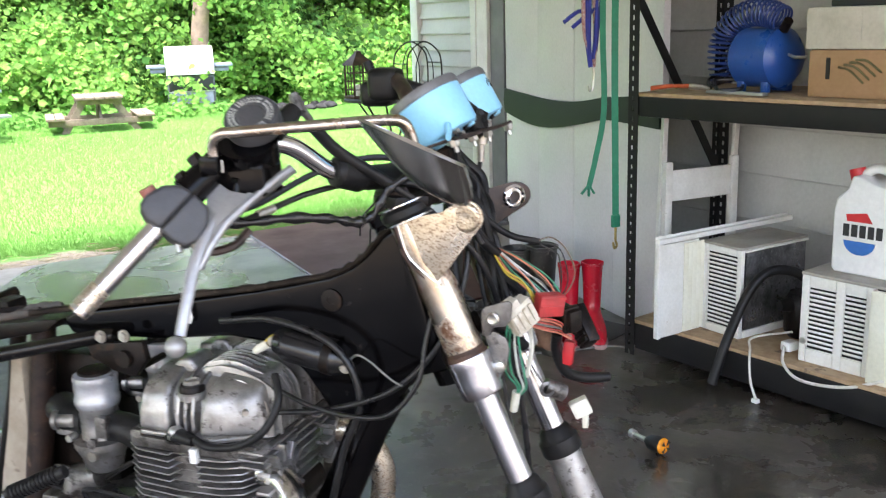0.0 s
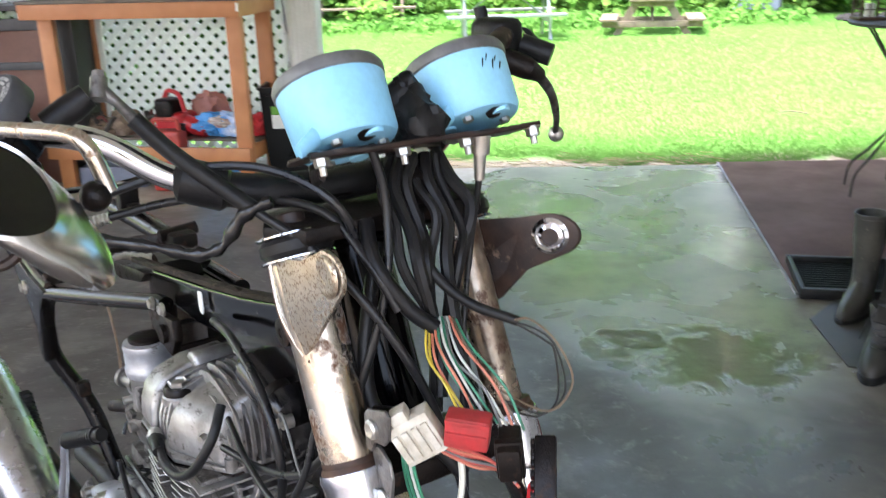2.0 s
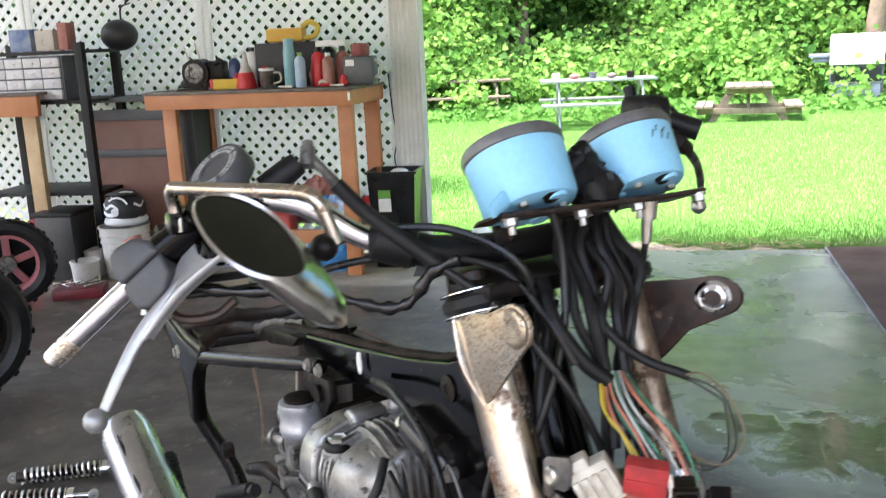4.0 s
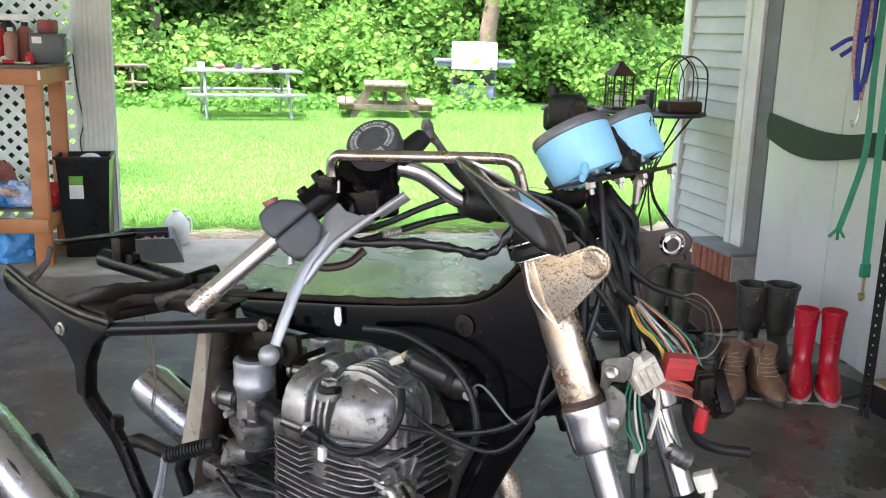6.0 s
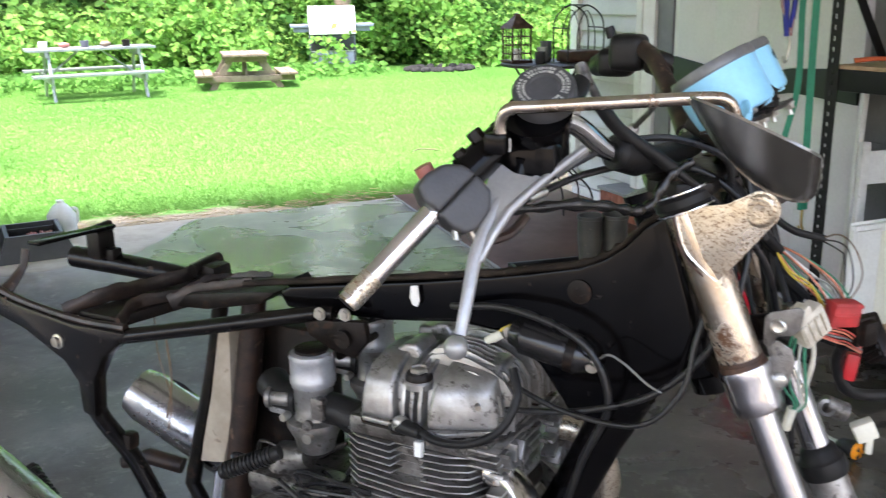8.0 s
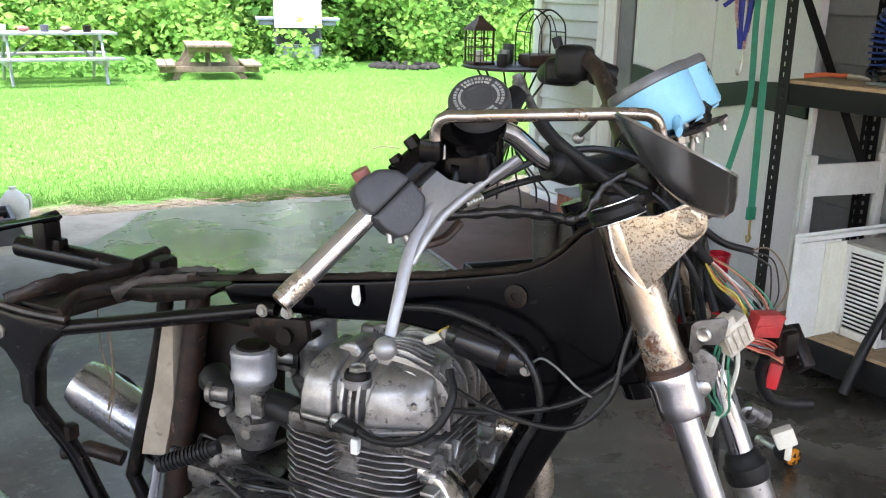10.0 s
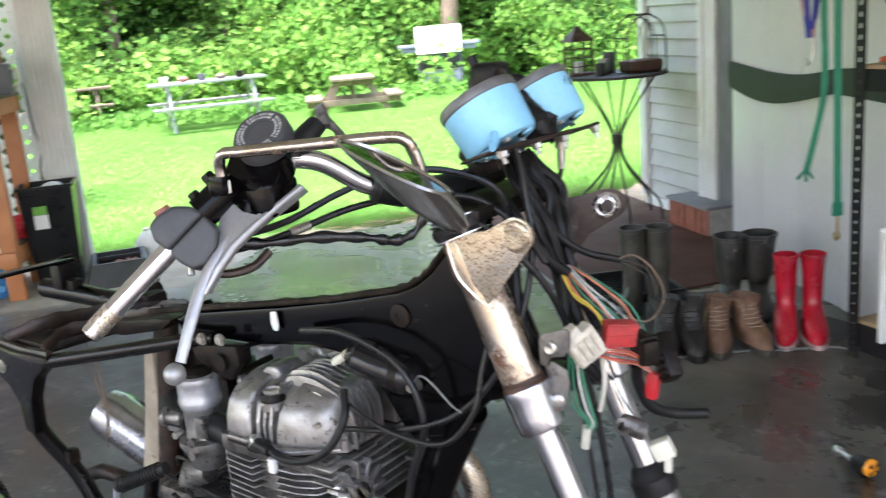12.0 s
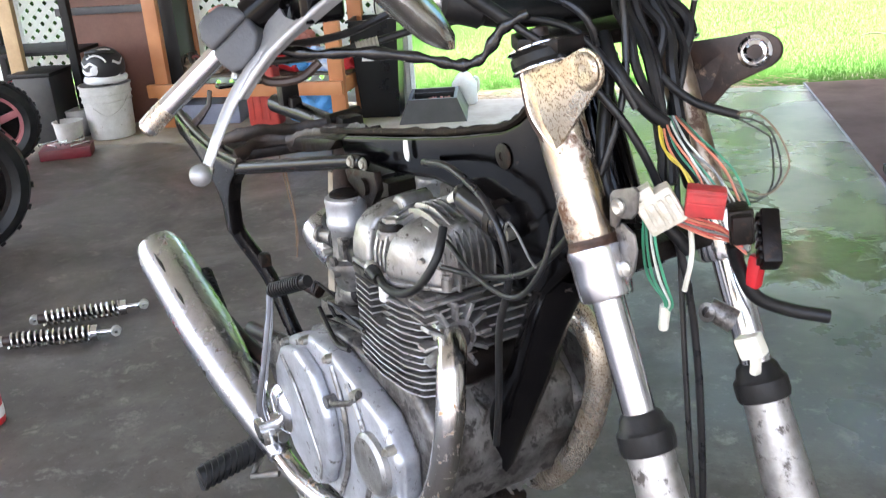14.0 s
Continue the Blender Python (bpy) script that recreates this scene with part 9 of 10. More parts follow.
for pts_, w in ((((-20, 50), (10, 62), (60, 55)), 0.009), (((-40, 30), (-15, 42), (10, 34), (20, 20)), 0.007), (((-70, 18), (-45, 8), (-25, 18), (-5, 5)), 0.008), (((-60, -5), (-40, -12), (-10, -8)), 0.012), (((-100, -22), (-60, -28), (-20, -26), (20, -30), (60, -25)), 0.011), (((40, 20), (60, 10), (80, 22)), 0.008), (((-90, 40), (-60, 48), (-30, 40)), 0.006)):
    part("graphic", G().loft(smooth_line([on_ball(a, b2) for a, b2 in pts_], 5), w, 8, flat=0.3, up=(0, 0, 1)), HW, hm, "white helmet stripe")
part("badge", G().lathe([(0.012, 0), (0.024, 0), (0.024, 0.004), (0.012, 0.004), (0.012, 0)], Matrix.Translation(on_ball(-14, -2, 0.128)) @ pose(0, 0, 0, 0, 90, -14), 18), HW, hm, "white ring badge")
part("chin_rim", G().loft(smooth_line([on_ball(a, -35, 0.135) for a in range(-110, 111, 20)], 2), 0.02, 8), HW, hm)
kb = thing("tall_bin", pose(-2.36, 5.52, 0), "tall black plastic bin", "bin")
part("shell", G().box((-0.12, -0.14, 0), (0.12, 0.14, 0.40), 0.01), surf("scratched_black_plastic", (0.02, 0.02, 0.022), (0.04, 0.04, 0.035), 0.4, scale=8, bump=0.05), kb)
part("rim", G().box((-0.135, -0.155, 0.40), (0.135, 0.155, 0.425), 0.006), RUBBER, kb)
solid("small_tub", G().lathe([(0.07, 0), (0.075, 0.005), (0.085, 0.13), (0.09, 0.132), (0.09, 0.14), (0.08, 0.14), (0.07, 0.02), (0.0001, 0.02)], pose(-2.17, 5.36, 0), 24), BUCKET, "small translucent white tub", "tub")
solid("small_tub", G().lathe([(0.06, 0), (0.065, 0.005), (0.07, 0.16), (0.075, 0.162), (0.075, 0.17), (0.0001, 0.17)], pose(-2.21, 5.54, 0), 24), BUCKET, "pale plastic tub beside the bucket", "tub")
tb = thing("tool_tray", pose(-2.04, 5.06, 0, 0, 0, 18), "dark red tool tray full of wrenches", "tool tray")
part("tray", G().box((-0.14, -0.08, 0), (0.14, 0.08, 0.06), 0.008), surf("dark_red_steel", (0.16, 0.012, 0.02), (0.1, 0.01, 0.014), 0.4, bump=0.05), tb)
rn = random.Random(8)
for i in range(7):
    a, x, y = rn.uniform(0, 180), rn.uniform(-0.09, 0.09), rn.uniform(-0.05, 0.05)
    d = Vector((math.cos(radians(a)), math.sin(radians(a)), 0)) * 0.06
    part("wrench", G().loft([Vector((x, y, 0.07 + 0.004 * i)) - d, Vector((x, y, 0.072 + 0.004 * i)) - d * 0.7, Vector((x, y, 0.072 + 0.004 * i)) + d * 0.7, Vector((x, y, 0.07 + 0.004 * i)) + d], [0.01, 0.005, 0.005, 0.011], 8, flat=0.5), CHROME, tb)
solid("red_crate", G().box((-2.72, 5.5, 0.0), (-2.5, 5.8, 0.33), 0.02), REDPLAST, "red plastic crate under the shelf", "crate")


def wheel(name, x, y, R, w, turn, label, rimmat):
    t = thing(name, pose(x, y, R, 90, 0, turn), label, "wheel", "loose wheels")
    ty = part("tyre", G().lathe([(R - 0.085, -w * 0.35), (R - 0.05, -w * 0.5), (R - 0.015, -w * 0.42), (R, -w * 0.2), (R, w * 0.2), (R - 0.015, w * 0.42), (R - 0.05, w * 0.5), (R - 0.085, w * 0.35), (R - 0.085, -w * 0.35)], None, 48), RUBBER, t, "black worn tyre")
    kn = G().box((-0.012, -0.012, 0), (0.012, 0.012, 0.012), 0.002, 1).mesh("tread_block", RUBBER)
    for k in range(40):
        a = 2 * math.pi * k / 40
        part("tread_block", kn, RUBBER, ty, m=Matrix.Rotation(a, 4, "Z") @ Matrix.Translation((R - 0.004, 0, (0.028 if k % 2 else -0.028))) @ pose(0, 0, 0, 0, 90))
    part("rim", G().lathe([(R - 0.10, -w * 0.36), (R - 0.082, -w * 0.38), (R - 0.09, 0), (R - 0.082, w * 0.38), (R - 0.10, w * 0.36), (R - 0.105, 0), (R - 0.10, -w * 0.36)], None, 40), rimmat, t, "painted rim")
    for k in range(5):
        a = 2 * math.pi * k / 5
        part("spoke", G().box((-0.02, 0.03, -0.012), (0.02, R - 0.1, 0.012), 0.006, m=Matrix.Rotation(a, 4, "Z")), rimmat, t)
    part("hub", G().cyl((0, 0, -0.06), (0, 0, 0.06), 0.045, n=20), ALUDIRTY, t)


wheel("dirt_bike_wheel", -2.33, 4.86, 0.245, 0.12, 30, "black knobby wheel with a faded pink rim", surf("faded_pink_rim", (0.4, 0.13, 0.14), (0.3, 0.1, 0.11), 0.5, scale=8, bump=0.05))
wheel("large_wheel", -1.66, 3.47, 0.30, 0.16, 42, "large black wheel standing on the floor", BLACKGRIME)
rc = thing("red_can", pose(-0.80, 2.20, 0), "red spray can with a white label on the floor", "can")
part("body", G().lathe([(0.045, 0), (0.047, 0.006), (0.047, 0.14), (0.03, 0.165), (0.012, 0.18), (0.0001, 0.18)], None, 22), REDPLAST, rc)
part("label", G().lathe([(0.0475, 0.02), (0.0478, 0.021), (0.0478, 0.05), (0.0475, 0.051)], None, 22), WHITEPLAST, rc)


def shock(a, b, label):
    a, b = Vector(a), Vector(b)
    t = thing("shock_absorber", Matrix.Translation((a.x, a.y, 0)), label, "shock absorber", "shock absorbers")
    o = Vector((a.x, a.y, 0))
    a, b = a - o, b - o
    d = (b - a).normalized()
    part("rod", G().cyl(a, b, 0.008, n=12), CHROME, t)
    part("damper", G().cyl(a + d * 0.09, b - d * 0.02, 0.0155, n=14), BLACKGRIME, t)
    part("rusty_sleeve", G().cyl(b - d * 0.045, b - d * 0.012, 0.0165, n=14), RUSTMETAL, t, "red-brown rusted sleeve")
    part("spring", G().coil(a + d * 0.075, b - d * 0.03, 0.024, 0.0046, 14), CHROMEPIT, t, "rust-tinged chrome coil spring")
    for q in (a, b):
        part("eyelet", G().lathe([(0.006, -0.011), (0.0145, -0.011), (0.0155, -0.009), (0.0155, 0.009), (0.0145, 0.011), (0.006, 0.011), (0.006, -0.011)], Matrix.Translation(q) @ pose(0, 0, 0, 90, 0, 20), 18), STEEL, t)
    part("collar", G().cyl(a + d * 0.055, a + d * 0.075, 0.026, n=16), CHROME, t)
    return t


shock((-0.66, 2.71, 0.028), (-1.02, 2.64, 0.028), "chrome-sprung motorcycle shock absorber lying on the floor")
shock((-0.655, 2.915, 0.028), (-0.99, 2.80, 0.028), "chrome-sprung motorcycle shock absorber lying on the floor")

# trash bin, black tray and jug by the post
BINBLACK = surf("satin_black_plastic", (0.003, 0.003, 0.0032), (0.006, 0.006, 0.006), 0.3, spec=0.25, scale=6, fine=90, bump=0.06)
tr = thing("trash_bin", pose(-0.33, 5.80, 0), "tall black plastic trash bin with a green and white sticker", "trash bin")
bw, bt, bh = 0.115, 0.145, 0.575
vs = []
for s_, z in ((bw, 0.0), (bt, bh), (bt + 0.012, bh), (bt + 0.012, bh + 0.014), (bt - 0.006, bh + 0.014), (bw - 0.006, 0.03)):
    vs += [(-s_, -s_ * 0.85, z), (s_, -s_ * 0.85, z), (s_, s_ * 0.85, z), (-s_, s_ * 0.85, z)]
fs = [[i * 4 + k, i * 4 + (k + 1) % 4, (i + 1) * 4 + (k + 1) % 4, (i + 1) * 4 + k] for i in range(5) for k in range(4)] + [[3, 2, 1, 0], [20, 21, 22, 23]]
part("body", G().add(vs, fs), BINBLACK, tr)
part("sticker", G().box((-0.075, -0.128, 0.36), (0.0, -0.1265, 0.44), m=pose(0, 0, 0, 3)), WHITEPLAST, tr, "white sticker")
part("sticker_top", G().box((-0.075, -0.1285, 0.442), (0.0, -0.127, 0.49), m=pose(0, 0, 0, 3)), surf("green_sticker", (0.15, 0.4, 0.05), (0.13, 0.35, 0.04), 0.4, bump=0.0), tr, "bright green sticker")
part("liner", G().ball((0.03, 0.0, 0.56), 0.05, (1.2, 1, 0.7)), WHITEPLAST, tr, "white paper at the rim")
bx = thing("parts_tray", pose(0.0, 5.72, 0, 0, 0, 4), "black plastic parts tray holding red pieces", "tray")
t0, t1, th = (0.2, 0.23), (0.145, 0.17), 0.13
vs = []
for (a, b_), z in ((t0, 0.0), (t1, th), ((t1[0] - 0.02, t1[1] - 0.02), th), ((t1[0] - 0.02, t1[1] - 0.02), th - 0.05)):
    vs += [(-a, -b_, z), (a, -b_, z), (a, b_, z), (-a, b_, z)]
part("body", G().add(vs, [[i * 4 + k, i * 4 + (k + 1) % 4, (i + 1) * 4 + (k + 1) % 4, (i + 1) * 4 + k] for i in range(3) for k in range(4)] + [[3, 2, 1, 0], [12, 13, 14, 15]]), surf("grey_black_plastic", (0.05, 0.05, 0.052), (0.035, 0.035, 0.036), 0.4, scale=9, bump=0.05), bx)
part("divider", G().box((-0.12, 0.03, 0.08), (0.12, 0.038, 0.128), 0.002), RUBBER, bx)
rn = random.Random(2)
for i in range(22):
    x, y = rn.uniform(-0.1, 0.1), rn.uniform(-0.13, 0.0)
    part("red_piece", G().loft([(x, y, 0.085), (x + rn.uniform(-0.03, 0.03), y + rn.uniform(-0.03, 0.03), 0.105)], [0.012, 0.009], 6), REDFADED, bx)
pj = thing("milk_jug", pose(0.16, 6.0, 0), "white plastic jug behind the tray", "jug")
part("body", G().lathe([(0.07, 0), (0.078, 0.01), (0.08, 0.13), (0.045, 0.18), (0.02, 0.2), (0.02, 0.215), (0.0001, 0.216)], None, 20), JUG, pj)
part("handle", G().tube([(0.06, 0, 0.165), (0.085, 0, 0.15), (0.085, 0, 0.09), (0.07, 0, 0.07)], 0.009, 8), JUG, pj)
solid("wall_cord", G().tube([(-0.4, 6.09, 1.15), (-0.38, 6.08, 0.9), (-0.36, 6.085, 0.75), (-0.385, 6.08, 0.62), (-0.36, 6.085, 0.5)], 0.004, 6), CABLE, "black cord hanging beside the post", "cord")

# ---- patio table by the house corner ----
pt = thing("bistro_table", pose(3.0, 5.32, 0.012), "round black wrought-iron patio table with curved legs", "table")
part("tabletop", G().lathe([(0.0001, 0.878), (0.30, 0.878), (0.312, 0.882), (0.312, 0.894), (0.30, 0.898), (0.0001, 0.898)], None, 44), IRON, pt)
for k in range(6):
    a = 2 * math.pi * k / 6 + 0.3
    c, s = math.cos(a), math.sin(a)
    part("leg", G().tube([(0.24 * c, 0.24 * s, 0.875), (0.16 * c, 0.16 * s, 0.76), (0.07 * c, 0.07 * s, 0.62), (0.025 * c, 0.025 * s, 0.50), (0.05 * c, 0.05 * s, 0.36), (0.16 * c, 0.16 * s, 0.22), (0.25 * c, 0.25 * s, 0.12), (0.27 * c, 0.27 * s, 0.003)], 0.0065, 8), IRON, pt)
part("leg_band", G().cyl((0, 0, 0.47), (0, 0, 0.53), 0.036, n=16), IRON, pt)
TZ = 0.912
ln = thing("lantern", pose(2.80, 5.40, TZ), "rusty metal candle lantern on the patio table", "lantern")
for sx in (-1, 1):
    for sy in (-1, 1):
        part("corner_post", G().box((sx * 0.062 - 0.005, sy * 0.062 - 0.005, 0.0), (sx * 0.062 + 0.005, sy * 0.062 + 0.005, 0.2), 0.001), LANTERN, ln)
part("base", G().box((-0.072, -0.072, -0.001), (0.072, 0.072, 0.014), 0.003), LANTERN, ln)
for i in range(3):
    for (a, b_) in (((-0.062, -0.064), (0.062, -0.060)), ((-0.062, 0.060), (0.062, 0.064)), ((-0.064, -0.059), (-0.060, 0.059)), ((0.060, -0.059), (0.064, 0.059))):
        part("window_bar", G().box((a[0], a[1], 0.05 + i * 0.05), (b_[0], b_[1], 0.055 + i * 0.05)), LANTERN, ln)
for o in (-0.02, 0.02):
    part("window_bar", G().box((o - 0.002, -0.064, 0.014), (o + 0.002, -0.060, 0.2)), LANTERN, ln)
    part("window_bar", G().box((-0.064, o - 0.002, 0.014), (-0.060, o + 0.002, 0.2)), LANTERN, ln)
part("lantern_roof", G().lathe([(0.105, 0.2), (0.1, 0.21), (0.05, 0.25), (0.025, 0.27), (0.02, 0.285), (0.0001, 0.29)], pose(0, 0, 0, 0, 0, 45), 4), LANTERN, ln)
part("candle", G().cyl((0, 0, 0.014), (0, 0, 0.08), 0.025, n=16), WHITEPLAST, ln, "white candle")
pb = thing("wire_planter", pose(3.12, 5.22, TZ), "arched wire planter basket on the patio table", "planter")
part("liner", G().box((-0.11, -0.08, 0.0), (0.11, 0.08, 0.07), 0.02), LANTERN, pb, "dark moss liner")
for y in (-0.085, 0.085):
    part("arch", G().tube([(-0.12, y, 0.0), (-0.12, y, 0.2), (-0.09, y, 0.28), (0.0, y, 0.33), (0.09, y, 0.28), (0.12, y, 0.2), (0.12, y, 0.0)], 0.005, 8), IRON, pb)
    part("arch", G().tube([(-0.06, y, 0.07), (-0.055, y, 0.2), (0.0, y, 0.3), (0.055, y, 0.2), (0.06, y, 0.07)], 0.0035, 8), IRON, pb)
for x in (-0.12, 0.0, 0.12):
    part("tie_wire", G().tube([(x, -0.085, 0.2 if x else 0.33), (x, 0.085, 0.2 if x else 0.33)], 0.004, 6), IRON, pb)
for i, (x, y, h, r, mt, lb) in enumerate(((2.92, 5.30, 0.09, 0.032, GALV, "small silver cup"), (2.99, 5.38, 0.12, 0.035, GRILLGREY, "dark glass jar"), (2.86, 5.22, 0.07, 0.03, INK, "small dark pot"))):
    solid("cup", G().lathe([(r * 0.85, 0), (r, h * 0.1), (r, h), (r * 0.9, h), (r * 0.85, h * 0.15), (0.0001, h * 0.15)], pose(x, y, TZ), 18), mt, lb + " on the patio table", "cup")

# ---- lawn furniture ----
def picnic(name, x, y, turn, L_, mat, legmat, label, hz=0.62, sz=0.34, metal=False):
    t = thing(name, pose(x, y, ground_z(x, y) - 0.01, 0, 0, turn), label, "picnic table", "picnic tables")
    k = 5
    for i in range(k):
        yy = -0.33 + i * 0.66 / k
        part("top_plank", G().box((-L_ / 2, yy + 0.004, hz), (L_ / 2, yy + 0.66 / k - 0.004, hz + 0.035), 0.005), mat, t)
    for s in (-1, 1):
        for o in (0.0, 0.13):
            part("seat_plank", G().box((-L_ / 2, s * 0.62 - 0.06 + (o - 0.065), sz), (L_ / 2, s * 0.62 + 0.06 + (o - 0.065), sz + 0.035), 0.005), mat, t)
    for x_ in (-L_ * 0.36, L_ * 0.36):
        part("cross_beam", G().box((x_ - 0.02, -0.72, sz - 0.09), (x_ + 0.02, 0.72, sz - 0.002), 0.005), legmat, t)
        part("top_beam", G().box((x_ - 0.02, -0.31, hz - 0.08), (x_ + 0.02, 0.31, hz - 0.002), 0.005), legmat, t)
        for s in (-1, 1):
            a, b = Vector((x_ + 0.03, s * 0.2, hz - 0.01)), Vector((x_ + 0.03, s * 0.52, 0.0))
            if metal:
                part("leg", G().loft([a, b], 0.022, 12), legmat, t)
            else:
                d = Vector((0, (b - a).z, -(b - a).y)).normalized() * 0.045
                e_ = Vector((0.02, 0, 0))
                vs = [a - d - e_, a + d - e_, b + d - e_, b - d - e_, a - d + e_, a + d + e_, b + d + e_, b - d + e_]
                part("leg", G().add(vs, [[0, 1, 2, 3], [7, 6, 5, 4], [0, 4, 5, 1], [1, 5, 6, 2], [2, 6, 7, 3], [3, 7, 4, 0]]), legmat, t)
        part("brace", G().loft([(x_, 0, sz - 0.04), (x_ * 0.25, 0, hz - 0.01)], 0.014 if metal else 0.022, 8), legmat, t)
    return t


picnic("picnic_table", 3.11, 14.85, 82, 1.15, WEATHERED, WEATHERED, "small weathered wooden picnic table on the lawn", 0.5, 0.22)
picnic("picnic_table", 0.9, 14.55, 5, 1.68, GALV, GALV, "grey metal-framed picnic table with odds and ends on top", 0.68, 0.36, True)
picnic("picnic_table", -1.55, 17.0, 4, 1.9, WEATHERED, WEATHERED, "long weathered wooden picnic table at the edge of the woods", 0.60, 0.34)
rn = random.Random(4)
for i in range(5):
    x = 0.3 + i * 0.27
    solid("table_clutter", G().ball((0, 0, 0.04), 0.055, (1.4, 1, 0.7)) if i % 2 else G().lathe([(0.05, 0), (0.06, 0.09), (0.05, 0.09), (0.0001, 0.02)], None, 14), (WHITEPLAST, REDFADED, GRILLGREY, WEATHERED, BLACKGRIME)[i],
          "small object forgotten on the picnic table", "clutter", m=pose(x, 14.55 + rn.uniform(-0.15, 0.15), ground_z(x, 14.55) - 0.01 + 0.716))
gr = thing("grill", pose(5.05, 16.6, ground_z(5.05, 16.6) - 0.01, 0, 0, -14), "dark grey gas grill with a white lid and side shelves", "grill")
part("cabinet", G().box((-0.40, -0.22, 0.0), (0.40, 0.25, 0.66), 0.01), GRILLGREY, gr)
part("door", G().box((-0.36, -0.236, 0.05), (0.36, -0.222, 0.38), 0.006), GRILLSHELF, gr, "grey cabinet door")
# Black slab on the cabinet front paints the dark of an open gap.
part("panel_gap", G().box((-0.37, -0.232, 0.40), (0.37, -0.222, 0.63), 0.004), INK, gr)
part("rail", G().box((-0.38, -0.245, 0.385), (0.38, -0.225, 0.40), 0.003), GALV, gr)
part("firebox", G().box((-0.40, -0.26, 0.67), (0.40, 0.27, 0.82), 0.02), GRILLGREY, gr)
part("lid", G().prism([(-0.28, 0.821), (-0.29, 1.0), (-0.24, 1.12), (-0.1, 1.16), (0.15, 1.14), (0.26, 1.0), (0.27, 0.821)], -0.40, 0.40, "x", 0.02), WHITEPLAST, gr, "white enamel lid")
part("lid_front", G().box((-0.40, -0.31, 0.68), (0.40, -0.292, 0.95), 0.006), WHITEPLAST, gr)
for s in (-1, 1):
    part("side_shelf", G().box((min(s * 0.41, s * 0.72), -0.26, 0.80), (max(s * 0.41, s * 0.72), 0.24, 0.85), 0.01).box((min(s * 0.41, s * 0.66), -0.2, 0.72), (max(s * 0.41, s * 0.66), 0.2, 0.799), 0.01), GRILLSHELF, gr, "blue-grey side shelf")
FIRESTONE = surf("sooty_stone", (0.04, 0.039, 0.036), (0.018, 0.017, 0.016), 0.95, spec=0.1, scale=9, fine=60, bump=0.5)
rg_ = thing("fire_ring", pose(6.8, 15.9, ground_z(6.8, 16) + 0.005), "low ring of grey stones filled with ash", "fire ring")
rn = random.Random(6)
for k in range(16):
    a = 2 * math.pi * k / 16
    part("stone", G().ball((0, 0, 0.03), 0.11, (1.1, 0.75, 0.6), 10, 6), FIRESTONE, rg_, m=pose(0.55 * math.cos(a), 0.42 * math.sin(a), 0.0, 0, 0, math.degrees(a) + rn.uniform(-20, 20)))
part("ash", G().lathe([(0.0001, 0.04), (0.4, 0.03), (0.52, 0.01)], Matrix.Diagonal((1, 0.78, 1, 1)), 28), FIRESTONE, rg_, "dark wet ash")


# ---- woods beyond the lawn ----
def leaves(name, count, place, size, mat, seed, label, up=0.5, cat="foliage"):
    """Many small folded leaves at places given by place(rng)."""
    r = np.random.default_rng(seed)
    pos = place(r, count)
    n = len(pos)
    a = r.uniform(0, 2 * np.pi, n)
    nz = np.stack([r.normal(0, 0.55, n), r.normal(-0.45, 0.5, n), r.normal(up, 0.45, n)], 1)
    nz /= np.linalg.norm(nz, axis=1)[:, None]
    t = np.stack([np.cos(a), np.sin(a), np.zeros(n)], 1)
    u = t - nz * (t * nz).sum(1)[:, None]
    u /= np.linalg.norm(u, axis=1)[:, None]
    w = np.cross(nz, u)
    s = r.uniform(*size, n)[:, None]
    wd = r.uniform(0.32, 0.46, n)[:, None]
    # tip, two sides, stem: two triangles folded along the midrib
    p0, p1 = pos - u * s * 0.5, pos + u * s * 0.55
    l, q = pos + w * s * wd - u * s * 0.05 + nz * s * 0.12, pos - w * s * wd - u * s * 0.05 + nz * s * 0.12
    V = np.stack([p0, l, p1, q], 1).reshape(-1, 3)
    b = np.arange(n)[:, None] * 4
    F = np.concatenate([b + [0, 2, 1], b + [0, 3, 2]], 1).reshape(-1, 3)
    me = bpy.data.meshes.new(name)
    me.vertices.add(len(V))
    me.vertices.foreach_set("co", V.ravel())
    me.loops.add(len(F) * 3)
    me.loops.foreach_set("vertex_index", F.ravel().astype(np.int32))
    me.polygons.add(len(F))
    me.polygons.foreach_set("loop_start", (np.arange(len(F)) * 3).astype(np.int32))
    me.update(calc_edges=True)
    me.materials.append(mat)
    return tagged(new(name, me), label, cat, kind="stuff")


def hedge_y(x, z, k=0.0):
    """The front of the undergrowth: bushes that step forward and gaps that lead into the woods."""
    gap = np.exp(-((x - 0.7) / 1.5) ** 2) + 0.9 * np.exp(-((x - 8.6) / 1.2) ** 2) + 0.6 * np.exp(-((x + 4.6) / 1.0) ** 2)
    lump = 0.5 * np.sin(x * 0.55 + 1) + 0.45 * np.sin(x * 1.3 + z * 0.8) + 0.3 * np.sin(x * 2.7 + z * 2.1 + 2) + 0.22 * np.sin(x * 5.1 - z * 3.3)
    return 18.2 + k + lump + 0.25 * z + 2.6 * gap * np.clip((z - 0.7) / 0.8, 0, 1) - 0.75 * np.exp(-((z - 0.5) / 0.7) ** 2)


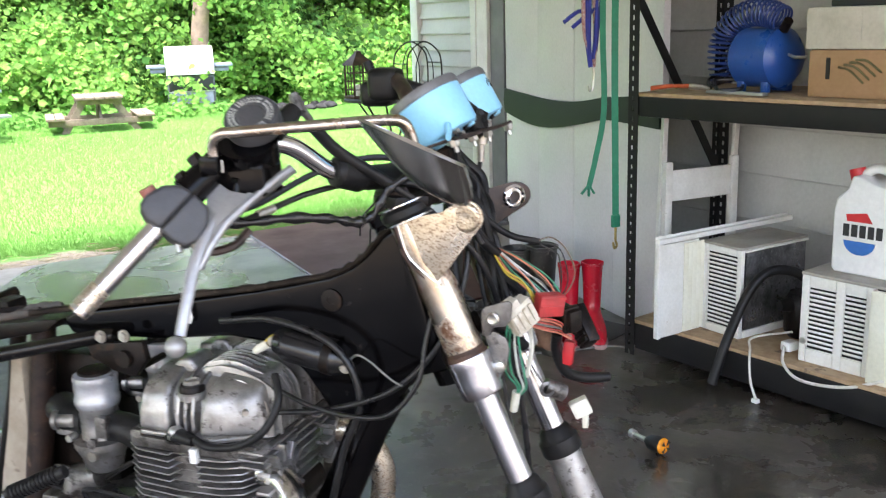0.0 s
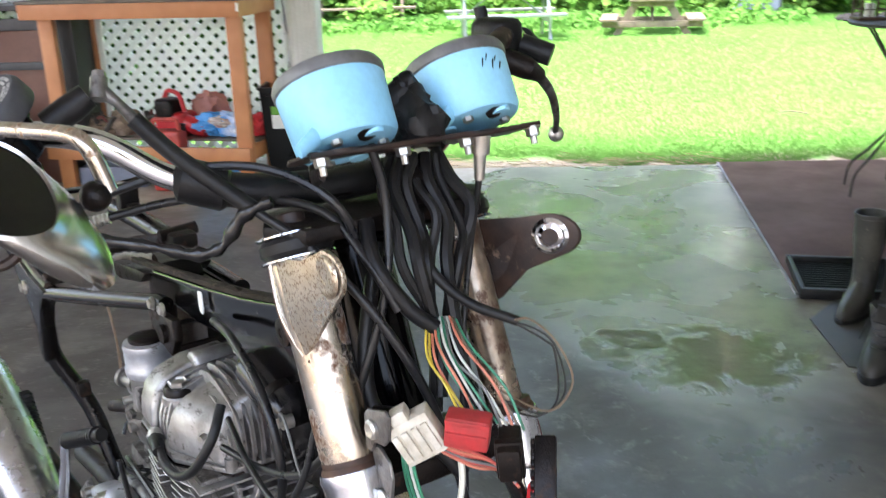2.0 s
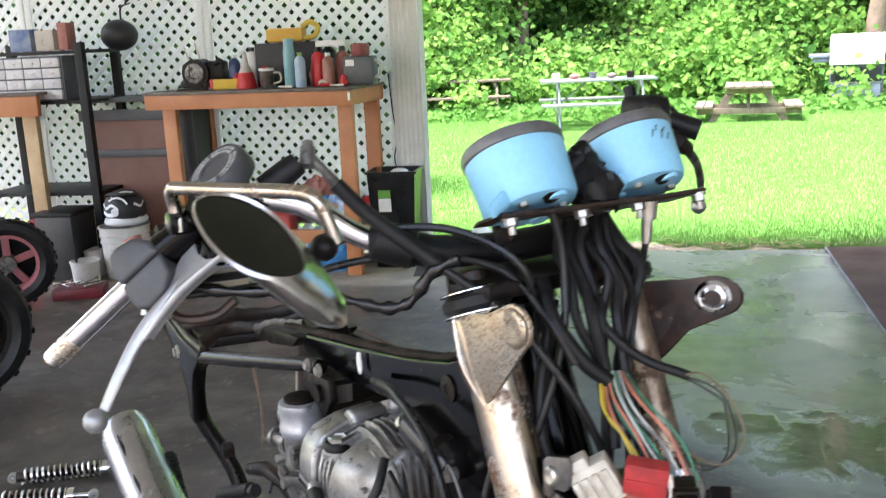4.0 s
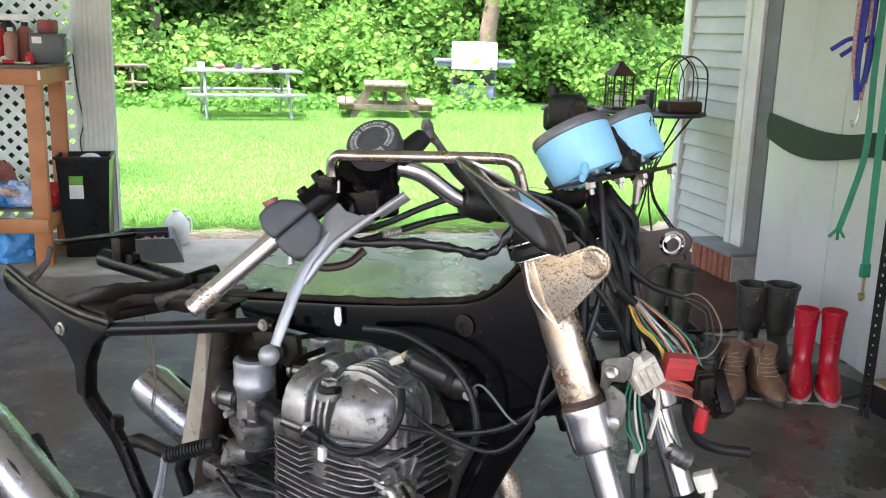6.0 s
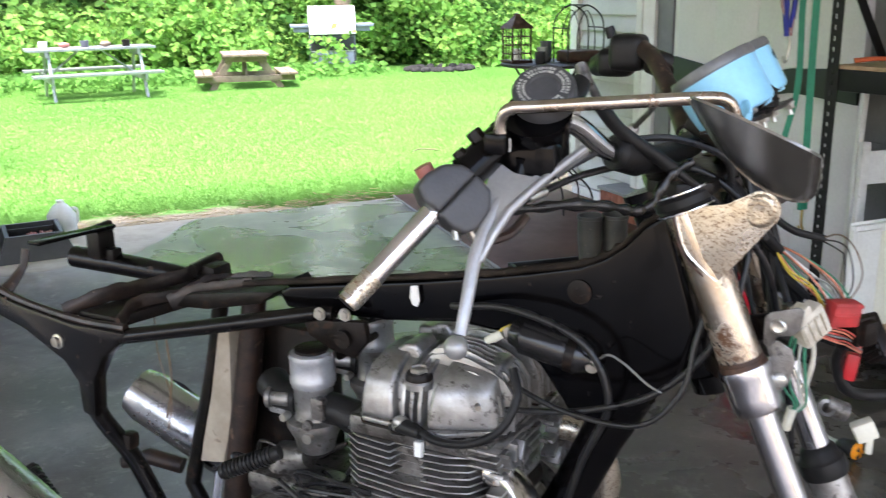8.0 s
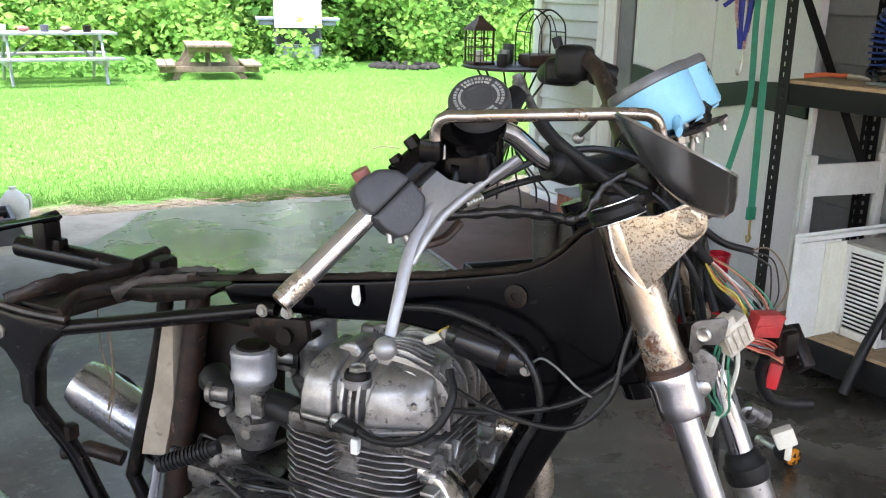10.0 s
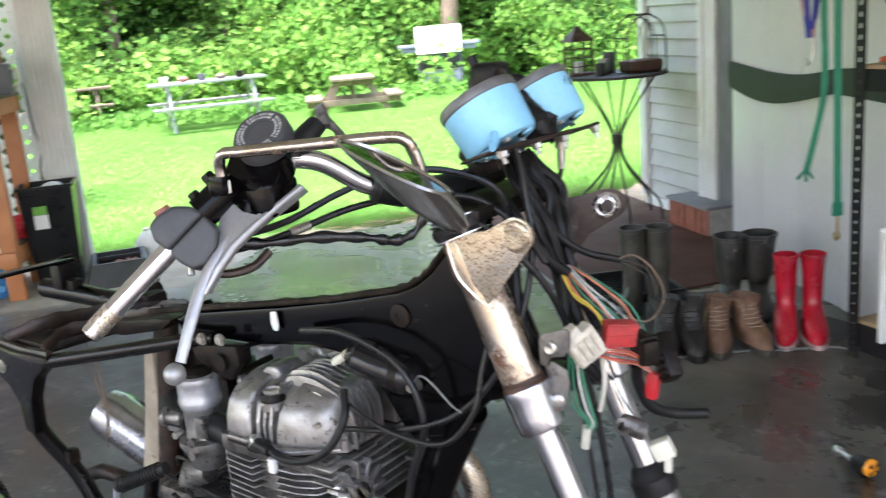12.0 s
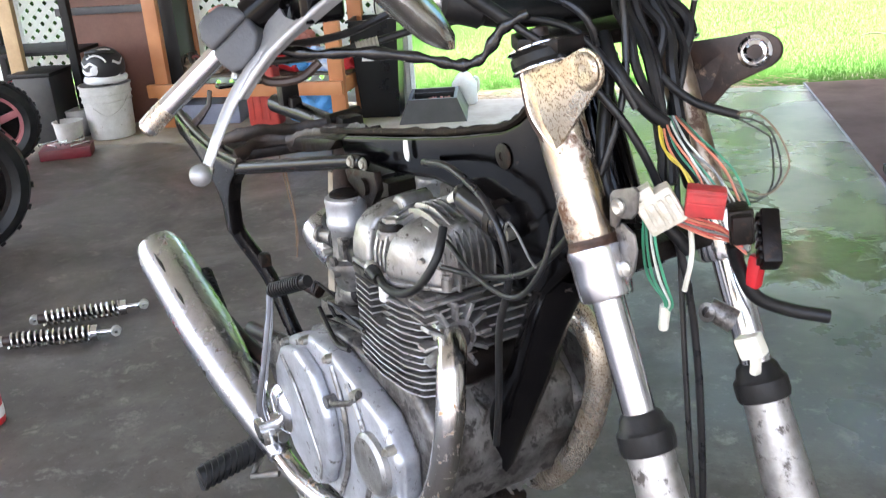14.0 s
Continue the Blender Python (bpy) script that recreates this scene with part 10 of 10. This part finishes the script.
def bank(lo, hi, z0, z1, k, clump=0.5, pw=1.0, thin=0.0, per=60):
    def f(r, n):
        m = max(6, n // per)
        cx, cz = r.uniform(lo, hi, m), z0 + (z1 - z0) * r.uniform(0, 1, m) ** pw
        # the bright vines leave the openings into the woods bare above knee height
        hole = np.exp(-((cx - 0.1) / 2.1) ** 4) + 0.9 * np.exp(-((cx - 8.6) / 1.3) ** 4)
        ok = r.uniform(0, 1, m) > thin * hole * np.clip((cz - 0.55 - 0.35 * np.sin(cx * 2.3)) / 0.5, 0, 1)
        cx, cz = cx[ok], cz[ok]
        m = len(cx)
        cy = hedge_y(cx, cz, k) + r.normal(0, 0.35, m)
        i = r.integers(0, m, n)
        rad = np.abs(r.normal(0, clump, (n, 3))) * np.sign(r.normal(0, 1, (n, 3)))
        p = np.stack([cx[i], cy[i], cz[i]], 1) + rad * np.array([1, 0.6, 0.75])
        p[:, 2] = np.maximum(p[:, 2], -0.02 + 0.1 * r.uniform(0, 1, n))
        return p
    return f


leaves("undergrowth", 105000, bank(-7, 13, 0.0, 3.0, 0.0, 0.24, thin=0.85, per=100), (0.06, 0.165), LEAFBRIGHT, 1, "bright green vines and undergrowth along the lawn")
leaves("vine_bank", 62000, bank(-7, 13, 0.0, 3.8, 0.5, 0.34, thin=0.8, per=95), (0.08, 0.19), LEAF, 2, "green vine-covered bank of shrubs")
# Inner leaves take the shaded green, so depth comes from colour.
leaves("shrub_shade", 32000, bank(-8, 15, 0.0, 4.5, 1.2, 0.55), (0.1, 0.22), LEAFSHADE, 3, "leaves inside the woods, coloured as if in shade")
leaves("canopy", 24000, bank(-14, 22, 2.4, 4.6, 1.6, 0.6, thin=0.7), (0.14, 0.3), LEAF, 4, "leafy canopy of the woods")
leaves("canopy_shade", 9000, bank(-14, 22, 1.6, 4.2, 3.0, 0.8), (0.25, 0.5), LEAFSHADE, 5, "canopy further back in the colour of shaded leaves")
# Near-black leaves put shade behind the lattice holes.
leaves("side_thicket", 26000, lambda r, n: np.stack([r.uniform(-8, -0.95, n), 8.3 + np.abs(r.normal(0, 0.35, n)), r.uniform(0, 2.45, n)], 1), (0.12, 0.25), THICKET, 6, "thicket behind the lattice, its leaves coloured as shaded")
leaves("lawn_weeds", 5000, lambda r, n: np.stack([r.uniform(-4, 5.7, n), 16.4 + r.normal(0, 0.5, n), r.uniform(-0.03, 0.16, n)], 1), (0.06, 0.14), GRASSBLADE, 7, "weeds where the lawn meets the woods")
# Added sheet whose dark colour makes the gaps between leaves look shaded.
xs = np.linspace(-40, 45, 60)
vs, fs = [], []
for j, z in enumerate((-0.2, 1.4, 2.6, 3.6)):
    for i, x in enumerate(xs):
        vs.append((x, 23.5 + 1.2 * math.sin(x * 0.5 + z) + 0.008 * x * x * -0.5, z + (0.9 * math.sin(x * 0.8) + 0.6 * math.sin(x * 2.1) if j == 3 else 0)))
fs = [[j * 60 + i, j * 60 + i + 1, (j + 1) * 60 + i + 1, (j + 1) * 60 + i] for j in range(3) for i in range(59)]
solid("backdrop", G().add(vs, fs), DEEPWOOD, "sheet coloured dark for the shade deep in the woods", "woods", kind="structure")


def trunk(x, y, lean, h, r, label):
    t = thing("tree", pose(x, y, ground_z(x, y) - 0.05), label, "tree", "woodland trees")
    pts = smooth_line([(0, 0, 0), (lean * 0.25, 0.05, h * 0.3), (lean * 0.7, 0.0, h * 0.65), (lean, 0.1, h)], 6)
    k = len(pts)
    part("trunk", G().loft(pts, [r * (1.25 if i == 0 else 1 - 0.6 * i / k) for i in range(k)], 14), BARK, t)
    for i in range(4):
        p = pts[int(k * (0.55 + 0.1 * i))]
        a = i * 2.1 + x
        part("limb", G().loft(smooth_line([p, p + Vector((math.cos(a) * 0.6, math.sin(a) * 0.5, 0.6)), p + Vector((math.cos(a) * 1.4, math.sin(a) * 1.0, 1.6))], 4), [r * 0.35 * (1 - 0.08 * j) for j in range(9)], 8), BARK, t)
    q = pts[-1]
    ob = leaves("crown", 1500, lambda rr, n: np.array(q) + rr.normal(0, 1, (n, 3)) * np.array([1.1, 0.9, 0.9]), (0.18, 0.36), LEAF, int(x * 10) + 70, "")
    ob.parent = t
    for key in ("kind", "category", "label"):
        if key in ob:
            del ob[key]
    return t


trunk(5.4, 17.4, 0.75, 5.6, 0.19, "leaning bare-barked tree trunk behind the grill")
for i, (x, y) in enumerate(((-3.4, 19.6), (-0.6, 20.2), (1.6, 20.6), (3.3, 19.9), (7.6, 20.4), (9.4, 21.0), (11.5, 20.3))):
    trunk(x, y, (i % 3 - 1) * 0.4, 5.2, 0.12 + 0.03 * (i % 3), "woodland tree among the vines")


# ---- grass blades near the slab ----
def grass(name, count, x0, x1, y0, y1, hgt, seed, pw=1.0):
    r = np.random.default_rng(seed)
    x, y = r.uniform(x0, x1, count), y0 + (y1 - y0) * r.uniform(0, 1, count) ** pw
    keep = y > 6.5 - 0.2 / (1 + np.exp(-6 * (x - 1.5))) + 0.07 * np.sin(x * 2.3) + 0.06 * np.sin(x * 7.1) + 0.05 * np.sin(x * 17.3)
    keep &= ~((x > 3.25) & (y < 5.8))
    x, y = x[keep], y[keep]
    n = len(x)
    z = -0.037 + 0.012 * np.sin(x * 0.9) * np.sin(y * 0.7)
    a = r.uniform(0, 2 * np.pi, n)
    h = r.uniform(0.5, 1.2, n) * hgt
    w = 0.0022 + 0.0007 * (y - 6)
    lx, ly = r.normal(0, 0.45, n) * h, r.normal(0, 0.45, n) * h
    nx, ny = np.sin(a), -np.cos(a)
    w = np.where(ny * h + ly * 0.0 < 0, 1, -1) * w
    V = np.stack([np.stack([x - np.cos(a) * w, y - np.sin(a) * w, z], 1), np.stack([x + np.cos(a) * w, y + np.sin(a) * w, z], 1), np.stack([x + lx, y + ly, z + h], 1)], 1).reshape(-1, 3)
    me = bpy.data.meshes.new(name)
    me.vertices.add(n * 3)
    me.vertices.foreach_set("co", V.ravel())
    me.loops.add(n * 3)
    me.loops.foreach_set("vertex_index", np.arange(n * 3, dtype=np.int32))
    me.polygons.add(n)
    me.polygons.foreach_set("loop_start", (np.arange(n) * 3).astype(np.int32))
    me.update(calc_edges=True)
    me.materials.append(GRASSBLADE)
    me.normals_split_custom_set_from_vertices(np.tile(np.array([0.0, -0.25, 0.97], dtype=np.float32), (n * 3, 1)))
    tagged(new(name, me), "short bright green grass blades", "grass", kind="stuff")


grass("grass_near", 430000, -3.0, 9.0, 6.25, 17.6, 0.03, 1, 2.0)
STICK = (3.2, 7.9)
# straw and bits along the slab's edge
r_ = random.Random(12)
g = G()
for i in range(420):
    x, y, a, l_ = r_.uniform(-0.2, 2.3), 6.12 + abs(r_.gauss(0.14, 0.14)), r_.uniform(0, 3.14), r_.uniform(0.01, 0.05)
    d = Vector((math.cos(a), math.sin(a), 0)) * l_
    p = Vector((x, y, -0.026 + r_.uniform(0, 0.012)))
    g.loft([p - d, p + d], 0.0016, 3, caps=False)
tagged(new("straw", g.mesh("straw", surf("dry_straw", (0.45, 0.36, 0.2), (0.3, 0.22, 0.12), 0.8, bump=0.0, isl=True))), "dry straw along the slab edge", "straw", kind="stuff")
solid("fallen_stick", G().tube([(STICK[0] - 0.11, STICK[1], -0.02), (STICK[0] - 0.03, STICK[1] + 0.02, -0.008), (STICK[0] + 0.05, STICK[1] - 0.01, -0.012), (STICK[0] + 0.12, STICK[1] - 0.04, -0.022)], 0.006, 6), WEATHERED, "bare brown stick lying in the grass", "stick")
